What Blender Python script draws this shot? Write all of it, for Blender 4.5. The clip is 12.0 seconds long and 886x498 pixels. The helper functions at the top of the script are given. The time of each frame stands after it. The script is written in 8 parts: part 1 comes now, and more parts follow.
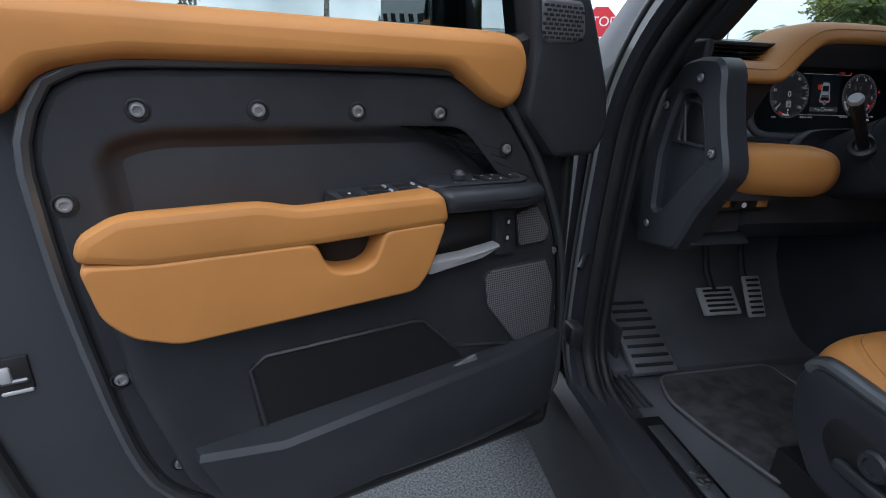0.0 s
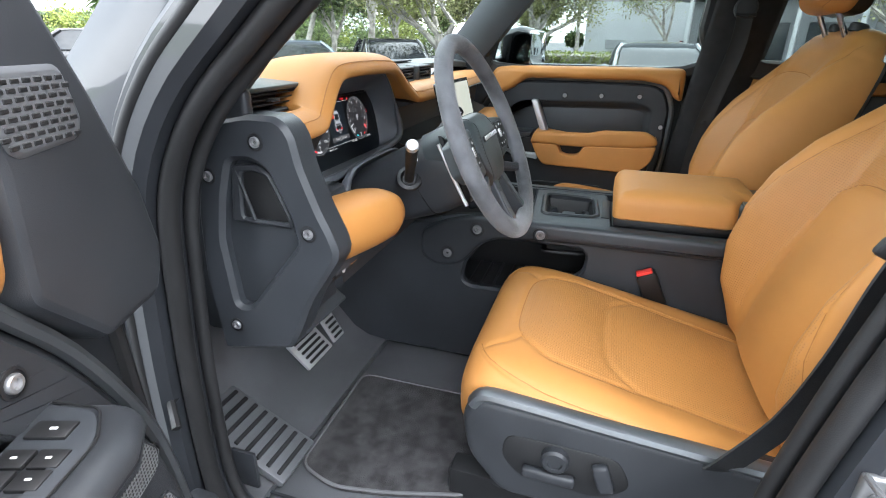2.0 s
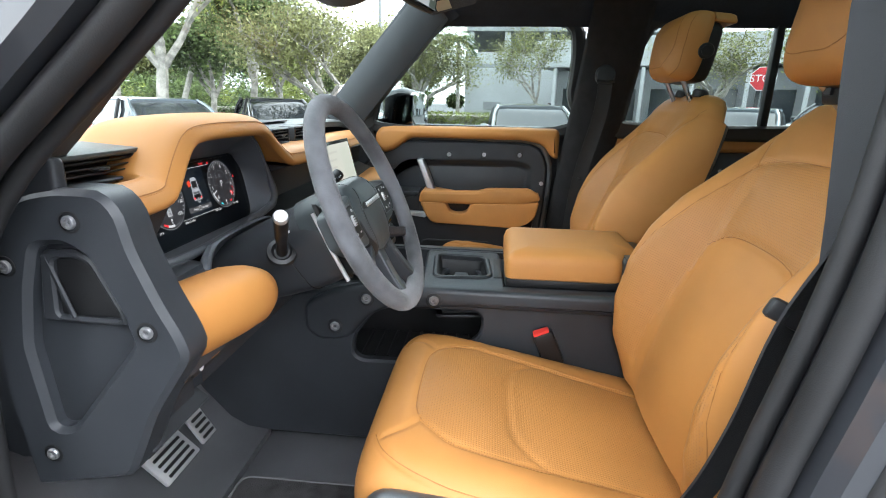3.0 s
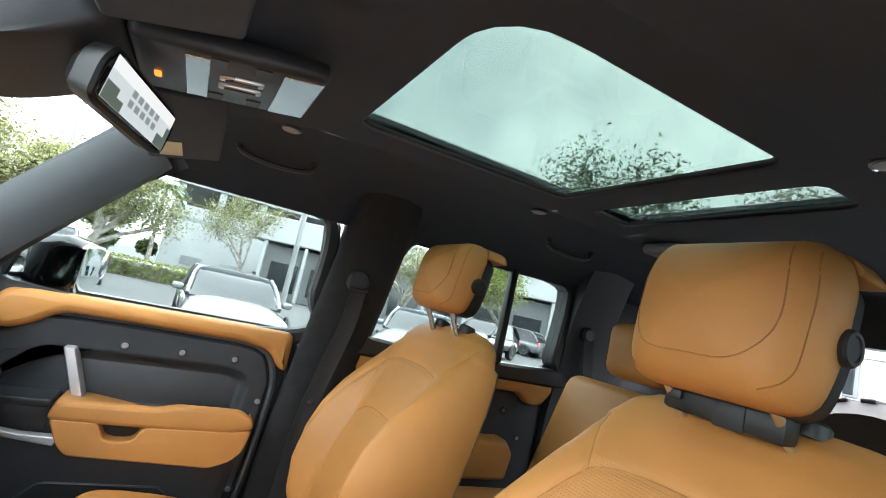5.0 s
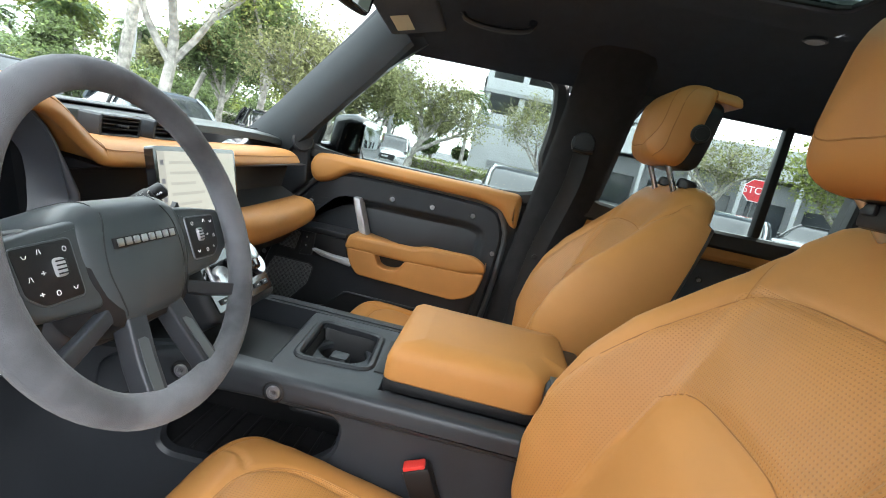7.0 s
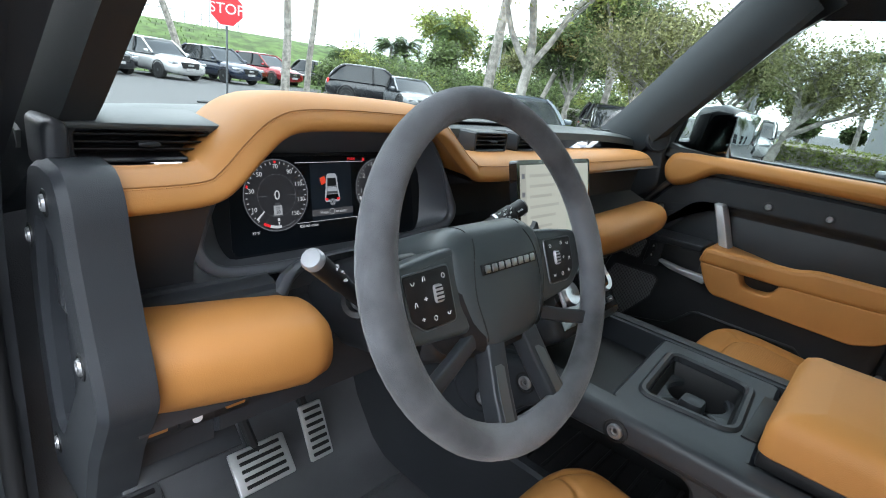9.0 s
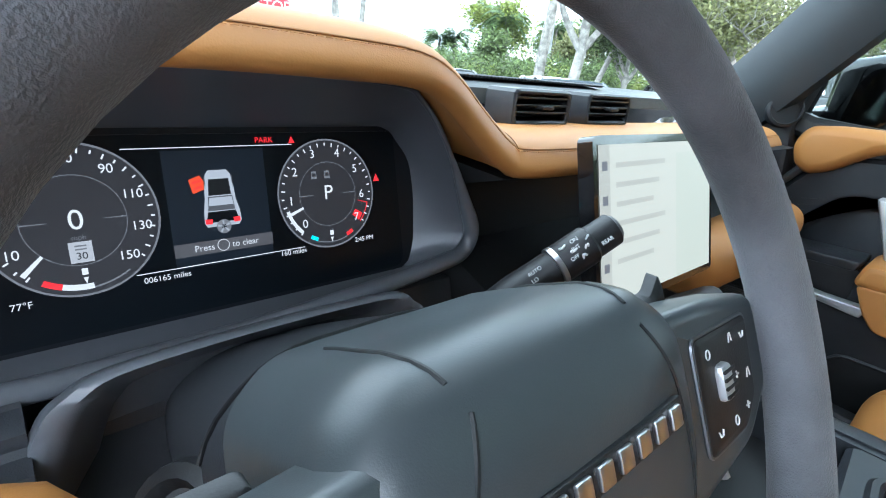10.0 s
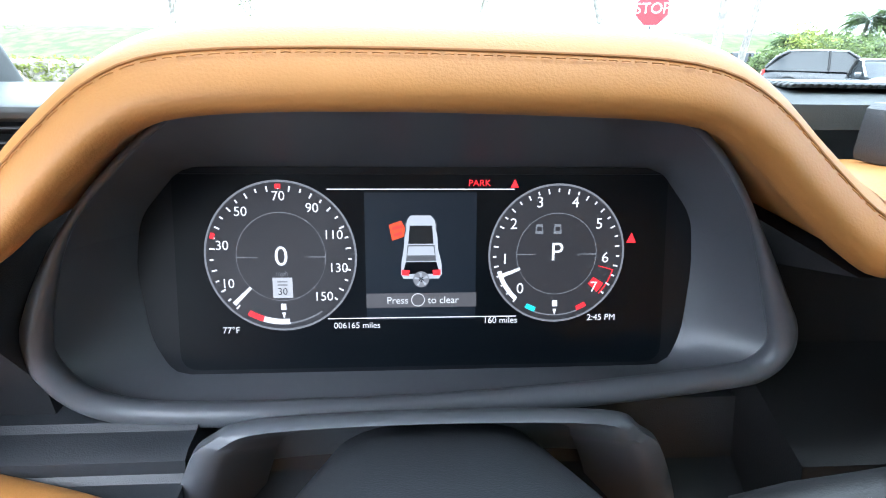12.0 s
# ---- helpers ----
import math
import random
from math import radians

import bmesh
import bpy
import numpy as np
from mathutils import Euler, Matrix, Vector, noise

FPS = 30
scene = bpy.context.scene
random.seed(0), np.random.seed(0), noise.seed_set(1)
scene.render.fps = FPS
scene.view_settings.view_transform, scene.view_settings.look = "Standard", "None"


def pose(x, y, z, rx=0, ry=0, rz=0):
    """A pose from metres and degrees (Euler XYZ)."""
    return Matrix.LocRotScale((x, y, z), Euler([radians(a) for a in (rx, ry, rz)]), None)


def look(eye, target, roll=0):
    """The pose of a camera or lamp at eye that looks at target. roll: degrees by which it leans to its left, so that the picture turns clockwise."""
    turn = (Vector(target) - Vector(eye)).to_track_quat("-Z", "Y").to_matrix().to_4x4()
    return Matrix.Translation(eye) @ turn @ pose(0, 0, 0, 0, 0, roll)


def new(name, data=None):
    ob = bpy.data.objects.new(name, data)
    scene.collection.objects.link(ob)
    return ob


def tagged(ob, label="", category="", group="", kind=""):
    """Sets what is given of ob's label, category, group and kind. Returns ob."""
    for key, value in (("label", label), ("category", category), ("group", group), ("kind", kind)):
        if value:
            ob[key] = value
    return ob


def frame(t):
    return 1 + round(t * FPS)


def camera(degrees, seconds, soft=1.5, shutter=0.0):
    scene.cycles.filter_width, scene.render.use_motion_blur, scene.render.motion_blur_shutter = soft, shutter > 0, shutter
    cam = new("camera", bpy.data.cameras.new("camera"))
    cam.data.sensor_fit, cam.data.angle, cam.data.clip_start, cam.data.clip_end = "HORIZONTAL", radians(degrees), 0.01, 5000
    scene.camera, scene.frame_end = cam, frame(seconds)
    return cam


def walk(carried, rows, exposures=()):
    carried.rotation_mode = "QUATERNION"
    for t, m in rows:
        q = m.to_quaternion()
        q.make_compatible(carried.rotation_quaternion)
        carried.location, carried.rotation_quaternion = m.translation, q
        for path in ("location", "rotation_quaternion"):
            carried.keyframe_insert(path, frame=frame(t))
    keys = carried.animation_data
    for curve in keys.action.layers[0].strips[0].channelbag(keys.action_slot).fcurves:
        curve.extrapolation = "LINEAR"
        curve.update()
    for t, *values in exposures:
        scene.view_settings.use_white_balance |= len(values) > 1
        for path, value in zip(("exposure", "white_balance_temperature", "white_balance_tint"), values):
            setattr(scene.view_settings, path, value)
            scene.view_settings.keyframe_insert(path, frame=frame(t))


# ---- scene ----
cam = camera(82.6, 12.0, 1.0)
PATH = [
    (0, (-1.364, -0.925, 1.293), (-1.0, 0.914, 0.596), 2.3),
    (0.5, (-1.313, -0.727, 1.323), (-0.528, 0.948, 0.563), 1.6),
    (1, (-1.284, -0.594, 1.343), (-0.017, 0.724, 0.531), 1.7),
    (1.5, (-1.29, -0.535, 1.39), (0.313, 0.342, 0.576), 1.1),
    (2, (-1.306, -0.517, 1.413), (0.455, 0.041, 0.646), 0.6),
    (2.5, (-1.301, -0.505, 1.417), (0.536, -0.131, 0.722), -0.2),
    (3, (-1.217, -0.514, 1.414), (0.695, -0.337, 0.855), 1.2),
    (3.5, (-1.052, -0.55, 1.421), (0.922, -0.645, 1.116), 4.8),
    (3.6, (-1.028, -0.55, 1.431), (0.95, -0.715, 1.183), 6.0),
    (3.7, (-1.003, -0.508, 1.432), (0.968, -0.796, 1.254), 8.5),
    (5.3, (-0.773, -0.446, 1.481), (1.002, -1.332, 1.743), 12.6),
    (5.5, (-0.77, -0.448, 1.481), (0.994, -1.354, 1.737), 12.7),
    (6, (-0.782, -0.476, 1.46), (1.014, -1.341, 1.619), 12.9),
    (6.5, (-0.826, -0.572, 1.422), (1.114, -1.049, 1.317), 13.5),
    (7, (-0.885, -0.66, 1.407), (1.076, -0.522, 1.035), 12.5),
    (7.1, (-0.877, -0.682, 1.395), (1.063, -0.403, 0.995), 11.2),
    (7.5, (-0.933, -0.726, 1.407), (0.848, 0.023, 0.891), 11.2),
    (7.7, (-0.939, -0.75, 1.413), (0.767, 0.138, 0.865), 11.1),
    (9.3, (-0.727, -0.516, 1.422), (0.704, 0.735, 0.797), 7.5),
    (9.5, (-0.652, -0.465, 1.407), (0.782, 0.779, 0.776), 7.4),
    (10, (-0.52, -0.367, 1.362), (0.77, 1.006, 0.689), 5.3),
    (10.5, (-0.454, -0.308, 1.364), (0.311, 1.379, 0.61), 2.9),
    (11, (-0.437, -0.278, 1.369), (0.029, 1.539, 0.676), 2.6),
    (11.5, (-0.419, -0.295, 1.369), (-0.154, 1.56, 0.67), 1.9),
    (12, (-0.407, -0.298, 1.374), (-0.291, 1.562, 0.649), 0.9),
]
walk(cam, [(t, look(eye, target, roll)) for t, eye, target, roll in PATH], [(0, 1.65, 5900, 12), (0.4, 3.0, 6000, 12), (1.0, 3.75, 6100, 13), (1.5, 3.85, 6300, 11), (3, 3.8, 6400, 10), (3.7, 3.95, 6500, 10), (5.3, 4.4, 6500, 10), (6.2, 4.2, 6500, 10), (7, 3.95, 6500, 10),
      (7.7, 3.6, 6400, 10), (9.3, 3.3, 6100, 8), (10, 4.0, 5700, 7), (10.5, 4.4, 5750, 9), (11, 4.65, 5800, 10), (12, 4.55, 5800, 10)])

# ---- world and light ----
world = bpy.data.worlds.new("overcast_sky")
scene.world = world
world.use_nodes = True
wn, wl = world.node_tree.nodes, world.node_tree.links
bg = wn["Background"]
sky = wn.new("ShaderNodeTexSky")
sky.sky_type, sky.sun_disc = "NISHITA", False
sky.sun_elevation, sky.sun_rotation = radians(55), radians(157)
sky.air_density, sky.dust_density = 1.0, 4.0
scale_sky = wn.new("ShaderNodeVectorMath")
scale_sky.operation = "SCALE"
scale_sky.inputs["Scale"].default_value = 0.10
wl.new(sky.outputs[0], scale_sky.inputs[0])
coord = wn.new("ShaderNodeTexCoord")
clouds = wn.new("ShaderNodeTexNoise")
clouds.inputs["Scale"].default_value, clouds.inputs["Detail"].default_value = 3.0, 6.0
wl.new(coord.outputs["Generated"], clouds.inputs["Vector"])
cloud_ramp = wn.new("ShaderNodeValToRGB")
cloud_ramp.color_ramp.elements[0].position, cloud_ramp.color_ramp.elements[0].color = 0.36, (0.40, 0.445, 0.485, 1)
cloud_ramp.color_ramp.elements[1].position, cloud_ramp.color_ramp.elements[1].color = 0.64, (0.98, 1.01, 1.03, 1)
wl.new(clouds.outputs["Fac"], cloud_ramp.inputs[0])
mix_sky = wn.new("ShaderNodeMix")
mix_sky.data_type = "RGBA"
mix_sky.inputs[0].default_value = 0.82
wl.new(scale_sky.outputs[0], mix_sky.inputs[6])
wl.new(cloud_ramp.outputs[0], mix_sky.inputs[7])
wl.new(mix_sky.outputs[2], bg.inputs[0])
bg.inputs[1].default_value = 1.0

sun_lamp = bpy.data.lights.new("sun", "SUN")
sun_lamp.energy, sun_lamp.angle, sun_lamp.color = 0.22, radians(45), (1.0, 0.97, 0.92)
sun = new("sun", sun_lamp)
sun.matrix_world = look((3, -7, 11), (0, 0, 0))


# ---- materials ----
def mat(name, color, rough=0.5, metal=0.0, var=0.12, scale=6.0, bump=0.0, bscale=400.0, coat=0.0, spec=0.5, sheen=0.0, emit=0.0):
    """A surface with colour and gloss that vary at a broad scale, and a fine relief."""
    m = bpy.data.materials.new(name)
    m.use_nodes = True
    n, l = m.node_tree.nodes, m.node_tree.links
    p = n["Principled BSDF"]
    p.inputs["Roughness"].default_value, p.inputs["Metallic"].default_value = rough, metal
    p.inputs["Coat Weight"].default_value, p.inputs["Specular IOR Level"].default_value = coat, spec
    p.inputs["Sheen Weight"].default_value = sheen
    tc = n.new("ShaderNodeTexCoord")
    big = n.new("ShaderNodeTexNoise")
    big.inputs["Scale"].default_value, big.inputs["Detail"].default_value = scale, 5.0
    l.new(tc.outputs["Object"], big.inputs["Vector"])
    ramp = n.new("ShaderNodeValToRGB")
    ramp.color_ramp.elements[0].position, ramp.color_ramp.elements[1].position = 0.37, 0.63
    ramp.color_ramp.elements[0].color = (*[c * (1 - var) for c in color], 1)
    ramp.color_ramp.elements[1].color = (*[min(1, c * (1 + var)) for c in color], 1)
    l.new(big.outputs["Fac"], ramp.inputs[0])
    l.new(ramp.outputs[0], p.inputs["Base Color"])
    rr = n.new("ShaderNodeMapRange")
    rr.inputs["To Min"].default_value, rr.inputs["To Max"].default_value = max(0.02, rough - 0.06), min(1, rough + 0.08)
    l.new(big.outputs["Fac"], rr.inputs["Value"])
    l.new(rr.outputs[0], p.inputs["Roughness"])
    if bump:
        fine = n.new("ShaderNodeTexNoise")
        fine.inputs["Scale"].default_value, fine.inputs["Detail"].default_value = bscale, 2.0
        l.new(tc.outputs["Object"], fine.inputs["Vector"])
        b = n.new("ShaderNodeBump")
        b.inputs["Strength"].default_value, b.inputs["Distance"].default_value = bump, 0.002
        l.new(fine.outputs["Fac"], b.inputs["Height"])
        l.new(b.outputs[0], p.inputs["Normal"])
    if emit:
        p.inputs["Emission Color"].default_value, p.inputs["Emission Strength"].default_value = (*color, 1), emit
    return m


def dotted(m, pitch, depth, threshold=0.3, shade=0.4, rise=1.51, laid=False):
    """Adds a grid of small round holes to the relief and colour of m, pitch in metres; laid: along the sheet's own measure."""
    n, l = m.node_tree.nodes, m.node_tree.links
    p = n["Principled BSDF"]
    tc = n.new("ShaderNodeTexCoord")
    v = n.new("ShaderNodeTexVoronoi")
    v.voronoi_dimensions = "2D"
    v.inputs["Scale"].default_value, v.inputs["Randomness"].default_value = 1.0 / pitch, 0.0
    split, join, along = n.new("ShaderNodeSeparateXYZ"), n.new("ShaderNodeCombineXYZ"), n.new("ShaderNodeMath")
    along.operation = "MULTIPLY_ADD"
    along.inputs[1].default_value = rise
    l.new(tc.outputs["Object"], split.inputs[0])
    l.new(split.outputs["Z"], along.inputs[0])
    l.new(split.outputs["Y"], along.inputs[2])
    l.new(split.outputs["X"], join.inputs["X"])
    l.new(along.outputs[0], join.inputs["Y"])
    l.new(tc.outputs["UV"] if laid else join.outputs[0], v.inputs["Vector"])
    r = n.new("ShaderNodeMapRange")
    r.inputs["From Min"].default_value, r.inputs["From Max"].default_value = threshold - 0.12, threshold + 0.05
    l.new(v.outputs["Distance"], r.inputs["Value"])
    b = n.new("ShaderNodeBump")
    b.inputs["Strength"].default_value, b.inputs["Distance"].default_value = 0.8, depth
    l.new(r.outputs[0], b.inputs["Height"])
    l.new(b.outputs[0], p.inputs["Normal"])
    old = p.inputs["Base Color"].links[0].from_socket
    mul = n.new("ShaderNodeMix")
    mul.data_type, mul.blend_type = "RGBA", "MULTIPLY"
    mul.inputs[0].default_value = 1.0
    dark = n.new("ShaderNodeMapRange")
    dark.inputs["To Min"].default_value = shade
    l.new(r.outputs[0], dark.inputs["Value"])
    l.new(old, mul.inputs[6])
    l.new(dark.outputs[0], mul.inputs[7])
    l.new(mul.outputs[2], p.inputs["Base Color"])
    return m


def glass(name, tint, gloss=0.08):
    m = bpy.data.materials.new(name)
    m.use_nodes = True
    n, l = m.node_tree.nodes, m.node_tree.links
    n.remove(n["Principled BSDF"])
    t, g, mx = n.new("ShaderNodeBsdfTransparent"), n.new("ShaderNodeBsdfGlossy"), n.new("ShaderNodeMixShader")
    t.inputs[0].default_value, g.inputs["Roughness"].default_value = (*tint, 1), 0.02
    f = n.new("ShaderNodeFresnel")
    f.inputs[0].default_value = 1.45
    k = n.new("ShaderNodeMath")
    k.operation = "MULTIPLY"
    k.inputs[1].default_value = gloss * 10
    l.new(f.outputs[0], k.inputs[0])
    l.new(k.outputs[0], mx.inputs[0])
    l.new(t.outputs[0], mx.inputs[1])
    l.new(g.outputs[0], mx.inputs[2])
    l.new(mx.outputs[0], n["Material Output"].inputs[0])
    return m


def glow(name, color, strength):
    m = bpy.data.materials.new(name)
    m.use_nodes = True
    p = m.node_tree.nodes["Principled BSDF"]
    p.inputs["Base Color"].default_value = (*[c * 0.05 for c in color], 1)
    p.inputs["Emission Color"].default_value, p.inputs["Emission Strength"].default_value = (*color, 1), strength
    return m


TAN = mat("tan_leather", (0.455, 0.198, 0.052), 0.52, var=0.09, scale=4, bump=0.11, bscale=750, spec=0.38)
TAN_PERF = dotted(mat("perforated_tan_leather", (0.455, 0.198, 0.052), 0.48, var=0.06, scale=5), 0.0044, 0.0005, 0.24, 0.80, laid=True)
STITCH = mat("tan_thread", (0.47, 0.205, 0.052), 0.7, var=0.1)
SEAM = mat("seam_shadow_leather", (0.30, 0.125, 0.030), 0.7, var=0.1)
PLASTIC = mat("dark_grained_plastic", (0.027, 0.029, 0.033), 0.36, var=0.14, scale=9, bump=0.14, bscale=1100, spec=0.36)
GREY_PLASTIC = mat("slate_grained_plastic", (0.030, 0.033, 0.038), 0.36, var=0.12, scale=7, bump=0.14, bscale=1100, spec=0.40)
DASH_TOP = mat("grey_green_dash_plastic", (0.060, 0.067, 0.066), 0.42, var=0.10, scale=7, bump=0.16, bscale=1000)
SATIN_PLASTIC = mat("satin_slate_plastic", (0.090, 0.096, 0.108), 0.33, var=0.07, scale=5, bump=0.03, bscale=1500)
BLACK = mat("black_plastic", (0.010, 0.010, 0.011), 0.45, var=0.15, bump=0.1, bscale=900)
GLOSS_BLACK = mat("gloss_black_plastic", (0.008, 0.008, 0.009), 0.10, var=0.1, coat=0.5)
RUBBER = mat("black_seal_rubber", (0.012, 0.012, 0.013), 0.60, var=0.2, scale=14, bump=0.1, bscale=600)
FLOOR_RUBBER = mat("grey_floor_rubber", (0.092, 0.094, 0.101), 0.30, var=0.16, scale=5, bump=0.3, bscale=500)
CARPET = mat("charcoal_carpet", (0.034, 0.032, 0.034), 0.95, var=0.55, scale=26, bump=1.0, bscale=520, sheen=0.06)
SUEDE = mat("grey_suede", (0.105, 0.107, 0.116), 0.92, var=0.5, scale=10, bump=0.4, bscale=1100, sheen=0.18)
LEATHER_BLACK = mat("black_leather", (0.046, 0.055, 0.059), 0.36, var=0.1, scale=8, bump=0.06, bscale=1600)
HEADLINER = mat("black_headliner_cloth", (0.016, 0.021, 0.032), 0.95, var=0.15, scale=30, bump=0.5, bscale=1100, sheen=0.08)
PILLAR_CLOTH = mat("black_pillar_cloth", (0.019, 0.018, 0.019), 0.85, var=0.15, scale=30, bump=0.4, bscale=1100, spec=0.3)
CHROME = mat("satin_chrome", (0.62, 0.62, 0.63), 0.28, 1.0, var=0.08)
SILVER = mat("satin_silver_trim", (0.60, 0.60, 0.62), 0.34, 0.6, var=0.06)
BOLT = mat("zinc_bolt_steel", (0.36, 0.36, 0.37), 0.33, 0.7, var=0.1)
STEEL = mat("brushed_steel", (0.55, 0.55, 0.56), 0.36, 0.6, var=0.1, bump=0.2, bscale=300)
SATIN_GREY = mat("satin_dark_metal", (0.16, 0.17, 0.18), 0.35, 0.8, var=0.1)
PAINT = mat("grey_metallic_paint", (0.034, 0.037, 0.043), 0.36, 0.20, var=0.10, coat=0.6, bump=0.03, bscale=1500)
TRIM = mat("black_pillar_plastic", (0.019, 0.021, 0.025), 0.55, var=0.12, bump=0.15, bscale=900)
BELT = mat("black_webbing", (0.018, 0.019, 0.021), 0.72, var=0.15, scale=30, bump=0.6, bscale=700)
RED = mat("red_plastic", (0.75, 0.045, 0.035), 0.35, var=0.06)
WHITE_MARK = mat("white_print", (0.72, 0.72, 0.72), 0.5, var=0.04)
BAR_GREY = mat("grey_print", (0.35, 0.35, 0.36), 0.5, var=0.05)
WINDOW = glass("window_glass", (0.56, 0.605, 0.595), 0.003)
ROOF_GLASS = glass("tinted_roof_glass", (0.222, 0.264, 0.245), 0.025)
GLOSSY_LENS = mat("mirrored_dark_lens", (0.45, 0.46, 0.48), 0.08, 1.0, var=0.2)
MIRROR = bpy.data.materials.new("mirror_silver")
MIRROR.use_nodes = True
MIRROR.node_tree.nodes["Principled BSDF"].inputs["Metallic"].default_value = 1.0
MIRROR.node_tree.nodes["Principled BSDF"].inputs["Roughness"].default_value = 0.02
MIRROR.node_tree.nodes["Principled BSDF"].inputs["Base Color"].default_value = (0.82, 0.84, 0.85, 1)


# ---- mesh helpers ----
def V(*a):
    return Vector(a)


def same_place(a, b, c):
    return Vector((a, b, c))


def side(a, b, c):
    """Outline in (y, z), depth along x."""
    return Vector((c, a, b))


def front(a, b, c):
    """Outline in (x, z), depth along y."""
    return Vector((a, c, b))


def thing(name, label, category, at=(0, 0, 0), group="", kind="", turn=None):
    e = new(name)
    e.empty_display_size = 0.05
    e.matrix_world = turn if turn is not None else Matrix.Translation(at)
    e["local"] = 1 if turn is not None else 0
    tagged(e, label, category, group, kind)
    return e


def part(name, bm, material, parent=None, label="", smooth=35):
    me = bpy.data.meshes.new(name)
    bmesh.ops.recalc_face_normals(bm, faces=bm.faces)
    bm.to_mesh(me)
    bm.free()
    for m in material if isinstance(material, (list, tuple)) else [material]:
        me.materials.append(m)
    if smooth:
        me.polygons.foreach_set("use_smooth", [len(f.vertices) < 7 for f in me.polygons])
        me.set_sharp_from_angle(angle=radians(smooth))
    ob = new(name, me)
    if parent is not None:
        ob.parent = parent
        top = parent
        while top.parent is not None:
            top = top.parent
        if not top.get("local") and parent.type == "EMPTY":
            ob.matrix_parent_inverse = parent.matrix_basis.inverted()
    if label:
        ob["label"] = label
    return ob


def rpoly(pts, r=0.02, n=4):
    """A closed outline with its corners rounded. r: one radius or one for each corner."""
    out, k = [], len(pts)
    for i in range(k):
        p, a, b = Vector(pts[i]), Vector(pts[i - 1]), Vector(pts[(i + 1) % k])
        rr = r[i] if isinstance(r, (list, tuple)) else r
        da, db = (a - p), (b - p)
        cut = min(rr, da.length * 0.45, db.length * 0.45)
        cut = max(cut, 1e-5)
        s, e = p + da.normalized() * cut, p + db.normalized() * cut
        for j in range(n + 1):
            t = j / n
            out.append((1 - t) ** 2 * s + 2 * t * (1 - t) * p + t * t * e)
    return out


def resample(pts, n):
    pts = [Vector(p) for p in pts]
    loop = pts + [pts[0]]
    d = [0.0]
    for a, b in zip(loop, loop[1:]):
        d.append(d[-1] + (b - a).length)
    out, j = [], 0
    for i in range(n):
        s = d[-1] * i / n
        while d[j + 1] < s:
            j += 1
        f = (s - d[j]) / max(1e-9, d[j + 1] - d[j])
        out.append(loop[j].lerp(loop[j + 1], f))
    return out


def shrink(pts, k):
    """The outline moved inwards by k metres."""
    pts = [Vector(p[:2]) for p in pts]
    area = sum(a.x * b.y - b.x * a.y for a, b in zip(pts, pts[1:] + pts[:1]))
    sign = 1 if area > 0 else -1
    out = []
    for i, p in enumerate(pts):
        t = (pts[(i + 1) % len(pts)] - pts[i - 1]).normalized()
        out.append(p + Vector((-t.y, t.x)) * k * sign)
    return out


def inset(pts, k):
    """A coarse outline moved inwards by k metres, its corners kept."""
    pts = [Vector(p[:2]) for p in pts]
    m = len(pts)
    area = sum(a.x * b.y - b.x * a.y for a, b in zip(pts, pts[1:] + pts[:1]))
    s = 1 if area > 0 else -1
    out = []
    for i in range(m):
        p = pts[i]
        d0, d1 = (p - pts[i - 1]).normalized(), (pts[(i + 1) % m] - p).normalized()
        n0, n1 = Vector((-d0.y, d0.x)) * s, Vector((-d1.y, d1.x)) * s
        b = n0 + n1
        out.append(p + b * (k / max(0.35, b.dot(n0))))
    return out


def pad(pts, r, layers, to, dome=0.0):
    """A padded form: the coarse outline, rounded by r, carried through layers of (depth, inset); dome: how far its face bulges."""
    (c0, k0), (c1, k1) = layers[-2:]
    if dome:
        rings = [rpoly(inset(pts, k), max(0.001, r - 0.5 * k), 5) for c, k in layers]
        mid = sum(rings[-1], Vector((0, 0))) / len(rings[-1])
        more = [([mid.lerp(p, f) for p in rings[-1]], c1 + dome * (1 - f * f)) for f in (0.75, 0.5, 0.25, 0.04)]
        return loft([[to(p.x, p.y, c) for p in ring] for ring, c in [(a, b[0]) for a, b in zip(rings, layers)] + more])
    layers = list(layers) + [(c1 + (c1 - c0) * 0.08, k1 + 0.0015)]
    return loft([[to(p.x, p.y, c) for p in rpoly(inset(pts, k), max(0.001, r - 0.5 * k), 5)] for c, k in layers])


def plate(pts, c0, c1, to=front, edge=0.004, seg=2):
    """A slab with this outline, from depth c0 to c1, with its rim rounded at the c1 side and broken at the c0 side."""
    pts = [Vector(p[:2]) for p in pts]
    s = 1 if c1 > c0 else -1
    edge = min(edge, abs(c1 - c0) * 0.9)
    rings = [[to(p.x, p.y, c0) for p in pts]]
    for j in range(seg + 1):
        a = math.pi / 2 * j / seg
        inner = shrink(pts, edge * (1 - math.cos(a)))
        rings.append([to(p.x, p.y, c1 - s * edge * (1 - math.sin(a))) for p in inner])
    return loft(rings)


def loft(rings, caps=True, bm=None):
    bm = bm or bmesh.new()
    vs = [[bm.verts.new(p) for p in r] for r in rings]
    for a, b in zip(vs, vs[1:]):
        k = len(a)
        for i in range(k):
            try:
                bm.faces.new((a[i], a[(i + 1) % k], b[(i + 1) % k], b[i]))
            except ValueError:
                pass
    if caps:
        for r in (vs[0], vs[-1]):
            try:
                bm.faces.new(r)
            except ValueError:
                pass
    return bm


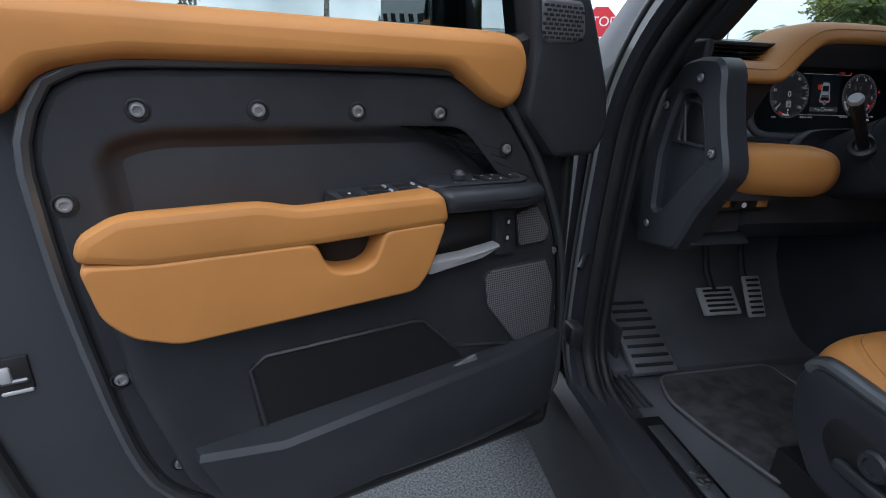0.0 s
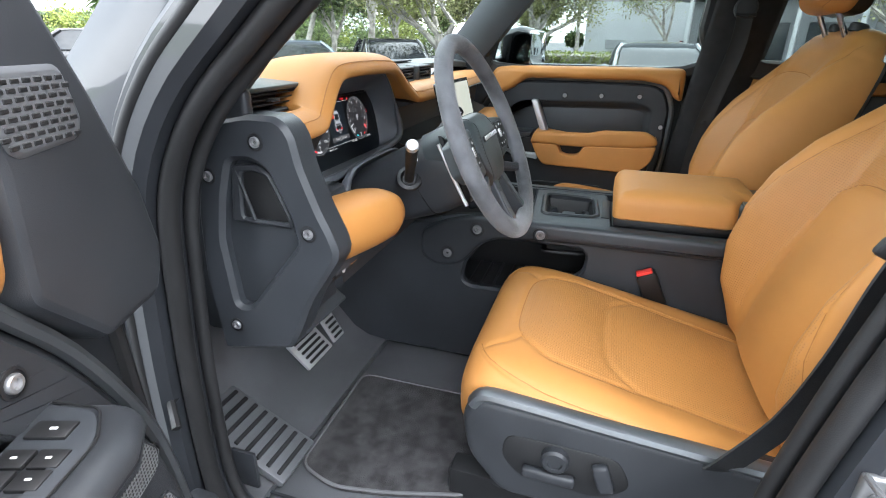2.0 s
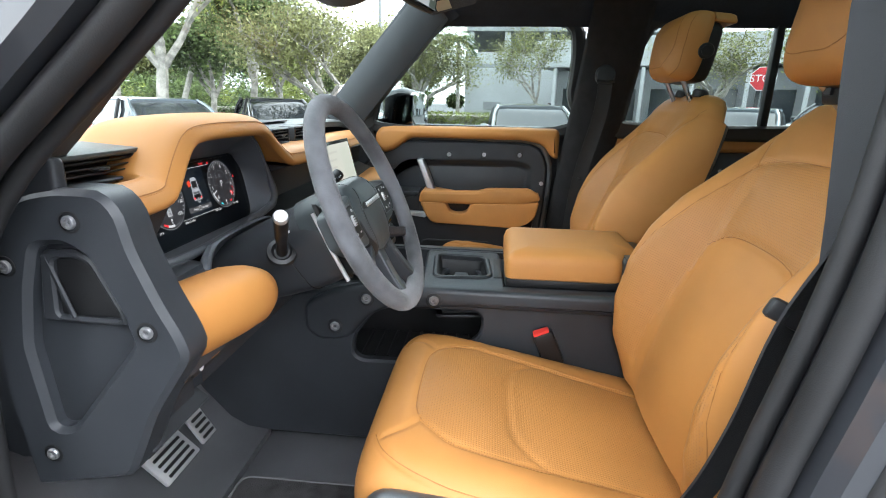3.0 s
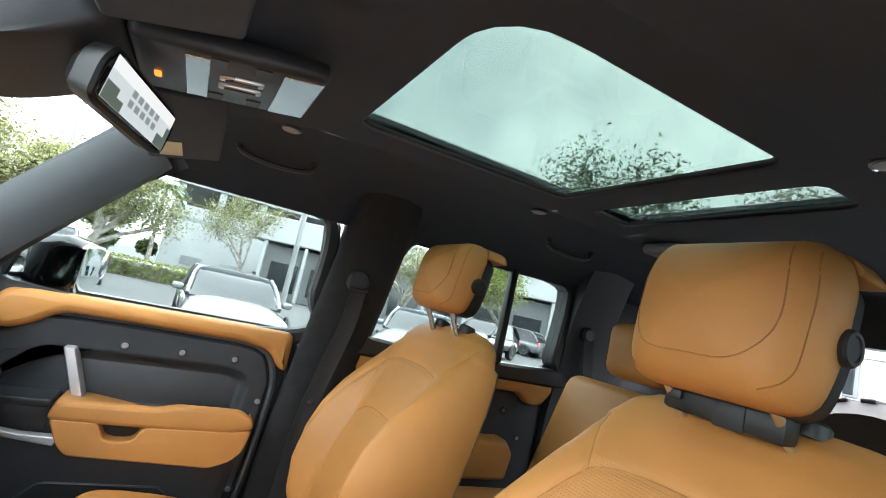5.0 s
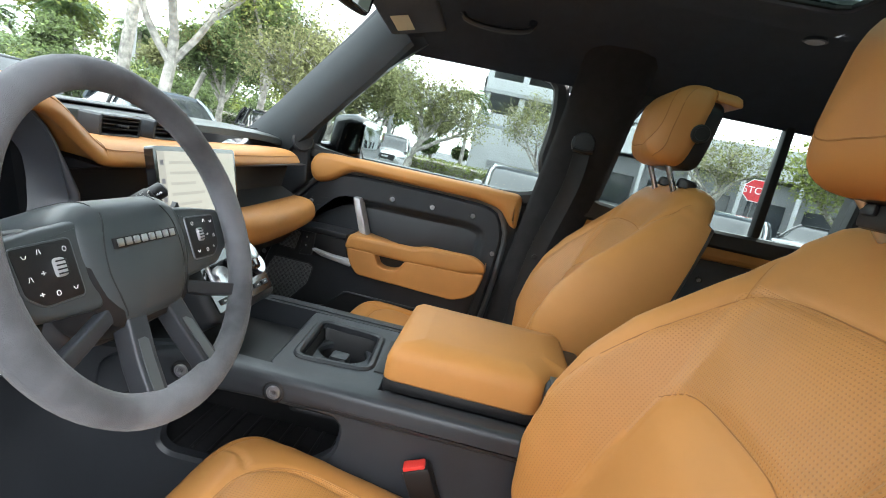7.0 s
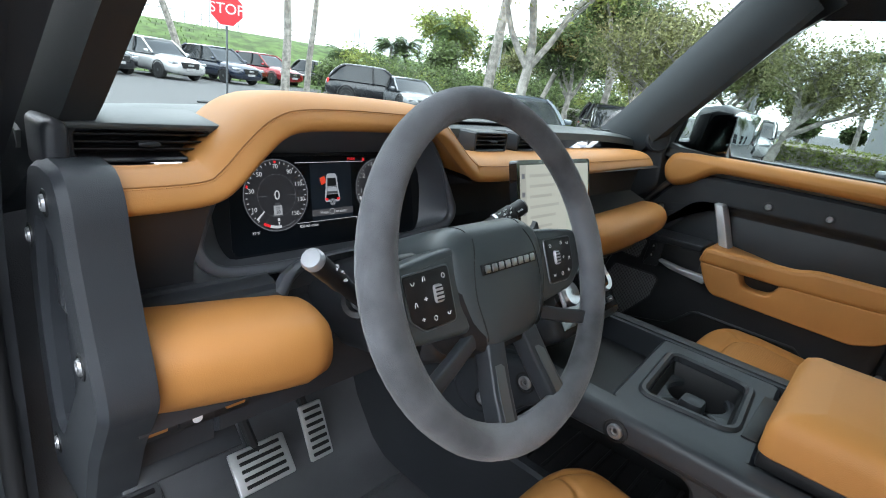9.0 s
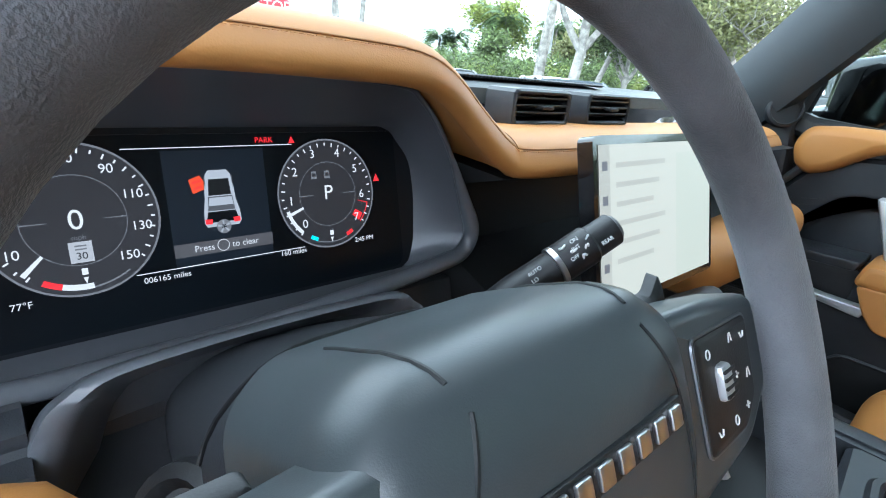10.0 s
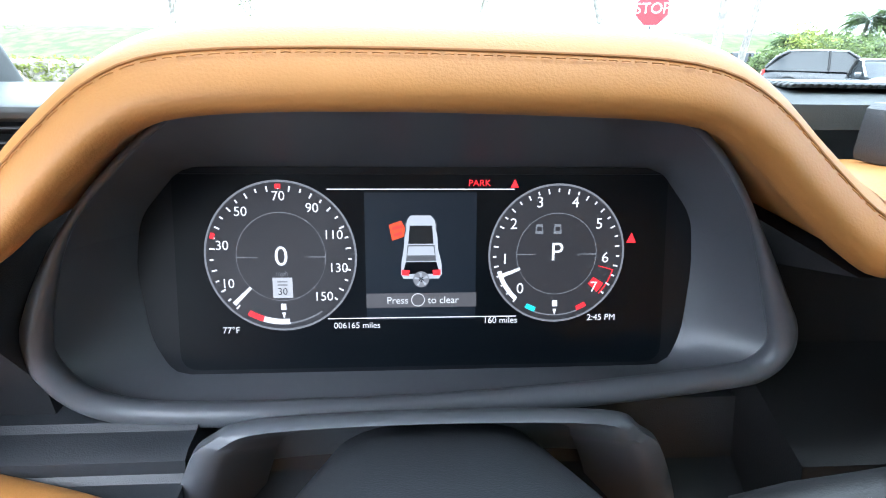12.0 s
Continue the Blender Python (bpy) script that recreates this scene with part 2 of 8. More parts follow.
def turned_left(pts):
    """The outline, run anticlockwise."""
    pts = [Vector(p[:2]) for p in pts]
    return pts if sum(a.x * b.y - b.x * a.y for a, b in zip(pts, pts[1:] + pts[:1])) > 0 else pts[::-1]


def ring_plate(outer, inner, c0, c1, to=front, n=64, edge=0.003):
    """A slab with a hole."""
    o, i = resample(turned_left(outer), n), resample(turned_left(inner), n)
    k = min(range(n), key=lambda j: (i[j] - o[0]).length)
    i = i[k:] + i[:k]
    so, si = [p for p in shrink(o, edge)], [p for p in shrink(i, -edge)]
    s = 1 if c1 > c0 else -1
    rings = [[to(p.x, p.y, c0) for p in o], [to(p.x, p.y, c1 - s * edge) for p in o], [to(p.x, p.y, c1) for p in so], [to(p.x, p.y, c1) for p in si],
             [to(p.x, p.y, c1 - s * edge) for p in i], [to(p.x, p.y, c0) for p in i]]
    bm = bmesh.new()
    vs = [[bm.verts.new(p) for p in r] for r in rings]
    for a, b in zip(vs, vs[1:] + vs[:1]):
        for j in range(n):
            bm.faces.new((a[j], a[(j + 1) % n], b[(j + 1) % n], b[j]))
    return bm


def skin(rows):
    """An open sheet from rows of points."""
    bm = bmesh.new()
    vs = [[bm.verts.new(p) for p in r] for r in rows]
    for a, b in zip(vs, vs[1:]):
        for i in range(len(a) - 1):
            bm.faces.new((a[i], a[i + 1], b[i + 1], b[i]))
    return bm


def thick(bm, d):
    """Gives an open sheet a thickness d behind it."""
    geo = bm.faces[:]
    bmesh.ops.recalc_face_normals(bm, faces=geo)
    bmesh.ops.solidify(bm, geom=geo, thickness=d)
    return bm


def smooth_path(pts, n=6, closed=False):
    """Catmull-Rom through the points."""
    pts = [Vector(p) for p in pts]
    k = len(pts)
    out = []
    for i in range(k if closed else k - 1):
        if closed:
            a, b, c, d = pts[i - 1], pts[i], pts[(i + 1) % k], pts[(i + 2) % k]
        else:
            a, b, c, d = pts[max(0, i - 1)], pts[i], pts[i + 1], pts[min(k - 1, i + 2)]
        for j in range(n):
            t = j / n
            out.append(0.5 * (2 * b + (c - a) * t + (2 * a - 5 * b + 4 * c - d) * t * t + (3 * b - a - 3 * c + d) * t ** 3))
    if not closed:
        out.append(pts[-1])
    return out


def tube(path, r, n=8, closed=False, flat=1.0, up=(0, 0, 1), bm=None):
    """A round or flattened rod along a path; r: one radius or one for each point."""
    path = [Vector(p) for p in path]
    k = len(path)
    rings = []
    for i, p in enumerate(path):
        t = (path[(i + 1) % k] - path[i - 1]) if closed else (path[min(k - 1, i + 1)] - path[max(0, i - 1)])
        t.normalize()
        u = Vector(up)
        if abs(t.dot(u)) > 0.95:
            u = Vector((1, 0, 0))
        a = t.cross(u).normalized()
        b = a.cross(t).normalized()
        rr = r[i] if isinstance(r, (list, tuple)) else r
        rings.append([p + (a * math.cos(w) + b * math.sin(w) * flat) * rr for w in (2 * math.pi * j / n for j in range(n))])
    if closed:
        rings.append(rings[0])
        bm = bm or bmesh.new()
        vs = [[bm.verts.new(q) for q in ring] for ring in rings[:-1]]
        for a, b in zip(vs, vs[1:] + vs[:1]):
            for j in range(n):
                bm.faces.new((a[j], a[(j + 1) % n], b[(j + 1) % n], b[j]))
        return bm
    return loft(rings, bm=bm)


def sweep(profile, path, axes, bm=None):
    """A closed profile [(a, b)] carried along path; axes(i) gives the two directions of the profile there."""
    rings = []
    for i, p in enumerate(path):
        a, b = axes(i)
        prof = profile(i) if callable(profile) else profile
        rings.append([Vector(p) + a * u + b * w for u, w in prof])
    return loft(rings, bm=bm)


def box(size, at, r=0.005, seg=2, m=None, bm=None):
    """A block with rounded edges."""
    own = bmesh.new()
    bmesh.ops.create_cube(own, size=1.0)
    bmesh.ops.scale(own, vec=size, verts=own.verts)
    if r:
        bmesh.ops.bevel(own, geom=own.edges[:], offset=min(r, min(size) * 0.45), segments=seg, profile=0.5, affect="EDGES")
    bmesh.ops.transform(own, matrix=Matrix.Translation(at) @ (m if m is not None else Matrix()), verts=own.verts)
    if bm is None:
        return own
    me = bpy.data.meshes.new("tmp")
    own.to_mesh(me)
    own.free()
    bm.from_mesh(me)
    bpy.data.meshes.remove(me)
    return bm


def lathe(profile, at, axis, n=20, bm=None):
    """Turned about axis through at; profile: [(radius, height)]."""
    z = Vector(axis).normalized()
    x = z.orthogonal().normalized()
    y = z.cross(x)
    rings = [[Vector(at) + z * h + (x * math.cos(w) + y * math.sin(w)) * max(r, 1e-4) for w in (2 * math.pi * j / n for j in range(n))] for r, h in profile]
    return loft(rings, bm=bm)


def bolt(at, axis, parent, r=0.012, name="bolt"):
    """A round-headed bolt with a socket, in a dished seat."""
    b = part(name, lathe([(r * 1.5, -0.002), (r * 1.45, 0.001), (r * 1.2, 0.0015), (r * 1.12, -0.003)], at, axis, 18), BLACK, parent)
    part("bolt_head", lathe([(r * 0.92, -0.003), (r * 0.92, 0.0016), (r * 0.80, 0.0034), (r * 0.52, 0.0037), (r * 0.46, 0.0002), (r * 0.25, 0.0), (0, 0.0)], at, axis, 16), BOLT, b, "bright steel bolt head")
    return b


def lettering(text, size, m, material, parent, label="", depth=0.0002, name="lettering", align="CENTER"):
    cu = bpy.data.curves.new(name, "FONT")
    cu.body, cu.size, cu.extrude, cu.align_x, cu.align_y = text, size, depth, align, "CENTER"
    cu.materials.append(material)
    ob = new(name, cu)
    ob.parent = parent
    top = parent
    while top.parent is not None:
        top = top.parent
    if not top.get("local") and parent.type == "EMPTY":
        ob.matrix_parent_inverse = parent.matrix_basis.inverted()
    ob.matrix_basis = m
    if label:
        ob["label"] = label
    return ob


def stitched(tree_, pts, way, parent, both=True, closed=False, n=7, cloth=None, thread=None):
    """A sewn seam laid on a padded surface: pts are carried along way until they meet it."""
    path, found = smooth_path(pts, n, closed), []
    for p in path:
        hit = tree_.ray_cast(p, Vector(way))
        if hit[0] is not None:
            found.append((hit[0], hit[1]))
    if len(found) < 3:
        return
    part("seam", tube([h + q * 0.0002 for h, q in found], 0.0009, 6), cloth or SEAM, parent)
    bm = bmesh.new()
    for (a, na), (b, nb) in zip(found, found[1:]):
        d = b - a
        k = max(1, int(d.length / 0.0060))
        for sgn in ((-1, 1) if both else (1,)):
            w = na.cross(d.normalized()) * 0.0036 * sgn
            for j in range(k):
                s0, e0 = a + d * ((j + 0.15) / k) + w + na * 0.0003, a + d * ((j + 0.80) / k) + w + na * 0.0003
                tube([s0, (s0 + e0) / 2 + na * 0.0006, e0], 0.00045, 4, bm=bm)
    tagged(part("stitching", bm, thread or STITCH, parent), kind="stuff")


# ---- car body ----
body = thing("car_body", "dark grey metallic off-road car body with driver door open", "car", (0, -0.4, 0))
# door opening of the driver's side in (y, z)
OPEN = smooth_path([(0.052, 0.70), (0.054, 0.90), (0.043, 1.066), (0.028, 1.19), (-0.004, 1.272), (-0.06, 1.346), (-0.13, 1.407), (-0.21, 1.475), (-0.33, 1.585),
                    (-0.43, 1.66), (-0.53, 1.695), (-0.70, 1.705), (-0.828, 1.67), (-0.838, 1.55), (-0.830, 1.35), (-0.811, 1.22), (-0.784, 1.09), (-0.757, 0.93),
                    (-0.74, 0.76), (-0.68, 0.63), (-0.56, 0.575), (-0.30, 0.565), (-0.06, 0.575), (0.02, 0.62)], 5, True)


def grown(pts, k):
    return shrink(pts, -k)


part("door_frame", ring_plate(grown(OPEN, 0.075), grown(OPEN, 0.012), -0.80, -0.845, side, 96, 0.012), PAINT, body, "dark grey painted door frame")
part("door_frame_step", ring_plate(grown(OPEN, 0.034), OPEN, -0.755, -0.803, side, 96, 0.008), PAINT, body)
part("door_seal", tube([side(p.x, p.y, -0.806) for p in OPEN], 0.013, 14, True, 1.2, (1, 0, 0)), RUBBER, body, "black rubber door seal")
part("door_seal", tube([side(p.x, p.y, -0.775) for p in grown(OPEN, -0.008)], 0.010, 14, True, 1.0, (1, 0, 0)), RUBBER, body)
part("door_seal", tube([side(p.x, p.y, -0.842) for p in grown(OPEN, 0.05)], 0.008, 14, True, 1.0, (1, 0, 0)), RUBBER, body)
# windscreen pillars
for sx in (-1, 1):
    pil = smooth_path([(sx * 0.80, 0.20, 1.22), (sx * 0.775, 0.06, 1.36), (sx * 0.745, -0.09, 1.52), (sx * 0.715, -0.22, 1.66), (sx * 0.68, -0.33, 1.745)], 4)
    out = Vector((sx * 1, 0.25, 0.2)).normalized()
    fw = Vector((0, 0.72, 0.69))
    part("windscreen_pillar", sweep([(0.035, -0.07), (0.05, 0.0), (0.045, 0.05), (0.01, 0.065), (-0.02, 0.05), (-0.03, -0.06)], pil, lambda i: (out, fw)), PAINT, body, "dark grey painted windscreen pillar")
    trim = smooth_path([(sx * 0.735, 0.13, 1.29), (sx * 0.70, 0.03, 1.385), (sx * 0.675, -0.09, 1.52), (sx * 0.645, -0.20, 1.64), (sx * 0.60, -0.29, 1.735)], 4)
    part("pillar_trim", sweep([(0.02, -0.085), (-0.012, -0.07), (-0.028, -0.02), (-0.025, 0.04), (0.0, 0.065), (0.03, 0.05)], trim, lambda i: (out, fw)), mat("slate_pillar_plastic", (0.020, 0.025, 0.029), 0.58, var=0.1, bump=0.15, bscale=900), body, "slate plastic pillar trim")
# windscreen, with its black border
wrow = []
for k in range(7):
    f = k / 6
    y, z = 0.30 - 0.56 * f, 1.235 + 0.535 * f
    wrow.append([V((-1 + 2 * j / 12) * (0.765 - 0.115 * f), y + 0.05 * (1 - (-1 + 2 * j / 12) ** 2), z) for j in range(13)])
part("windscreen", skin(wrow), WINDOW, body, "clear windscreen glass")
# floor, sill, toe board
part("floor_pan", box((1.50, 2.75, 0.03), (0, -1.12, 0.568), 0.008), FLOOR_RUBBER, body, "grey rubber-covered floor")
toe = [[V(x, y, z) for x in (-0.745, -0.5, -0.3, -0.15)] for y, z in ((0.02, 0.585), (0.08, 0.592), (0.13, 0.62), (0.20, 0.70), (0.25, 0.80), (0.27, 0.95), (0.27, 1.2))]
part("toe_board", thick(skin(toe), 0.02), FLOOR_RUBBER, body, "dark grey ribbed toe board")
toe = [[V(x, y, z) for x in (0.15, 0.3, 0.5, 0.745)] for y, z in ((0.02, 0.585), (0.08, 0.592), (0.13, 0.62), (0.20, 0.70), (0.25, 0.80), (0.27, 0.95), (0.27, 1.2))]
part("toe_board", thick(skin(toe), 0.02), FLOOR_RUBBER, body)
part("sill", sweep([(-0.075, -0.012), (-0.07, 0.008), (-0.02, 0.015), (0.03, 0.012), (0.055, 0.0), (0.06, -0.03)], [V(-0.775, 0.05, 0.575), V(-0.775, -0.3, 0.568), V(-0.775, -0.76, 0.572)], lambda i: (V(1, 0, 0), V(0, 0, 1))), PLASTIC, body, "black plastic sill cover")
part("rocker_panel", sweep([(-0.03, -0.28), (-0.045, -0.12), (-0.035, -0.02), (0.0, 0.0), (0.05, -0.01), (0.05, -0.28)], [V(-0.845, 0.30, 0.565), V(-0.845, -0.4, 0.56), V(-0.845, -2.2, 0.565)], lambda i: (V(1, 0, 0), V(0, 0, 1))), BLACK, body, "black plastic rocker panel")
# front wing and bonnet
wing = [[V(-0.86 - 0.05 * math.sin(min(1, f * 2) * 1.57), 0.12 + 1.5 * f, z) for z in (0.45, 0.7, 0.95, 1.12, 1.17)] for f in (0, 0.1, 0.3, 0.6, 1)]
part("front_wing", thick(skin(wing), 0.02), PAINT, body)
part("front_wing", thick(skin([[V(-p.x, p.y, p.z) for p in r] for r in wing]), 0.02), PAINT, body)
part("bonnet", thick(skin([[V(x, 0.34 + 1.3 * f, 1.185 - 0.02 * f - 0.02 * abs(x)) for x in (-0.88, -0.6, -0.3, 0, 0.3, 0.6, 0.88)] for f in (0, 0.3, 0.7, 1)]), 0.02), PAINT, body, "dark grey painted bonnet")
part("firewall", box((1.6, 0.03, 0.75), (0, 0.32, 0.85), 0.005), BLACK, body)
for sx in (-1, 1):
    for y in (0.80, -1.95):
        tyre = part("wheel", lathe([(0.24, -0.02), (0.36, 0.0), (0.385, 0.05), (0.385, 0.20), (0.36, 0.245), (0.27, 0.255)], (sx * 0.66, y, 0.385), (sx, 0, 0), 36), RUBBER, body, "black off-road tyre")
        part("rim", lathe([(0.265, 0.235), (0.255, 0.25), (0.20, 0.225), (0.08, 0.235), (0, 0.24)], (sx * 0.66, y, 0.385), (sx, 0, 0), 24), SATIN_GREY, tyre)
spare = part("spare_wheel", lathe([(0.20, -0.10), (0.34, -0.12), (0.385, -0.07), (0.385, 0.07), (0.34, 0.12), (0.20, 0.10)], (0.06, -2.60, 1.115), (0, 1, 0), 40), RUBBER, body, "black spare tyre on the tailgate")
for k in range(30):
    w = 2 * math.pi * k / 30
    part("tread_block", box((0.045, 0.15, 0.016), (0.06 + 0.389 * math.cos(w), -2.60, 1.115 + 0.389 * math.sin(w)), 0.004, 1, Matrix.Rotation(math.pi / 2 - w, 4, "Y")), RUBBER, spare)
part("front_bumper", box((1.9, 0.3, 0.55), (0, 1.65, 0.62), 0.08, 3), BLACK, body)


def roof_z(x, y):
    return 1.845 - 0.16 * min(1.2, abs(x) / 0.70) ** 5 - 0.10 * max(0, min(1.15, (y + 0.66) / 0.36)) ** 1.2 * (1 - min(1, abs(x) / 0.72) ** 2) - 0.02 * max(0, (-1.7 - y))


def roof_ring(rect, hole, n=64):
    o, i = resample(turned_left(rect), n), resample(turned_left(hole), n)
    k = min(range(n), key=lambda j: (i[j] - o[0]).length)
    i = i[k:] + i[:k]
    return skin([[V(p.x, p.y, roof_z(p.x, p.y)) for p in r + r[:1]] for r in (o, [a.lerp(b, 0.5) for a, b in zip(o, i)], i)])


HOLE1 = rpoly([(-0.30, -0.69), (0.295, -0.69), (0.285, -1.275), (-0.29, -1.275)], [0.12, 0.03, 0.02, 0.02])
HOLE2 = rpoly([(-0.29, -1.385), (0.29, -1.385), (0.32, -1.545), (-0.29, -1.535)], 0.02)
part("headliner", roof_ring([(-0.40, -0.60), (0.40, -0.60), (0.40, -1.33), (-0.40, -1.33)], HOLE1), HEADLINER, body, "black cloth headliner")
part("headliner", roof_ring([(-0.40, -1.33), (0.40, -1.33), (0.40, -1.62), (-0.40, -1.62)], HOLE2), HEADLINER, body)
xs = [-0.71, -0.68, -0.64, -0.58, -0.50, -0.39]
ys = [-0.26, -0.30, -0.35, -0.42, -0.5, -0.6, -0.8, -1.0, -1.2, -1.33, -1.62, -1.9, -2.3]
for sx in (-1, 1):
    part("headliner", skin([[V(sx * x, y, roof_z(x, y)) for x in xs] for y in ys]), HEADLINER, body)
part("headliner", skin([[V(-0.4 + 0.1 * j, y, roof_z(-0.4 + 0.1 * j, y)) for j in range(9)] for y in ys[:5] + [-0.61]]), HEADLINER, body)
part("headliner", skin([[V(-0.4 + 0.1 * j, y, roof_z(-0.4 + 0.1 * j, y)) for j in range(9)] for y in (-1.62, -1.9, -2.3)]), HEADLINER, body)
part("roof_panel", ring_plate(rpoly([(-0.74, -0.22), (0.74, -0.22), (0.74, -2.35), (-0.74, -2.35)], 0.06), rpoly([(-0.34, -0.64), (0.34, -0.64), (0.34, -1.60), (-0.34, -1.60)], 0.03), 1.885, 1.90, same_place, 96), PAINT, body)
for hole, lab in ((HOLE1, "large"), (HOLE2, "small")):
    part("sunroof_frame", ring_plate(grown(hole, 0.040), shrink(hole, 0.006), 1.858, 1.849, same_place, 72, 0.003), BLACK, body, "black sunroof frame")
    g = part("sunroof_pane", plate(grown(hole, 0.03), 1.860, 1.864, same_place, 0.001), ROOF_GLASS, body, "green-tinted %s sunroof glass" % lab)
# rear centre and side pillars
for sx in (-1, 1):
    back = -0.10 if sx < 0 else 0.0
    bp = [V(sx * 0.72, -0.79, 0.58), V(sx * 0.725, -0.80, 0.95), V(sx * 0.72, -0.835, 1.25), V(sx * 0.685, -0.865, 1.50), V(sx * 0.645, -0.885, 1.70), V(sx * 0.60, -0.895, 1.80)]
    part("centre_pillar", sweep([(0.045, 0.035), (0.0, 0.055), (-0.025, 0.03), (-0.03, -0.05), (-0.01, -0.085), (0.045, -0.09)] if sx < 0 else [(0.045, 0.050), (0.0, 0.066), (-0.014, 0.055), (-0.024, 0.02), (-0.026, -0.06), (-0.018, -0.115), (0.0, -0.135), (0.045, -0.14)], smooth_path([p + V(0, back * max(0.2, min(1.0, 1 - (p.z - 1.0) / 0.55)), 0) for p in bp], 4), lambda i: (V(sx, 0, 0), V(0, 1, 0))), TRIM if sx < 0 else PILLAR_CLOTH, body, "black centre pillar lining", 60)
    part("pillar_panel", box((0.05, 0.15, 1.25), (sx * 0.795, -0.905 + 0.5 * back, 1.08), 0.015, 3, Euler((0, sx * -0.05, 0)).to_matrix().to_4x4()), PAINT, body)
    # rear quarter, round the rear door windows
    part("rear_pillar", sweep([(0.05, 0.10), (-0.02, 0.09), (-0.03, 0.0), (-0.02, -0.12), (0.05, -0.13)], [V(sx * 0.74, -1.80, 0.6), V(sx * 0.73, -1.80, 1.2), V(sx * 0.70, -1.82, 1.55), V(sx * 0.66, -1.83, 1.72), V(sx * 0.61, -1.83, 1.82)], lambda i: (V(sx, 0, 0), V(0, 1, 0))), TRIM, body)
    part("rear_quarter", plate(rpoly([(-1.88, 0.6), (-2.35, 0.6), (-2.35, 1.78), (-1.88, 1.78)], 0.02), sx * 0.76, sx * 0.70, side, 0.01), TRIM, body, "dark plastic rear quarter lining")
part("tailgate", ring_plate(rpoly([(-0.76, 0.55), (0.76, 0.55), (0.70, 1.86), (-0.70, 1.86)], 0.03), rpoly([(-0.58, 1.25), (0.58, 1.25), (0.55, 1.66), (-0.55, 1.66)], 0.05), -2.35, -2.42, front, 80), PLASTIC, body)

# ---- dashboard ----
dash = thing("dashboard", "dark dashboard with tan leather instrument hood", "dashboard", (0, 0.0, 0.6))
top = []
for y, z in ((0.028, 1.330), (0.030, 1.346), (0.04, 1.351), (0.06, 1.354), (0.10, 1.356), (0.16, 1.352), (0.24, 1.330), (0.31, 1.27)):
    top.append([V(-0.735 + 1.47 * j / 20, y, z - 0.018 * abs(-1 + j / 10) ** 5) for j in range(21)])
part("top_pad", thick(skin(top), 0.02), DASH_TOP, dash, "dark grained dash top")
REF = smooth_path([(-0.712, -0.121, 1.279), (-0.66, -0.116, 1.278), (-0.608, -0.106, 1.279), (-0.580, -0.100, 1.291), (-0.545, -0.094, 1.324), (-0.520, -0.091, 1.343), (-0.492, -0.09, 1.350),
                   (-0.43, -0.09, 1.352), (-0.35, -0.09, 1.351), (-0.292, -0.09, 1.348), (-0.263, -0.09, 1.337), (-0.235, -0.096, 1.312), (-0.208, -0.104, 1.289), (-0.185, -0.107, 1.281),
                   (-0.10, -0.107, 1.279), (0.05, -0.10, 1.278), (0.25, -0.092, 1.276), (0.45, -0.082, 1.275), (0.61, -0.072, 1.274)], 4)
HOODP = [(0.035, 0.004), (0.012, -0.001), (0.004, 0.0), (0.0, 0.003), (-0.001, 0.007), (0.001, 0.012), (0.006, 0.019), (0.013, 0.026), (0.021, 0.031), (0.031, 0.0345), (0.045, 0.0370), (0.062, 0.0375), (0.10, 0.035), (0.15, 0.028), (0.155, 0.012)]


def hood_axes(i):
    t = (REF[min(len(REF) - 1, i + 1)] - REF[max(0, i - 1)]).normalized()
    up = V(0, 1, 0).cross(t)
    return V(0, 1, 0), (up if up.z > 0 else -up)


HOODS = [(p.x, p.y) for p in smooth_path([Vector(q) for q in HOODP], 3, True)]


def hood_profile(i):
    """The hood's section: shallow beside the outer air vent, full depth over the instruments."""
    f = max(0.0, min(1.0, (REF[i].x + 0.612) / 0.05))
    f = f * f * (3 - 2 * f)
    return [(u if u < 0.035 else 0.035 + (u - 0.035) * (0.14 + 0.86 * f), w) for u, w in HOODS]


part("instrument_hood", sweep(hood_profile, REF, hood_axes), TAN, dash, "tan leather instrument hood with stitched edge", 80)
line, mid_line = [], []
for i, p in enumerate(REF):
    a, b = hood_axes(i)
    line.append(p + a * 0.0079 + b * 0.0213 + (b * 0.75 - a * 0.66) * 0.0006)
    mid_line.append(p + a * 0.0100 + b * 0.0234)
part("seam", tube(mid_line, 0.0008, 6), SEAM, dash)
bm = bmesh.new()
for a, b in zip(line, line[1:]):
    n = max(1, int((b - a).length / 0.0050))
    for j in range(n):
        s, e = a.lerp(b, (j + 0.12) / n), a.lerp(b, (j + 0.82) / n)
        tube([s, (s + e) / 2 + V(0, -0.0002, 0.0002), e], 0.00038, 5, bm=bm)
tagged(part("stitching", bm, STITCH, dash, "tan stitching"), kind="stuff")
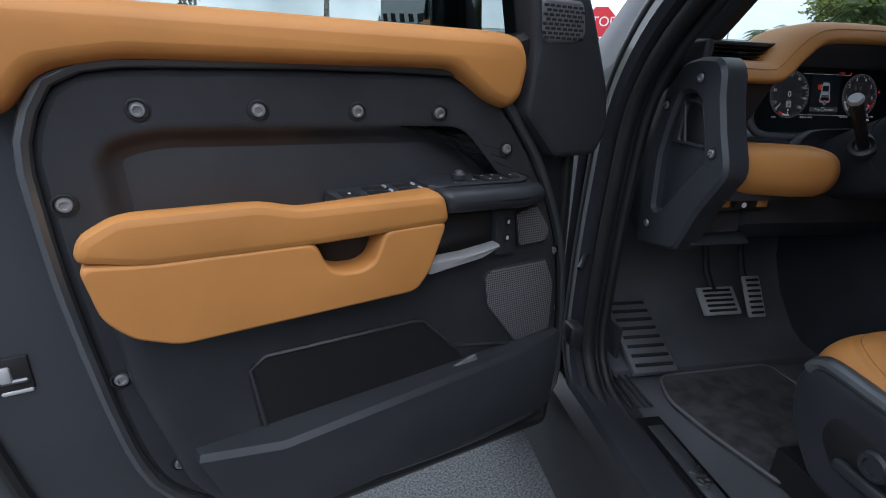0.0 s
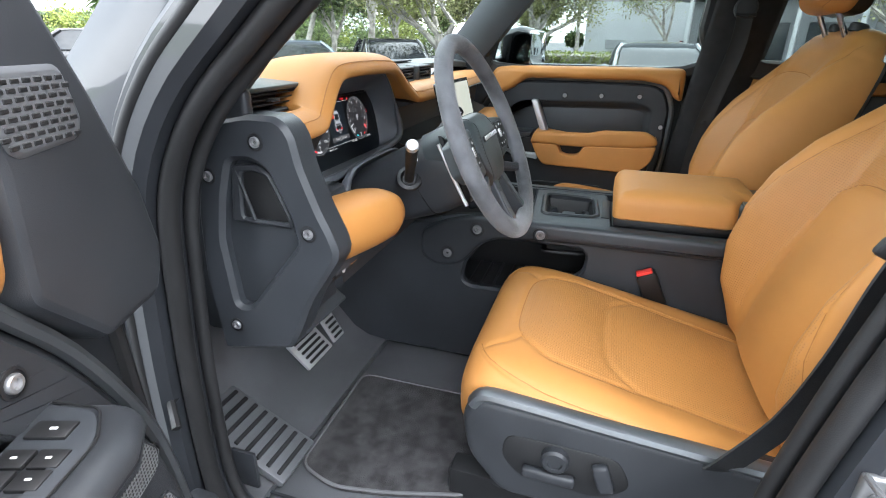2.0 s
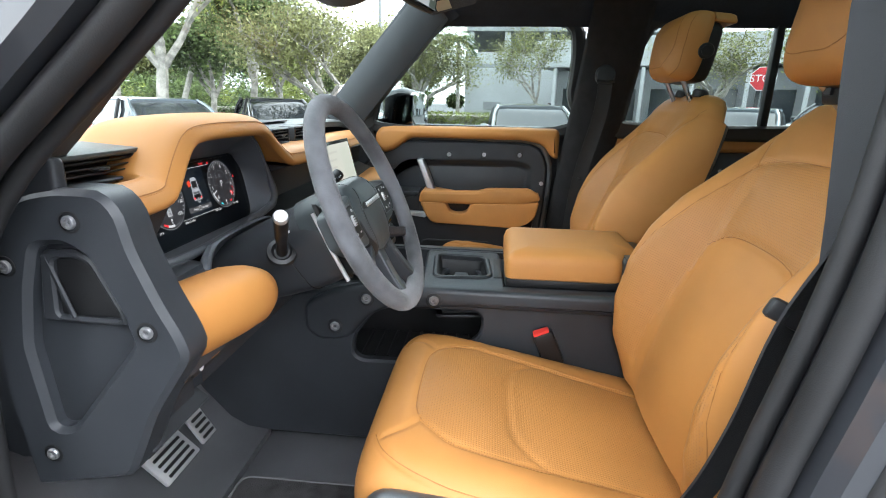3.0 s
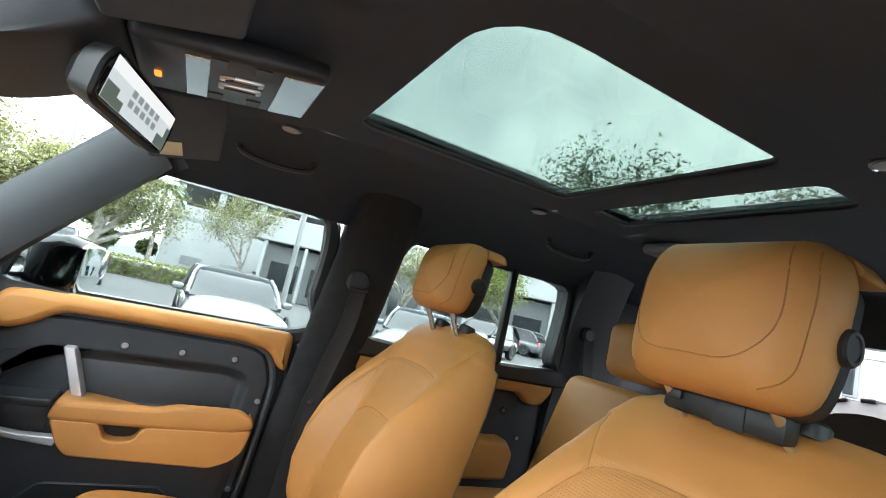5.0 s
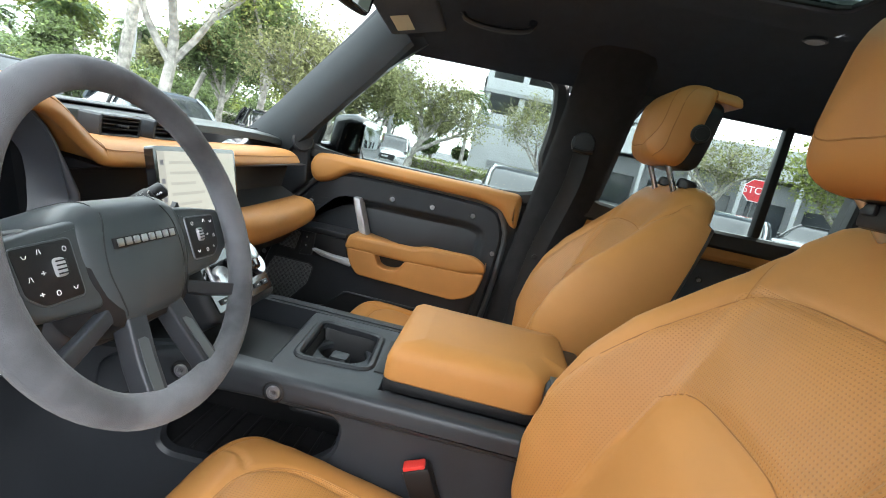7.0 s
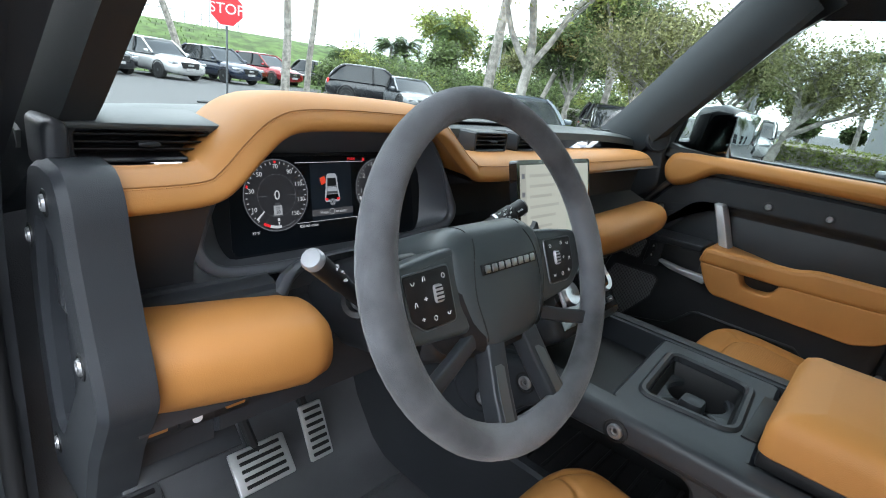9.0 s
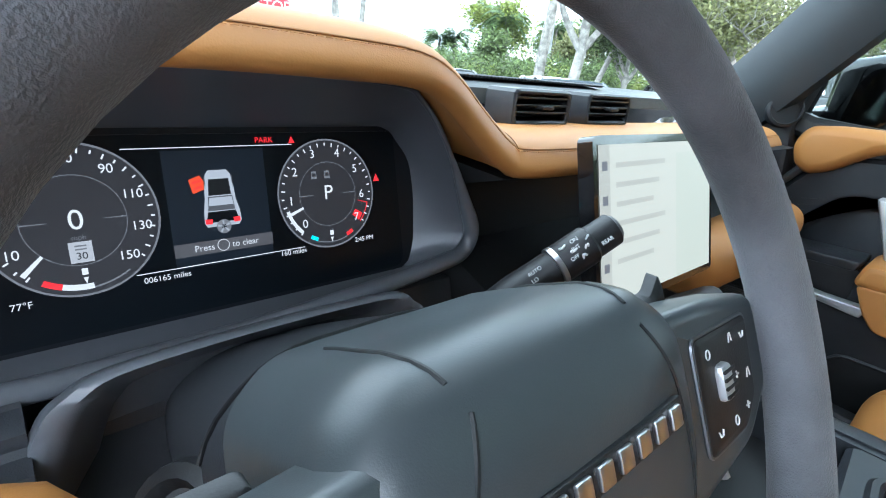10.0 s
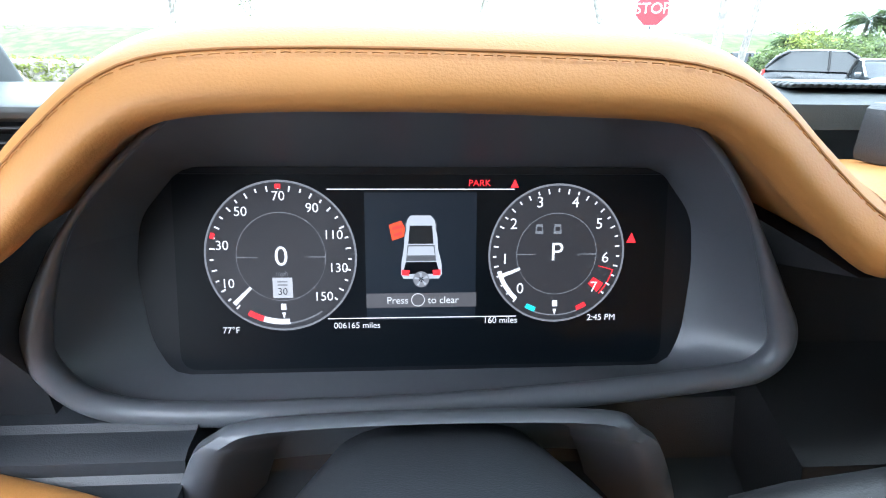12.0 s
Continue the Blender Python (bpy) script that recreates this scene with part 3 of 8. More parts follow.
# cluster housing
RIM = smooth_path([(-0.575, 1.292), (-0.528, 1.338), (-0.50, 1.349), (-0.40, 1.352), (-0.29, 1.348), (-0.264, 1.337), (-0.243, 1.315), (-0.226, 1.289), (-0.206, 1.25), (-0.194, 1.222), (-0.203, 1.203),
                   (-0.23, 1.196), (-0.318, 1.186), (-0.418, 1.180), (-0.53, 1.179), (-0.580, 1.186), (-0.603, 1.207), (-0.604, 1.236)], 4, True)
SCR = rpoly([(-0.552, 1.187), (-0.246, 1.187), (-0.250, 1.306), (-0.548, 1.306)], [0.012, 0.012, 0.004, 0.004])
BEZ = rpoly([(-0.556, 1.184), (-0.242, 1.184), (-0.233, 1.206), (-0.230, 1.25), (-0.233, 1.281), (-0.256, 1.310), (-0.542, 1.310), (-0.568, 1.281), (-0.573, 1.25), (-0.568, 1.206)], 0.010)
LEAN_D = 0.20


def disp(x, z, c=0.0):
    """A place on the leaning instrument display: x, height, and metres towards the driver."""
    return V(x, -0.010 + (z - 1.25) * LEAN_D - c, z)


n = 96
o, i2 = resample(turned_left(RIM), n), resample(turned_left(BEZ), n)
k = min(range(n), key=lambda j: (i2[j] - o[0]).length)
i2 = i2[k:] + i2[:k]
LIP = smooth_path(RIM, 2, True)
rows = []
for q in range(13):
    f = q / 12
    ring = [V(a.x, a.y, 0).lerp(V(b.x, b.y, 0), f) for a, b in zip(o, i2)]
    depth = f ** 0.85
    rows.append([V(p.x, -0.057 * (1 - depth) + disp(p.x, p.y).y * depth, p.y) for p in ring + ring[:1]])
part("instrument_recess", skin(rows), SATIN_PLASTIC, dash, "dark satin instrument recess", 80)
part("recess_lip", tube([V(p.x, -0.056, p.y) for p in LIP], [0.0074 if p.y < 1.235 else max(0.0022, 0.0074 - 0.09 * (p.y - 1.235)) for p in LIP], 14, True, 1.0, (0, 1, 0)), SATIN_PLASTIC, dash, "dark satin lip round the instruments")
part("display_edge", loft([[disp(p.x, p.y, -0.008) for p in BEZ], [disp(p.x, p.y, 0.0008) for p in BEZ]]), mat("smoked_display_border", (0.012, 0.014, 0.017), 0.32, spec=0.3), dash, "smoked black border of the display")
from mathutils.bvhtree import BVHTree

# end panel of the dashboard in the door opening
END = rpoly([(-0.02, 1.312), (-0.055, 1.319), (-0.107, 1.318), (-0.126, 1.297), (-0.134, 1.254), (-0.157, 1.193), (-0.176, 1.154), (-0.183, 1.128), (-0.131, 1.05), (-0.089, 0.958), (0.045, 0.93), (0.058, 1.063), (0.052, 1.163), (0.03, 1.262), (-0.005, 1.305)], 0.012)
ENDHOLE = rpoly([(-0.020, 1.254), (-0.055, 1.257), (-0.080, 1.243), (-0.110, 1.174), (-0.112, 1.157), (-0.118, 1.141), (-0.02, 1.022), (0.003, 1.020), (0.012, 1.131), (-0.002, 1.20)], 0.010)
part("end_panel", ring_plate(END, ENDHOLE, -0.69, -0.735, side, 80, 0.007), GREY_PLASTIC, dash, "slate plastic dash end panel with bolts")
part("end_panel_recess", plate(grown(ENDHOLE, 0.006), -0.69, -0.716, side, 0.004), GREY_PLASTIC, dash)
part("end_pocket", ring_plate(rpoly([(-0.014, 1.245), (-0.055, 1.249), (-0.076, 1.238), (-0.106, 1.172), (-0.106, 1.158), (-0.002, 1.160)], 0.006), rpoly([(-0.028, 1.236), (-0.052, 1.239), (-0.070, 1.232), (-0.098, 1.172), (-0.098, 1.166), (-0.022, 1.167)], 0.006), -0.71, -0.724, side, 48, 0.003), PLASTIC, dash)
part("end_pocket_floor", plate(rpoly([(-0.028, 1.236), (-0.052, 1.239), (-0.070, 1.232), (-0.098, 1.172), (-0.098, 1.166), (-0.022, 1.167)], 0.006), -0.700, -0.7175, side, 0.002), BLACK, dash)
part("end_pocket_rib", tube([V(-0.722, -0.02, 1.238), V(-0.722, -0.042, 1.166)], 0.003, 6), PLASTIC, dash)
for y, z in ((-0.069, 1.283), (-0.138, 1.159), (0.011, 0.985), (0.018, 1.229)):
    bolt((-0.735, y, z), (-1, 0, 0), dash, 0.0085)
# body of the dashboard
prof = [(-0.10, 1.278), (-0.055, 1.20), (-0.05, 1.13), (-0.10, 1.09), (-0.10, 1.00), (-0.02, 0.95), (0.10, 0.94), (0.26, 1.0), (0.28, 1.26), (0.05, 1.29)]
part("lower_body", loft([[V(x, y, z) for y, z in prof] for x in (-0.695, -0.61)]), PLASTIC, dash)
lowp = [(-0.04, 1.170), (-0.05, 1.13), (-0.115, 1.09), (-0.115, 1.02), (-0.04, 0.965), (0.10, 0.94), (0.26, 1.0), (0.28, 1.17)]
part("lower_body", loft([[V(x, y, z) for y, z in lowp] for x in (-0.61, -0.20)]), PLASTIC, dash, "dark plastic lower dash")
pasp = [(-0.095, 1.279), (-0.035, 1.262), (-0.025, 1.20), (-0.10, 1.17), (-0.115, 1.11), (-0.06, 1.03), (0.06, 1.0), (0.26, 1.0), (0.28, 1.26), (0.0, 1.285)]
part("lower_body", loft([[V(x, y, z) for y, z in pasp] for x in (-0.20, 0.615)]), BLACK, dash, "black passenger side dash with open shelf")
# knee pad and passenger pad
KNEE = [(0.0, -0.040), (-0.018, -0.034), (-0.031, -0.015), (-0.033, 0.008), (-0.024, 0.028), (-0.004, 0.039), (0.03, 0.042), (0.06, 0.03), (0.06, -0.03)]
KNEE = [(p.x, p.y) for p in smooth_path([Vector(q) for q in KNEE], 4, True)]
kp = [V(-0.705, -0.122, 1.131), V(-0.64, -0.140, 1.130), V(-0.58, -0.157, 1.130), V(-0.545, -0.167, 1.131), V(-0.524, -0.168, 1.132), V(-0.512, -0.160, 1.132)]
ks = [1.08, 1.08, 1.08, 1.05, 0.92, 0.60]
part("knee_pad", sweep(lambda i: [(a * ks[i], b * ks[i]) for a, b in KNEE], kp, lambda i: (V(0, 1, 0), V(0, 0, 1))), TAN, dash, "tan leather knee pad", 60)
pp = [V(0.13, -0.115, 1.136), V(0.16, -0.130, 1.136), V(0.3, -0.134, 1.137), V(0.5, -0.126, 1.140), V(0.60, -0.117, 1.142), V(0.625, -0.108, 1.143), V(0.640, -0.09, 1.143)]
ks2 = [0.6, 0.95, 1, 1, 0.97, 0.86, 0.55]
part("passenger_pad", sweep(lambda i: [(a * ks2[i], b * ks2[i]) for a, b in KNEE], pp, lambda i: (V(0, 1, 0), V(0, 0, 1))), TAN, dash, "tan leather passenger grab pad", 60)


# ---- steering wheel ----
WC, WT = V(-0.3934, -0.3165, 1.247), radians(24.2)
wheel_m = Matrix.Translation(WC) @ Matrix.Rotation(-WT, 4, "X")
# local: x right, z up along the wheel's plane, -y towards the driver
wheel = thing("steering_wheel", "grey suede steering wheel with black leather hub", "steering wheel", turn=wheel_m)
R = 0.1755
bm = bmesh.new()
rings = []
for j in range(72):
    w = 2 * math.pi * j / 72
    c, s = math.cos(w), math.sin(w)
    low = max(0, -s) ** 6
    rr = R * (1 - 0.035 * low)
    fat = 1 + 0.20 * max(0, math.cos(2 * w + 0.15 * s)) ** 2 + 0.16 * max(0, -s) ** 10
    ctr = V(rr * c, 0, rr * s)
    rad = V(c, 0, s)
    ring = [ctr + rad * 0.0165 * math.cos(q) * fat + V(0, 1, 0) * 0.0150 * math.sin(q) for q in (2 * math.pi * k / 14 for k in range(14))]
    rings.append(ring)
vs = [[bm.verts.new(p) for p in r] for r in rings]
for a, b in zip(vs, vs[1:] + vs[:1]):
    for k in range(14):
        bm.faces.new((a[k], a[(k + 1) % 14], b[(k + 1) % 14], b[k]))
part("rim", bm, SUEDE, wheel, "grey suede rim")
HUBC = rpoly([(-0.083, 0.036), (-0.062, 0.054), (0.062, 0.054), (0.083, 0.036), (0.086, -0.005), (0.074, -0.050), (0.045, -0.080), (-0.045, -0.080), (-0.074, -0.050), (-0.086, -0.005)], 0.026, 6)
hub_rings = []
for dep, k in ((0.100, 0.97), (0.060, 1.0), (0.034, 1.0), (0.024, 0.99), (0.0165, 0.965), (0.011, 0.92), (0.0065, 0.85), (0.0032, 0.75), (0.001, 0.62), (-0.0008, 0.47), (-0.0018, 0.30), (-0.0022, 0.12), (-0.0022, 0.03)):
    hub_rings.append([V(p.x * k, dep + 0.25 * max(0.0, p.y * k - 0.030) * (dep < 0.03), -0.010 + (p.y + 0.010) * k) for p in HUBC])
hub_bm = loft(hub_rings)
hub_tree = BVHTree.FromBMesh(hub_bm)
airbag = part("airbag_cover", hub_bm, LEATHER_BLACK, wheel, "black stitched leather airbag cover", 80)
DARK_SEAM = mat("dark_seam_leather", (0.010, 0.012, 0.013), 0.6)
DARK_THREAD = mat("charcoal_thread", (0.05, 0.052, 0.055), 0.7)
for sx in (-1, 1):
    stitched(hub_tree, [V(sx * 0.044, -0.2, 0.038), V(sx * 0.054, -0.2, 0.010), V(sx * 0.056, -0.2, -0.025), V(sx * 0.044, -0.2, -0.066)], (0, 1, 0), airbag, cloth=DARK_SEAM, thread=DARK_THREAD)
    stitched(hub_tree, [V(sx * 0.046, 0.012, 0.2), V(sx * 0.050, 0.035, 0.2), V(sx * 0.050, 0.07, 0.2)], (0, 0, -1), airbag, cloth=DARK_SEAM, thread=DARK_THREAD)
    arm = rpoly([(sx * 0.060, 0.036), (sx * 0.110, 0.032), (sx * 0.166, 0.024), (sx * 0.168, -0.024), (sx * 0.135, -0.046), (sx * 0.063, -0.052)], 0.01)
    part("spoke", plate(arm, 0.034, 0.009, lambda a, b, c: V(a, c, b), 0.007, 3), LEATHER_BLACK, wheel)
    pod = rpoly([(sx * 0.084, 0.020), (sx * 0.144, 0.018), (sx * 0.141, -0.022), (sx * 0.126, -0.034), (sx * 0.084, -0.033)], 0.005)
    keypad = part("button_pad", plate(pod, 0.014, 0.0065, lambda a, b, c: V(a, c, b), 0.003), BLACK, wheel, "black button pad")
    part("pad_edge", tube([V(p.x, 0.0085, p.y) for p in pod], 0.0010, 6, True, 1, (0, 1, 0)), SATIN_GREY, keypad)
    part("scroll_switch", box((0.011, 0.007, 0.017), (sx * 0.104, 0.006, -0.004), 0.003), STEEL, keypad, "ribbed silver scroll switch")
    for k in range(4):
        part("scroll_rib", box((0.0114, 0.0012, 0.0014), (sx * 0.104, 0.0025, -0.0095 + 0.0037 * k), 0.0004), BLACK, keypad)
    for bx, bz, kind in ((0.094, 0.011, 0), (0.119, 0.012, 1), (0.133, 0.010, 2), (0.120, -0.006, 3), (0.133, -0.009, 1), (0.094, -0.024, 2), (0.112, -0.025, 0), (0.127, -0.023, 3)):
        at = V(sx * bx, 0.0061, bz)
        if kind == 0:
            part("button_mark", tube([at + V(0.0020 * math.cos(q), 0, 0.0022 * math.sin(q)) for q in (0.6 * j for j in range(11))], 0.00035, 4, True, 1, (0, 1, 0)), WHITE_MARK, keypad)
        elif kind == 1:
            for j in (-1, 1):
                part("button_mark", tube([at + V(0.0018 * j, 0, -0.002), at + V(0.0007 * j, 0, 0.0022)], 0.00035, 4), WHITE_MARK, keypad)
        elif kind == 2:
            part("button_mark", tube([at + V(-0.0022, 0, 0.001), at + V(-0.001, 0, -0.0014), at + V(0.0012, 0, -0.0014), at + V(0.0022, 0, 0.001)], 0.00045, 4, False, 1, (0, 1, 0)), WHITE_MARK, keypad)
        else:
            part("button_mark", box((0.0042, 0.0005, 0.0008), at, 0), WHITE_MARK, keypad)
            part("button_mark", box((0.0008, 0.0005, 0.0034), at, 0), WHITE_MARK, keypad)
    leg = [V(sx * 0.030, 0.020, -0.07), V(sx * 0.040, 0.014, -0.115), V(sx * 0.050, 0.004, -0.163)]
    part("lower_spoke", sweep(rpoly([(-0.014, -0.010), (0.013, -0.011), (0.016, 0.006), (-0.012, 0.014)], 0.004), leg, lambda i: (V(1, 0, 0), V(0, 1, 0))), GREY_PLASTIC, wheel, "slate plastic lower spoke")
    part("spoke_insert", sweep([(-0.007, -0.001), (0.007, -0.001), (0.007, 0.002), (-0.007, 0.002)], [V(sx * 0.036, 0.0075, -0.092), V(sx * 0.041, 0.0035, -0.115), V(sx * 0.048, -0.0035, -0.150)], lambda i: (V(1, 0, 0), V(0, 1, 0))), SATIN_GREY, wheel)
    part("side_spoke", sweep(rpoly([(-0.009, -0.006), (0.008, -0.007), (0.010, 0.004), (-0.008, 0.009)], 0.003), [V(sx * 0.060, 0.018, -0.060), V(sx * 0.10, 0.012, -0.074), V(sx * 0.152, 0.004, -0.09)], lambda i: (V(0, 0, 1), V(0, 1, 0))), GREY_PLASTIC, wheel)
badge = part("badge", box((0.094, 0.003, 0.011), (0, -0.0016, 0.006), 0.001), BLACK, wheel)
for j in range(8):
    part("badge_bar", box((0.0074, 0.0022, 0.0078), (-0.0398 + 0.0113 * j, -0.0036, 0.006), 0.0008), CHROME, badge, "chrome badge bar")

# column, shroud and stalks
col = thing("steering_column", "dark plastic steering column with stalks", "steering column", (-0.4, -0.15, 1.1))
axis_in = V(0, math.cos(WT), -math.sin(WT))
c0 = WC + axis_in * 0.035
prof = rpoly([(-0.045, 0.048), (0.045, 0.048), (0.084, 0.022), (0.092, -0.03), (0.066, -0.088), (0.03, -0.10), (-0.03, -0.10), (-0.066, -0.088), (-0.092, -0.03), (-0.084, 0.022)], 0.022)
up_w = V(0, math.sin(WT), math.cos(WT))
part("shroud", loft([[c0 + axis_in * d + V(1, 0, 0) * p.x * k + up_w * p.y * k for p in prof] for d, k in ((0.022, 0.80), (0.030, 0.93), (0.036, 0.96), (0.08, 0.99), (0.12, 0.96), (0.16, 0.91), (0.20, 0.85), (0.26, 0.76))]), PLASTIC, col, "slate plastic column shroud")
part("shroud_joint", tube([c0 + axis_in * 0.10 + V(1, 0, 0) * p.x * 0.985 + up_w * p.y * 0.985 for p in prof], 0.0012, 5, True), BLACK, col)
part("wheel_back", loft([[c0 + axis_in * d + V(1, 0, 0) * p.x * k + up_w * p.y * k * 0.85 for p in prof] for d, k in ((-0.028, 0.80), (-0.02, 0.95), (0.010, 1.05), (0.022, 1.02))]), BLACK, col, "black housing behind the wheel")
for sx in (-1, 1):
    base = V(-0.485, -0.192, 1.182) if sx < 0 else V(-0.290, -0.172, 1.216)
    tip = V(-0.581, -0.236, 1.262) if sx < 0 else V(-0.212, -0.206, 1.272)
    d, L = (tip - base).normalized(), (tip - base).length
    if sx < 0:
        part("stalk_boot", lathe([(0.024, 0.0), (0.022, 0.006), (0.016, 0.008), (0.012, 0.002)], base, d, 22), BLACK, col)
    gr = 0.0098 if sx < 0 else 0.0122
    st = part("stalk", lathe([(0.0085, 0.0), (0.0085, L * 0.30), (gr * 0.88, L * 0.42), (gr, L * 0.50), (gr, L * 0.70), (gr * 1.04, L * 0.72), (gr * 1.04, L * 0.96), (gr * 0.96, L)] if sx < 0 else
                              [(0.011, 0.0), (0.0125, L * 0.20), (gr, L * 0.34), (gr, L * 0.52), (gr * 1.10, L * 0.55), (gr * 1.10, L * 0.78), (gr * 0.96, L * 0.80), (gr * 0.94, L * 0.97), (gr * 0.7, L), (0.0, L)], base, d, 22), BLACK, col, "black control stalk with white marks")
    if sx < 0:
        part("stalk_tip", lathe([(gr * 1.08, L - 0.004), (gr * 1.08, L + 0.001), (gr * 0.9, L + 0.004), (0.0, L + 0.004)], base, d, 24), mat("silver_stalk_end", (0.50, 0.51, 0.53), 0.3, 0.7), st, "silver stalk end")
    else:
        part("stalk_ring", lathe([(gr * 1.0, L * 0.50), (gr * 1.12, L * 0.505), (gr * 1.12, L * 0.54), (gr * 1.0, L * 0.545)], base, d, 24), CHROME, st)
    sidew = d.cross(V(0, -0.62, 0.78)).normalized()
    nrm = sidew.cross(d).normalized()
    nrm = nrm if nrm.y < 0 else -nrm
    if sx > 0:
        tm = Matrix(((d.x, -sidew.x, nrm.x, 0), (d.y, -sidew.y, nrm.y, 0), (d.z, -sidew.z, nrm.z, 0), (0, 0, 0, 1)))
        for t, f, w in (("HI", 0.30, 0.007), ("LO", 0.33, 0.002), ("AUTO", 0.36, -0.003), ("OFF", 0.62, 0.004), ("INT", 0.66, -0.001), ("ON", 0.68, -0.006), ("REAR", 0.86, 0.006)):
            lettering(t, 0.0037, Matrix.Translation(base + d * L * f + sidew * w + nrm * (gr * (1.14 if f > 0.55 and f < 0.8 else 1.03) - abs(w) * 0.22)) @ tm, WHITE_MARK, st, "", 0.0001)
    for j in range(9):
        f, w = 0.58 + 0.045 * (j % 5) + 0.02 * (j // 5), (-0.006, 0.0, 0.006, 0.002, -0.003)[j % 5]
        part("stalk_mark", box((0.0042, 0.0012, 0.0016), base + d * L * f + sidew * w + nrm * (gr * (1.02 if sx < 0 else 1.10) - abs(w) * 0.2), 0.0003, 1, Matrix.Rotation(0.5 * j, 4, "Y")), WHITE_MARK, st)

# ---- centre console ----
con = thing("centre_console", "dark plastic centre console with cup holders", "console", (0.0, -0.5, 0.6))
sidep = rpoly([(0.30, 0.60), (0.28, 0.94), (-0.10, 0.985), (-0.20, 1.015), (-0.86, 1.015), (-0.92, 0.98), (-0.95, 0.60)], 0.03)
hole = rpoly([(-0.30, 0.958), (-0.495, 0.958), (-0.508, 0.945), (-0.505, 0.90), (-0.43, 0.835), (-0.40, 0.822), (-0.225, 0.820), (-0.206, 0.835), (-0.212, 0.88), (-0.26, 0.945)], 0.016)
for sx in (-1, 1):
    part("side_wall", ring_plate(sidep, hole, sx * 0.135, sx * 0.158, side, 80, 0.006), GREY_PLASTIC, con, "slate plastic console side")
    part("side_rail", plate(rpoly([(-0.10, 0.965), (-0.16, 0.998), (-0.24, 1.018), (-0.88, 1.018), (-0.90, 0.975), (-0.46, 0.975), (-0.30, 0.966), (-0.255, 0.945), (-0.205, 0.885), (-0.15, 0.876), (-0.13, 0.878), (-0.10, 0.90)], 0.02), sx * 0.145, sx * 0.180, side, 0.012, 3), GREY_PLASTIC, con, "slate plastic console rail")
    for y, z in ((-0.247, 0.986), (-0.400, 0.990), (-0.172, 0.914)):
        bolt((sx * 0.180, y, z), (sx, 0, 0), con, 0.0125)
part("bin_floor", box((0.27, 0.44, 0.010), (0, -0.33, 0.812), 0.003), RUBBER, con)
for k in range(9):
    part("bin_rib", box((0.26, 0.007, 0.004), (0, -0.22 - 0.032 * k, 0.819), 0.0015, 1), BLACK, con)
part("bin_back", box((0.010, 0.44, 0.15), (0.02, -0.33, 0.89), 0.003), BLACK, con)
part("front_tray", box((0.27, 0.34, 0.01), (0, -0.20, 0.962), 0.003), RUBBER, con)
part("tray_end", box((0.27, 0.012, 0.060), (0, -0.035, 0.985), 0.004), PLASTIC, con)
part("rear_block", box((0.27, 0.42, 0.38), (0, -0.74, 0.81), 0.01), PLASTIC, con)
CUP = rpoly([(-0.140, -0.365), (0.140, -0.345), (0.140, -0.545), (-0.140, -0.560)], 0.010)
CUPH = rpoly([(-0.088, -0.395), (0.094, -0.380), (0.086, -0.508), (-0.074, -0.520)], 0.020)
part("cup_frame", ring_plate(CUP, CUPH, 0.965, 1.014, same_place, 64, 0.006), GREY_PLASTIC, con, "slate cup holder surround")
part("cup_rim", ring_plate(grown(CUPH, 0.010), shrink(CUPH, 0.004), 1.006, 1.019, same_place, 64, 0.004), PLASTIC, con)
part("cup_well", thick(loft([[V(p.x, p.y, 1.004) for p in shrink(CUPH, 0.004)], [V(p.x, p.y, 0.99) for p in shrink(CUPH, 0.008)], [V(p.x, p.y, 0.915) for p in shrink(CUPH, 0.014)]], False), 0.002), BLACK, con, "black cup well")
part("cup_floor", plate(CUPH, 0.908, 0.916, same_place, 0.002), BLACK, con)
eight = [(-0.038 - 0.047 * math.cos(w), -0.452 + 0.047 * math.sin(w)) for w in (radians(-153 + 306 * k / 24) for k in range(25))]
eight += [(0.046 + 0.047 * math.cos(w), -0.446 - 0.047 * math.sin(w)) for w in (radians(-153 + 306 * k / 24) for k in range(25))]
part("cup_web", ring_plate(shrink(CUPH, 0.006), eight, 0.968, 0.981, same_place, 96, 0.003), GREY_PLASTIC, con, "slate web between the two cup wells")
part("cup_divider", loft([[V(0.004 + a * p.x, -0.449 + a * p.y, z) for p in rpoly([(-0.02, -0.02), (0.02, -0.02), (0.02, 0.02), (-0.02, 0.02)], 0.009)] for a, z in ((1.2, 0.915), (1.0, 0.955), (0.92, 0.985), (0.8, 0.992), (0.4, 0.994))]), PLASTIC, con, "rounded dark knob between the cup wells", 50)
part("card_slot", box((0.15, 0.020, 0.004), (0.0, -0.541, 1.0145), 0.001), BLACK, con)

armrest = thing("armrest", "tan leather centre armrest lid on the console", "armrest", (0.0, -0.68, 1.015))
AR = [(-0.135, -0.555), (0.135, -0.555), (0.135, -0.868), (-0.072, -0.868), (-0.080, -0.838), (-0.135, -0.806)]
part("cushion", pad(AR, 0.018, [(1.030, 0.008), (1.037, 0), (1.070, 0), (1.086, 0.006), (1.095, 0.018), (1.099, 0.05)], same_place), TAN, armrest)
part("hinge_block", box((0.276, 0.085, 0.050), (0, -0.868, 1.040), 0.012, 3), PLASTIC, armrest, "dark satin hinge block")
part("hinge_arm", box((0.052, 0.072, 0.066), (-0.107, -0.848, 1.054), 0.008, 3), PLASTIC, armrest, "dark satin hinge arm")
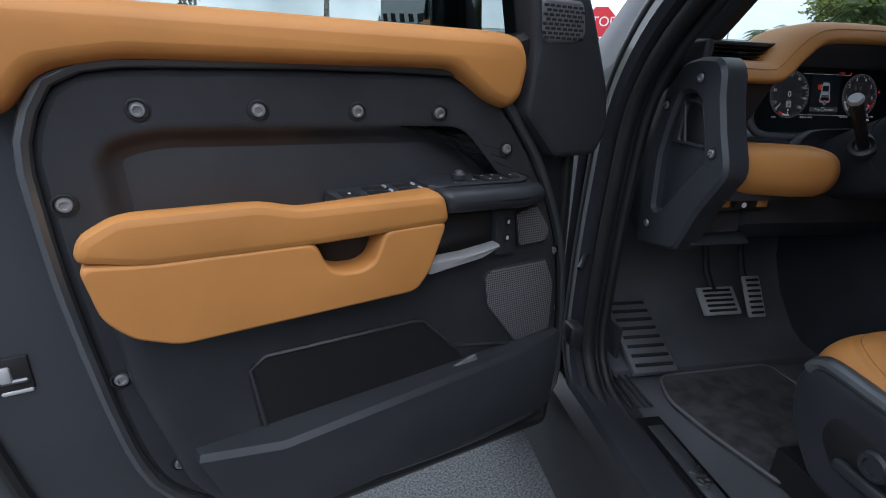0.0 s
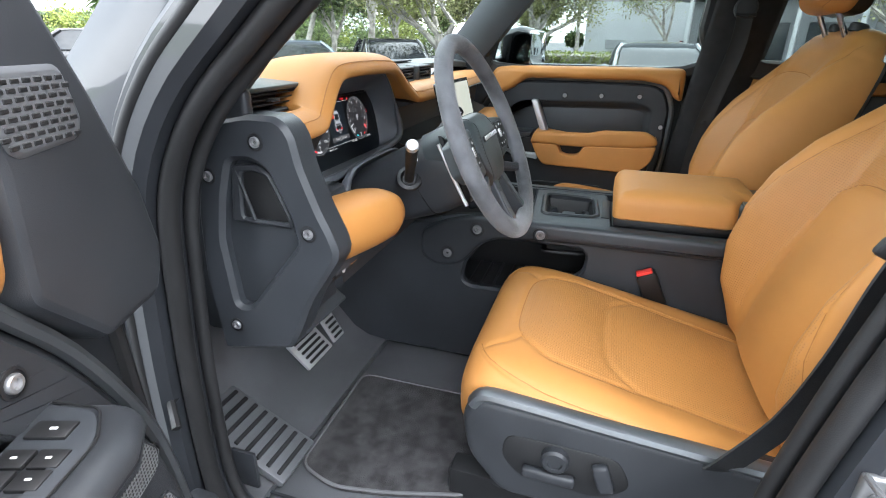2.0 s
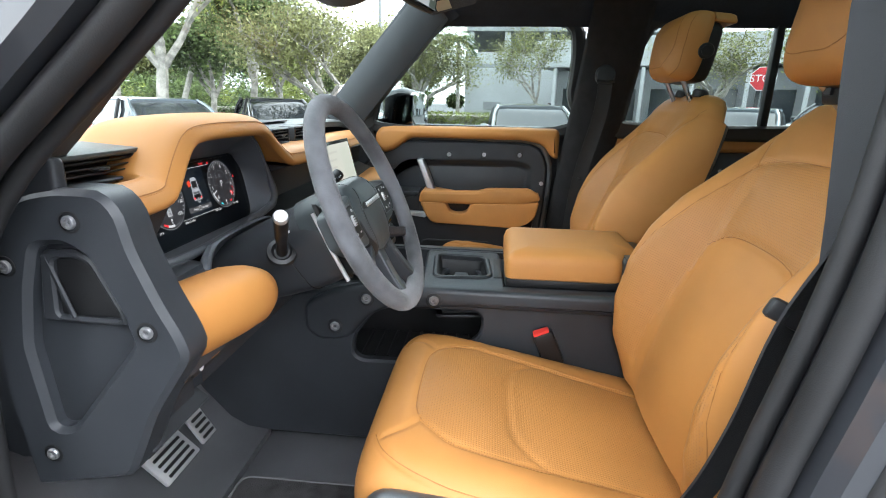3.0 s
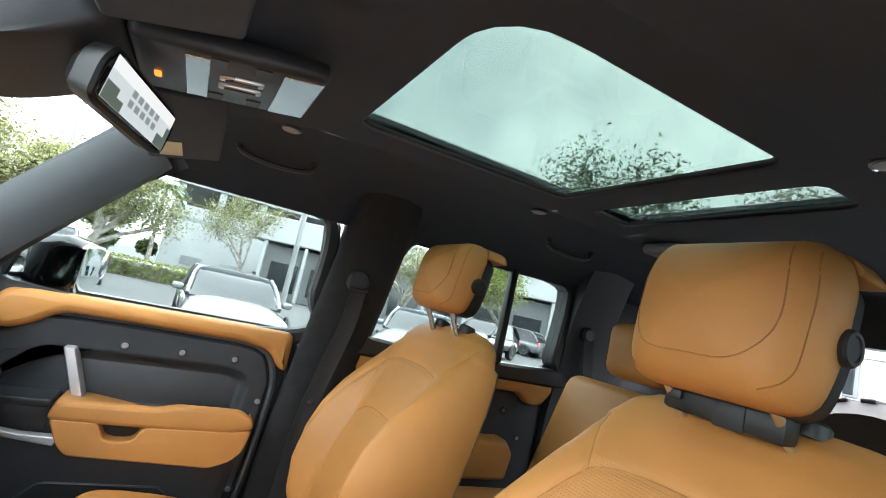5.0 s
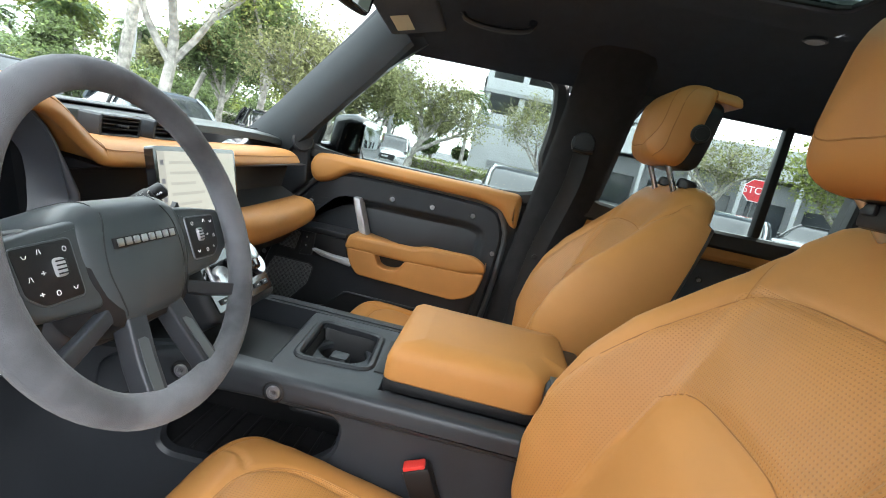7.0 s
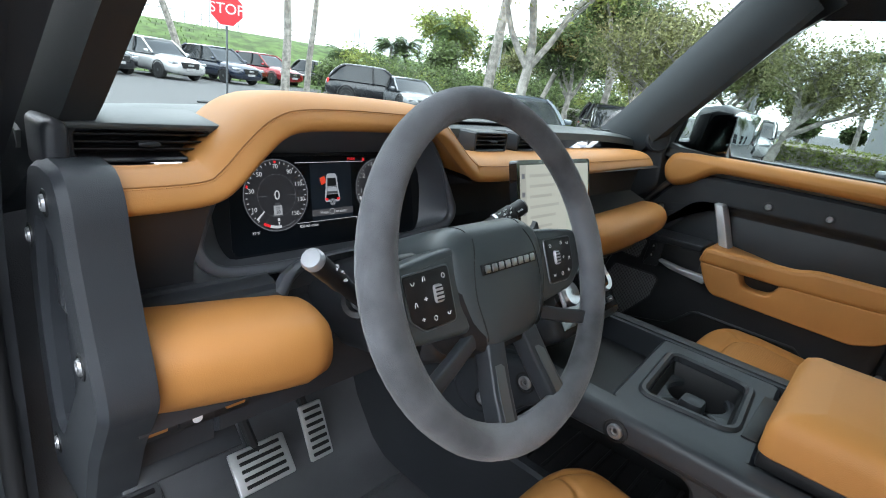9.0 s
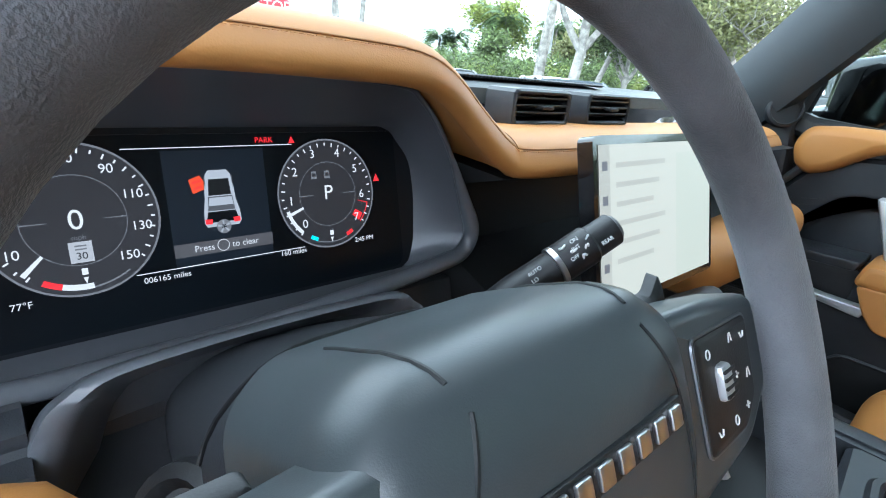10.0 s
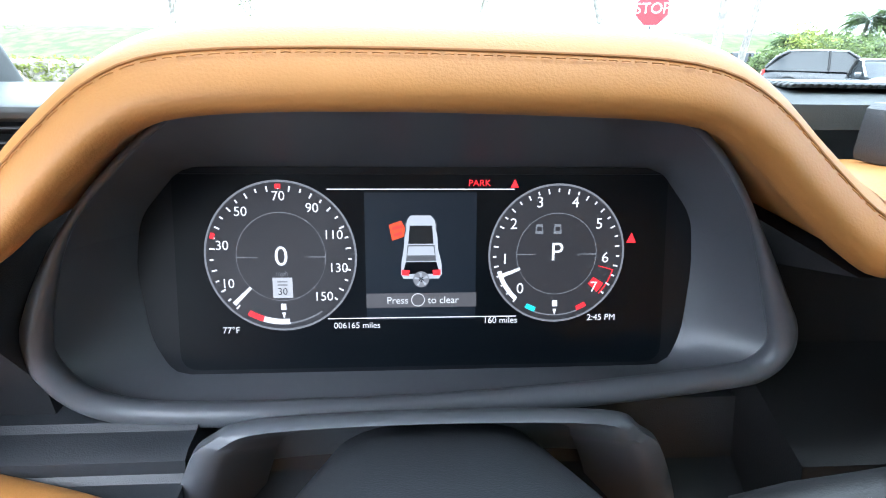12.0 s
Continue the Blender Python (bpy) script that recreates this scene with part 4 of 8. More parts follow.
part("hinge_cap", box((0.040, 0.052, 0.004), (-0.107, -0.848, 1.088), 0.0015, 2), SATIN_GREY, armrest, "grey satin hinge cap")
part("lid_base", box((0.262, 0.28, 0.026), (0, -0.697, 1.026), 0.006), BLACK, armrest)

# ---- seats ----


def near_seams(px, py, seams):
    """The distance from each place to the nearest of the seam lines."""
    best = np.full(px.shape, 9.0)
    for line in seams:
        for a, b in zip(line, line[1:]):
            dx, dy = b[0] - a[0], b[1] - a[1]
            t = np.clip(((px - a[0]) * dx + (py - a[1]) * dy) / (dx * dx + dy * dy + 1e-12), 0, 1)
            best = np.minimum(best, np.hypot(px - a[0] - t * dx, py - a[1] - t * dy))
    return best


def curve2(pts, n=6):
    return [(p.x, p.y) for p in smooth_path([Vector((a, b, 0)) for a, b in pts], n)]


def both_sides(line):
    return [line, [(-x, y) for x, y in line]]


def stepped(v, lo, hi):
    q = np.clip((v - lo) / (hi - lo), 0, 1)
    return q * q * (3 - 2 * q)


# seams of the cushion, as metres from its middle line and along the car
CUSHION_U = curve2([(0.0, -0.404), (0.06, -0.405), (0.105, -0.413), (0.140, -0.440), (0.165, -0.490), (0.167, -0.60), (0.160, -0.70), (0.155, -0.86)])
CUSHION_MID = curve2([(0.0, -0.562), (0.05, -0.563), (0.095, -0.569), (0.130, -0.586), (0.166, -0.625)])
CUSHION_SIDE = curve2([(0.150, -0.352), (0.185, -0.368), (0.214, -0.398), (0.236, -0.46), (0.246, -0.54), (0.248, -0.70), (0.240, -0.88)])
CUSHION_JOINT = curve2([(0.165, -0.358), (0.148, -0.395), (0.118, -0.420)])
# seams of the backrest, as metres from its middle line and up along it
BACK_TOP = curve2([(0.0, 0.484), (0.06, 0.483), (0.12, 0.475), (0.152, 0.458), (0.172, 0.40), (0.186, 0.33), (0.205, 0.22), (0.222, 0.09), (0.222, 0.02)])
BACK_SHOULDER = curve2([(0.152, 0.460), (0.168, 0.495), (0.188, 0.535), (0.192, 0.57)])
BACK_FOLD = curve2([(0.158, 0.450), (0.148, 0.38), (0.134, 0.305), (0.136, 0.20), (0.146, 0.10), (0.150, 0.02)])
BACK_TOMB = curve2([(0.0, 0.338), (0.05, 0.337), (0.095, 0.330), (0.120, 0.317), (0.134, 0.300)])


def weave(bm, rings, middle):
    """Lays a measure in metres over a padded sheet: across from its middle column, and along its rings."""
    layer, places, along = bm.loops.layers.uv.new("weave"), [], 0.0
    for i, ring in enumerate(rings):
        if i:
            along += (ring[middle] - rings[i - 1][middle]).length
        run = [0.0]
        for a, b in zip(ring, ring[1:]):
            run.append(run[-1] + (b - a).length)
        places += [(r - run[middle], along) for r in run]
    bm.verts.index_update()
    for f in bm.faces:
        for loop in f.loops:
            loop[layer].uv = places[loop.vert.index]


def seat(cx, label, inner):
    """A front seat; inner: the side of the console, 1 or -1."""
    s = thing("front_seat", label, "seat", (cx, -0.6, 0.585), "front seats")
    # cushion: crosswise sections from front to back
    v = np.linspace(-1, 1, 109)
    u = np.sin(v * math.pi / 2) * 0.35 + v * 0.65
    ys = np.concatenate([np.linspace(-0.328, -0.40, 26), np.linspace(-0.406, -0.935, 84)])
    seams = both_sides(CUSHION_U) + both_sides(CUSHION_MID) + both_sides(CUSHION_SIDE) + both_sides(CUSHION_JOINT)
    rings, tops = [], []
    for y in ys:
        g = (1 - (1 - np.clip((-0.326 - y) / 0.085, 0, 1)) ** 2.5) ** (1 / 2.5)
        w = np.interp(y, [-0.92, -0.80, -0.64, -0.50, -0.42, -0.32], [0.246, 0.258, 0.260, 0.256, 0.250, 0.246]) * (0.70 + 0.30 * g)
        zt = np.interp(y, [-0.94, -0.84, -0.756, -0.61, -0.50, -0.44, -0.39, -0.32], [0.812, 0.828, 0.848, 0.884, 0.912, 0.924, 0.928, 0.926])
        zb = 0.80
        x = u * w
        slim = np.where(x * inner > 0, 1 - 0.06 * stepped(-y, 0.36, 0.56), 1.0)
        lift = stepped(np.abs(x), 0.150, 0.215) * np.where(x * inner > 0, 0.004, 0.014) * stepped(-y, 0.40, 0.60)
        puff = 0.006 * np.cos(np.clip(x / 0.165, -1, 1) * math.pi / 2) * stepped(-y, 0.575, 0.62)
        puff = puff + 0.004 * np.cos(np.clip(x / 0.165, -1, 1) * math.pi / 2) * np.clip(np.sin((-y - 0.405) / 0.158 * math.pi), 0, 1) * (y > -0.563)
        d = near_seams(x, np.full_like(x, y), seams)
        groove = -0.0042 * np.exp(-(d / 0.0048) ** 2)
        crease = 0.0007 * np.array([noise.noise(V(float(q) * 22, float(y) * 30, cx * 9)) for q in x])
        side_fall = (1 - np.abs(u) ** 6.0) ** (1 / 3.2)
        z = zb + (zt + lift + puff + groove + crease - zb) * (0.40 + 0.60 * g) * (0.30 + 0.70 * side_fall)
        ring = [V(cx + float(a) * float(k), float(y) - 0.0, float(b)) for a, k, b in zip(x, slim, z)]
        ring += [V(cx + float(q) * float(w), float(y), zb) for q in (0.97, 0.4, -0.4, -0.97)]
        rings.append(ring)
    cush = loft(rings)
    weave(cush, rings, 54)
    cush.normal_update()
    u_line = np.array(CUSHION_U)
    for f in cush.faces:
        c = f.calc_center_median()
        a = abs(c.x - cx)
        if c.z > 0.83 and abs(f.normal.z) > 0.3 and a < np.interp(-c.y, -u_line[::1, 1], u_line[:, 0]) - 0.003 and c.y < -0.408:
            f.material_index = 1
    bvh = BVHTree.FromBMesh(cush)
    part("cushion", cush, (TAN, TAN_PERF), s, "tan leather seat cushion with perforated middle", 70)
    dn = (0, 0, -1)
    for sx in (-1, 1):
        stitched(bvh, [V(cx + sx * a, b, 1.2) for a, b in CUSHION_U[::3]], dn, s, False, n=2)
        stitched(bvh, [V(cx + sx * a * 0.985, b, 1.2) for a, b in CUSHION_SIDE[::3]], dn, s, n=2)
    # backrest: sections from the bottom up
    tilt = radians(21.0 if inner > 0 else 18.0)
    up, fw = V(0, -math.sin(tilt), math.cos(tilt)), V(0, math.cos(tilt), math.sin(tilt))
    o = V(cx, -0.864 if inner > 0 else -0.880, 0.87)
    seams = both_sides(BACK_TOP) + both_sides(BACK_SHOULDER) + both_sides(BACK_TOMB) + both_sides(BACK_FOLD)
    hs = np.concatenate([np.linspace(-0.03, 0.54, 90), 0.54 + 0.080 * np.sin(np.linspace(0.06, 1, 22) * math.pi / 2)])
    rings = []
    for h in hs:
        w = np.interp(h, [-0.03, 0.05, 0.12, 0.22, 0.30, 0.38, 0.46, 0.52, 0.56, 0.59, 0.608, 0.617, 0.620], [0.225, 0.248, 0.260, 0.266, 0.266, 0.258, 0.246, 0.230, 0.212, 0.190, 0.160, 0.125, 0.09])
        f0 = np.interp(h, [-0.03, 0.05, 0.12, 0.20, 0.28, 0.36, 0.44, 0.50, 0.55, 0.59, 0.61, 0.62], [0.030, 0.048, 0.055, 0.056, 0.052, 0.046, 0.039, 0.031, 0.021, 0.006, -0.012, -0.030])
        bol = np.interp(h, [-0.03, 0.04, 0.12, 0.20, 0.28, 0.36, 0.43, 0.49, 0.54, 0.62], [0.030, 0.070, 0.090, 0.098, 0.094, 0.076, 0.046, 0.020, 0.006, 0.0])
        x = u * w
        f = f0 + bol * stepped(np.abs(x), 0.118, 0.222) * np.where(x * inner > 0, 1.22, 1.02)
        low = np.clip((0.338 - h) / 0.06, 0, 1)
        f = f + 0.009 * low * np.cos(np.clip(x / 0.140, -1, 1) * math.pi / 2) ** 0.7 + 0.005 * (h > 0.335) * (h < 0.484) * np.cos(np.clip(x / 0.15, -1, 1) * math.pi / 2) * math.sin(min(1.0, max(0.0, (h - 0.335) / 0.149)) * math.pi)
        d = near_seams(x, np.full_like(x, h), seams)
        f = f - 0.0048 * np.exp(-(d / 0.0048) ** 2) + 0.0008 * np.array([noise.noise(V(float(q) * 18, float(h) * 22, 3 + cx * 9)) for q in x])
        fall = (1 - np.abs(u) ** 5.5) ** (1 / 2.6)
        rear = -0.075 if h < 0.55 else -0.060
        f = rear + 0.012 + (f - rear - 0.012) * fall
        ring = [o + up * float(h) + V(float(a), 0, 0) + fw * float(b) for a, b in zip(x, f)]
        ring += [o + up * float(h) + V(float(q) * float(w), 0, 0) + fw * rear for q in (0.95, 0.4, -0.4, -0.95)]
        rings.append(ring)
    bk = loft(rings)
    weave(bk, rings, 54)
    bk.normal_update()
    top_line, fold_line, tomb_line = np.array(BACK_TOP), np.array(BACK_FOLD), np.array(BACK_TOMB)
    for f in bk.faces:
        c = f.calc_center_median() - o
        a, h, dep = abs(c.x), c.dot(up), c.dot(fw)
        if dep < -0.058:
            f.material_index = 2
        elif 0.03 < h < 0.48 and abs(f.normal.dot(fw)) > 0.05:
            ridge = np.interp(-h, -top_line[:, 1], top_line[:, 0])
            fold = np.interp(-h, -fold_line[:, 1], fold_line[:, 0])
            tomb = np.interp(a, tomb_line[:, 0], tomb_line[:, 1])
            if (fold < a < ridge - 0.004) or (a <= fold and h > tomb):
                f.material_index = 1
    bvh = BVHTree.FromBMesh(bk)
    part("backrest", bk, (TAN, TAN_PERF, PLASTIC), s, "tan leather backrest with side bolsters", 70)

    def bp(a, h):
        return o + up * h + V(a, 0, 0) + fw * 0.4

    for sx in (-1, 1):
        stitched(bvh, [bp(sx * a, h) for a, h in BACK_TOP[::3]], -fw, s, n=2)
        stitched(bvh, [bp(sx * a, h) for a, h in BACK_SHOULDER[::3]], -fw, s, False, n=2)
        stitched(bvh, [bp(sx * a, h) for a, h in BACK_TOMB[::3]], -fw, s, False, n=2)
    # headrest: padded front, tan lip over the top, black shell behind
    hx = cx + (0.007 if inner > 0 else -0.022)
    ho = V(hx, -1.009 if inner > 0 else -1.018, 1.549 if inner > 0 else 1.575)
    H = [(-0.116, -0.098), (0.116, -0.098), (0.131, -0.03), (0.133, 0.050), (0.114, 0.096), (-0.114, 0.096), (-0.133, 0.050), (-0.131, -0.03)]
    H = [(a * 0.885, b) for a, b in H] if inner > 0 else [(a * 0.885, b * 0.93) for a, b in H]
    th = radians(7)
    hu, hf = V(0, -math.sin(th), math.cos(th)), V(0, math.cos(th), math.sin(th))
    on_head = lambda a, b, c: ho + V(a, 0, 0) + hu * b + hf * (c - 2.2 * a * a - 0.8 * max(0.0, b - 0.02) ** 1.5)
    lay = [(-0.020, 0.008), (-0.014, 0.001), (0.000, 0.0), (0.014, 0.001), (0.026, 0.0045), (0.036, 0.010), (0.043, 0.018), (0.048, 0.028), (0.051, 0.040)]
    hbm = pad(H, 0.055, lay, on_head, 0.005)
    hbv = BVHTree.FromBMesh(hbm)
    hr = part("headrest", hbm, TAN, s, "tan leather headrest", 70)
    cap = [(a, b) for a, b in H if b > 0.01]
    lo_b = H[4][1] - 0.030
    CAP = [(-cap[0][0], lo_b), (cap[0][0], lo_b), (cap[0][0] * 0.99, H[4][1] - 0.020), (cap[1][0], H[4][1]), (cap[2][0], H[4][1]), (-cap[0][0] * 0.99, H[4][1] - 0.020)]
    part("headrest_lip", pad(CAP, 0.020, [(-0.012, 0.002), (-0.056, 0.001), (-0.066, 0.003), (-0.071, 0.009)], on_head), TAN, hr, "tan leather lip over the headrest top", 70)
    hpt = lambda a, h: ho + V(a, 0, 0) + hu * h + hf * 0.3
    stitched(hbv, [hpt(0.080, 0.078), hpt(0.088, 0.03), hpt(0.085, -0.02), hpt(0.056, -0.056), hpt(0, -0.060), hpt(-0.056, -0.056), hpt(-0.085, -0.02), hpt(-0.088, 0.03), hpt(-0.080, 0.078)], -hf, hr, False)
    for sx in (-1, 1):
        stitched(hbv, [hpt(sx * 0.099, 0.076), hpt(sx * 0.107, 0.03), hpt(sx * 0.104, -0.04), hpt(sx * 0.096, -0.068), hpt(sx * 0.078, -0.082)], -hf, hr)
    part("headrest_back", pad([(a * 0.985, min(b, 0.070)) for a, b in H], 0.030, [(-0.005, 0.003), (-0.050, 0.002), (-0.062, 0.008), (-0.067, 0.022)], lambda a, b, c: ho + V(a, 0, 0) + hu * (b - 0.002) + hf * (c - 1.2 * a * a)), BLACK, hr, "black plastic headrest back")
    for sx in (-1, 1):
        part("headrest_knob", lathe([(0.020, 0), (0.020, 0.008), (0.0175, 0.011), (0.014, 0.011), (0.013, 0.009), (0, 0.009)], ho + V(sx * H[2][0] * 0.965, 0, 0) + hu * -0.012 - hf * 0.044, (sx, 0, 0), 24), BLACK, hr)
        foot = o + up * 0.612 - fw * 0.012 + V(hx - cx + sx * 0.068, 0, 0)
        part("headrest_post", tube([ho + V(sx * 0.068, 0, 0) - hu * 0.085 - hf * 0.020, foot - up * 0.04], 0.0065, 12), CHROME, hr, "chrome headrest post")
        part("post_collar", lathe([(0.021, -0.012), (0.021, 0.004), (0.017, 0.008), (0.0085, 0.009)], foot + up * 0.004, (0, -0.25, 1), 18), BLACK, hr)
    # lower cover with its controls on the outer side
    ox = cx - inner * 0.262
    cov = rpoly([(-0.345, 0.84), (-0.37, 0.878), (-0.56, 0.868), (-0.90, 0.842), (-0.95, 0.76), (-0.85, 0.70), (-0.42, 0.69), (-0.36, 0.76)], 0.025)
    part("side_cover", plate(cov, ox + inner * 0.05, ox, side, 0.014, 3), PLASTIC, s, "slate plastic seat side cover")
    edge_y = [(-0.365, 0.862), (-0.385, 0.882), (-0.45, 0.880), (-0.58, 0.868), (-0.74, 0.856), (-0.88, 0.842), (-0.93, 0.80)]
    part("cover_trim", tube(smooth_path([V(ox + inner * 0.012, y, z) for y, z in edge_y], 4), 0.016, 10, False, 0.75), SATIN_GREY, s, "satin grey cover edge")
    part("seat_base", box((0.46, 0.50, 0.12), (cx, -0.64, 0.715), 0.02), BLACK, s)
    for sx in (-1, 1):
        part("seat_rail", box((0.05, 0.62, 0.07), (cx + sx * 0.18, -0.62, 0.62), 0.008), BLACK, s)
    return s, ox


driver_seat, dox = seat(-0.40, "tan leather driver seat with perforated insert", 1)
passenger_seat, pox = seat(0.40, "tan leather passenger seat with headrest", -1)
# rear bench
bench = thing("rear_bench", "tan leather rear bench seat with headrests", "seat", (0, -1.75, 0.585))
part("cushion", box((1.24, 0.50, 0.16), (0, -1.47, 0.90), 0.05, 4), TAN, bench)
part("seat_base", box((1.20, 0.46, 0.24), (0, -1.48, 0.70), 0.03), BLACK, bench)
for cx, w in ((-0.37, 0.50), (0.0, 0.23), (0.37, 0.50)):
    part("backrest", box((w, 0.14, 0.62), (cx, -1.66, 1.07), 0.05, 4, Matrix.Rotation(radians(18), 4, "X")), TAN, bench)
    part("headrest", box((0.25 if cx else 0.20, 0.11, 0.19 if cx else 0.12), (cx * 1.08, -1.80, 1.49 if cx else 1.42), 0.045, 4), TAN, bench)

# ---- instruments ----
NUM = glow("white_display_light", (0.95, 0.97, 1.0), 0.056)
DIM = glow("grey_display_light", (0.50, 0.52, 0.57), 0.024)
REDL = glow("red_display_light", (1.0, 0.03, 0.04), 0.08)
CYAN = glow("cyan_display_light", (0.05, 0.75, 0.85), 0.09)
PALE = glow("pale_grey_display_light", (0.80, 0.82, 0.86), 0.040)
FACE = glow("gauge_face_light", (0.30, 0.30, 0.34), 0.006)
BLUE = glow("blue_grey_display_light", (0.09, 0.16, 0.27), 0.0028)
FACE2 = glow("grey_bar_light", (0.40, 0.40, 0.43), 0.014)
SCREEN = mat("black_display_glass", (0.004, 0.006, 0.009), 0.30, var=0.1, spec=0.25)
cluster = part("display", loft([[disp(p.x, p.y, -0.006) for p in SCR], [disp(p.x, p.y, 0.0015) for p in SCR]]), SCREEN, dash, "lit instrument display with two round gauges")
disp_turn = Matrix.Rotation(math.pi / 2 - math.atan(LEAN_D), 4, "X")


def on_disp(px, pz, c=0.0):
    """A place on the display from millimetres right of and above the middle."""
    return disp(-0.4025 + px / 1000, 1.2575 + pz / 1000, 0.0018 + c)


def word(text, px, pz, mm, material, c=0.0):
    return lettering(text, mm / 1000 * 1.35, Matrix.Translation(on_disp(px, pz, 0.0006 + c)) @ disp_turn, material, cluster, depth=0.00005)


def flat(pts, material, name, c=0.0):
    bm = bmesh.new()
    bm.faces.new([bm.verts.new(on_disp(x, z, c)) for x, z in pts])
    return part(name, bm, material, cluster, smooth=0)


def circle(cx, cz, r, n=48, a0=0, a1=360):
    return [(cx + r * math.cos(radians(a0 + (a1 - a0) * j / n)), cz + r * math.sin(radians(a0 + (a1 - a0) * j / n))) for j in range(n)]


def band(cx, cz, r0, r1, a0, a1, material, name, c=0.0, n=40):
    rows = []
    for r in (r0, r1):
        rows.append([on_disp(cx + r * math.cos(radians(a0 + (a1 - a0) * j / n)), cz + r * math.sin(radians(a0 + (a1 - a0) * j / n)), c) for j in range(n + 1)])
    return part(name, skin(rows), material, cluster, smooth=0)


GL, GR = (-84.5, 0.0, 45.5), (84.5, 0.5, 43.0)
flat([(-34, 38), (34, 38), (34, -40), (-34, -40)], BLUE, "centre_field", 0.0001)
for cx, cz, r in (GL, GR):
    flat(circle(cx, cz, r), FACE, "gauge_face", 0.0002)
    band(cx, cz, r - 1.3, r, 0, 360, DIM, "gauge_ring", 0.0004, 64)
    band(cx, cz, r * 0.58, r * 0.59, 0, 360, DIM, "inner_ring", 0.0004, 48)
    for sx in (-1, 1):
        band(cx, cz, r * 0.30, r * 0.58, 90 - 91 * sx, 90 - 89.3 * sx, DIM, "level_line", 0.0004, 1)
    for j in range(30):
        a = 228 - 276 * j / 30
        band(cx, cz, r * (0.88 if j % 2 else 0.86), r * 0.93, a - 0.7, a + 0.7, NUM, "tick", 0.0005, 1)
for t, x, z in (("10", -117, -16), ("30", -119, 7), ("50", -107, 27), ("70", -84.5, 36), ("90", -65, 29), ("110", -53, 13), ("130", -50.5, -7), ("150", -60, -24.5)):
    word(t, x, z, 5.9, NUM)
for t, x, z in (("0", 62, -21), ("1", 52, -2.5), ("2", 57, 19), ("3", 73, 32), ("4", 95, 32), ("5", 110.5, 19), ("6", 115.5, -2), ("7", 109, -20.5)):
    word(t, x, z, 7.0, NUM)
word("0", -84.5, 0, 12.5, NUM)
word("mph", -84.5, -10, 3.2, DIM)
word("P", 84.5, 1.5, 12.0, NUM)
flat([(-90.5, -12.5), (-78.5, -12.5), (-78.5, -25), (-90.5, -25)], PALE, "limit_sign", 0.0004)
word("30", -84.5, -21, 4.5, BLUE, 0.0003)
for z in (-14.5, -16.5):
    flat([(-87.5, z), (-81.5, z), (-81.5, z - 0.9), (-87.5, z - 0.9)], DIM, "limit_sign_bar", 0.0006)
word("77\u00b0F", -117, -45, 4.2, NUM)
word("006165 miles", -40, -43, 4.0, NUM)
word("160 miles", 50, -41, 4.2, NUM)
word("2:45 PM", 115, -40, 4.2, NUM)
word("PARK", 35.5, 43.5, 4.2, REDL)
for x, z, w in ((57, 43.5, 2.6), (131.5, 10.5, 3.2)):
    flat([(x - w, z - w), (x + w, z - w), (x, z + w)], REDL, "warning_light", 0.0004)
flat([(-34, -23), (34.5, -23), (34.5, -32), (-34, -32)], FACE2, "message_bar", 0.0003)
word("Press \u25ef to clear", 1, -27.5, 4.6, NUM, 0.0002)
for x0, x1, z in ((-56, 57, 40), (-58, 60, -38.5)):
    flat([(x0, z - 0.3), (x1, z - 0.3), (x1, z + 0.3), (x0, z + 0.3)], NUM, "rule", 0.0003)
band(-84.5, 0, 38, 41.5, 238, 252, REDL, "fuel_red", 0.0006, 8)
band(-84.5, 0, 38, 41.5, 252, 275, NUM, "fuel_level", 0.0006, 12)
band(-84.5, 0, 40.3, 41.3, 275, 305, DIM, "fuel_scale", 0.0006, 12)
band(84.5, 0.5, 35.5, 38.5, 240, 250, CYAN, "coolant_cold", 0.0006, 8)
band(84.5, 0.5, 35.5, 38.5, 292, 302, REDL, "coolant_hot", 0.0006, 8)
band(84.5, 0.5, 38.0, 38.8, 250, 292, DIM, "coolant_scale", 0.0006, 12)
band(84.5, 0.5, 36.0, 38.8, 196, 228, NUM, "rev_band", 0.0006, 12)
band(84.5, 0.5, 24.5, 38.0, 199, 203, NUM, "rev_needle", 0.0007, 2)
band(84.5, 0.5, 28, 36.0, 318, 329, REDL, "rev_limit", 0.0004, 8)
band(84.5, 0.5, 37.2, 38.0, 318, 345, REDL, "rev_limit", 0.0004, 8)
band(84.5, 0.5, 28, 38.0, 344, 345, REDL, "rev_limit", 0.0004, 1)
for a in (90, 162):
    band(-84.5, 0, 40.5, 43.2, a - 2.4, a + 2.4, REDL, "speed_mark", 0.0006, 2)
band(-84.5, 0, 26.5, 41.0, 222, 226, NUM, "speed_needle", 0.0007, 2)
for x in (73, 84.5):
    flat([(x - 2.6, 13), (x + 2.6, 13), (x + 2.0, 19), (x - 2.0, 19)], DIM, "tell_tale", 0.0004)
    flat([(x - 1.6, 15), (x + 1.6, 15), (x + 1.3, 17.5), (x - 1.3, 17.5)], FACE, "tell_tale", 0.0006)
for x in (-84.5, 84.5):
    flat([(x - 1.6, -32.5), (x + 1.6, -32.5), (x + 1.6, -28.5), (x - 1.6, -28.5)], NUM, "tell_tale", 0.0006)
    flat([(x - 1.3, -34), (x + 1.3, -34), (x, -38)], NUM, "tell_tale", 0.0006)
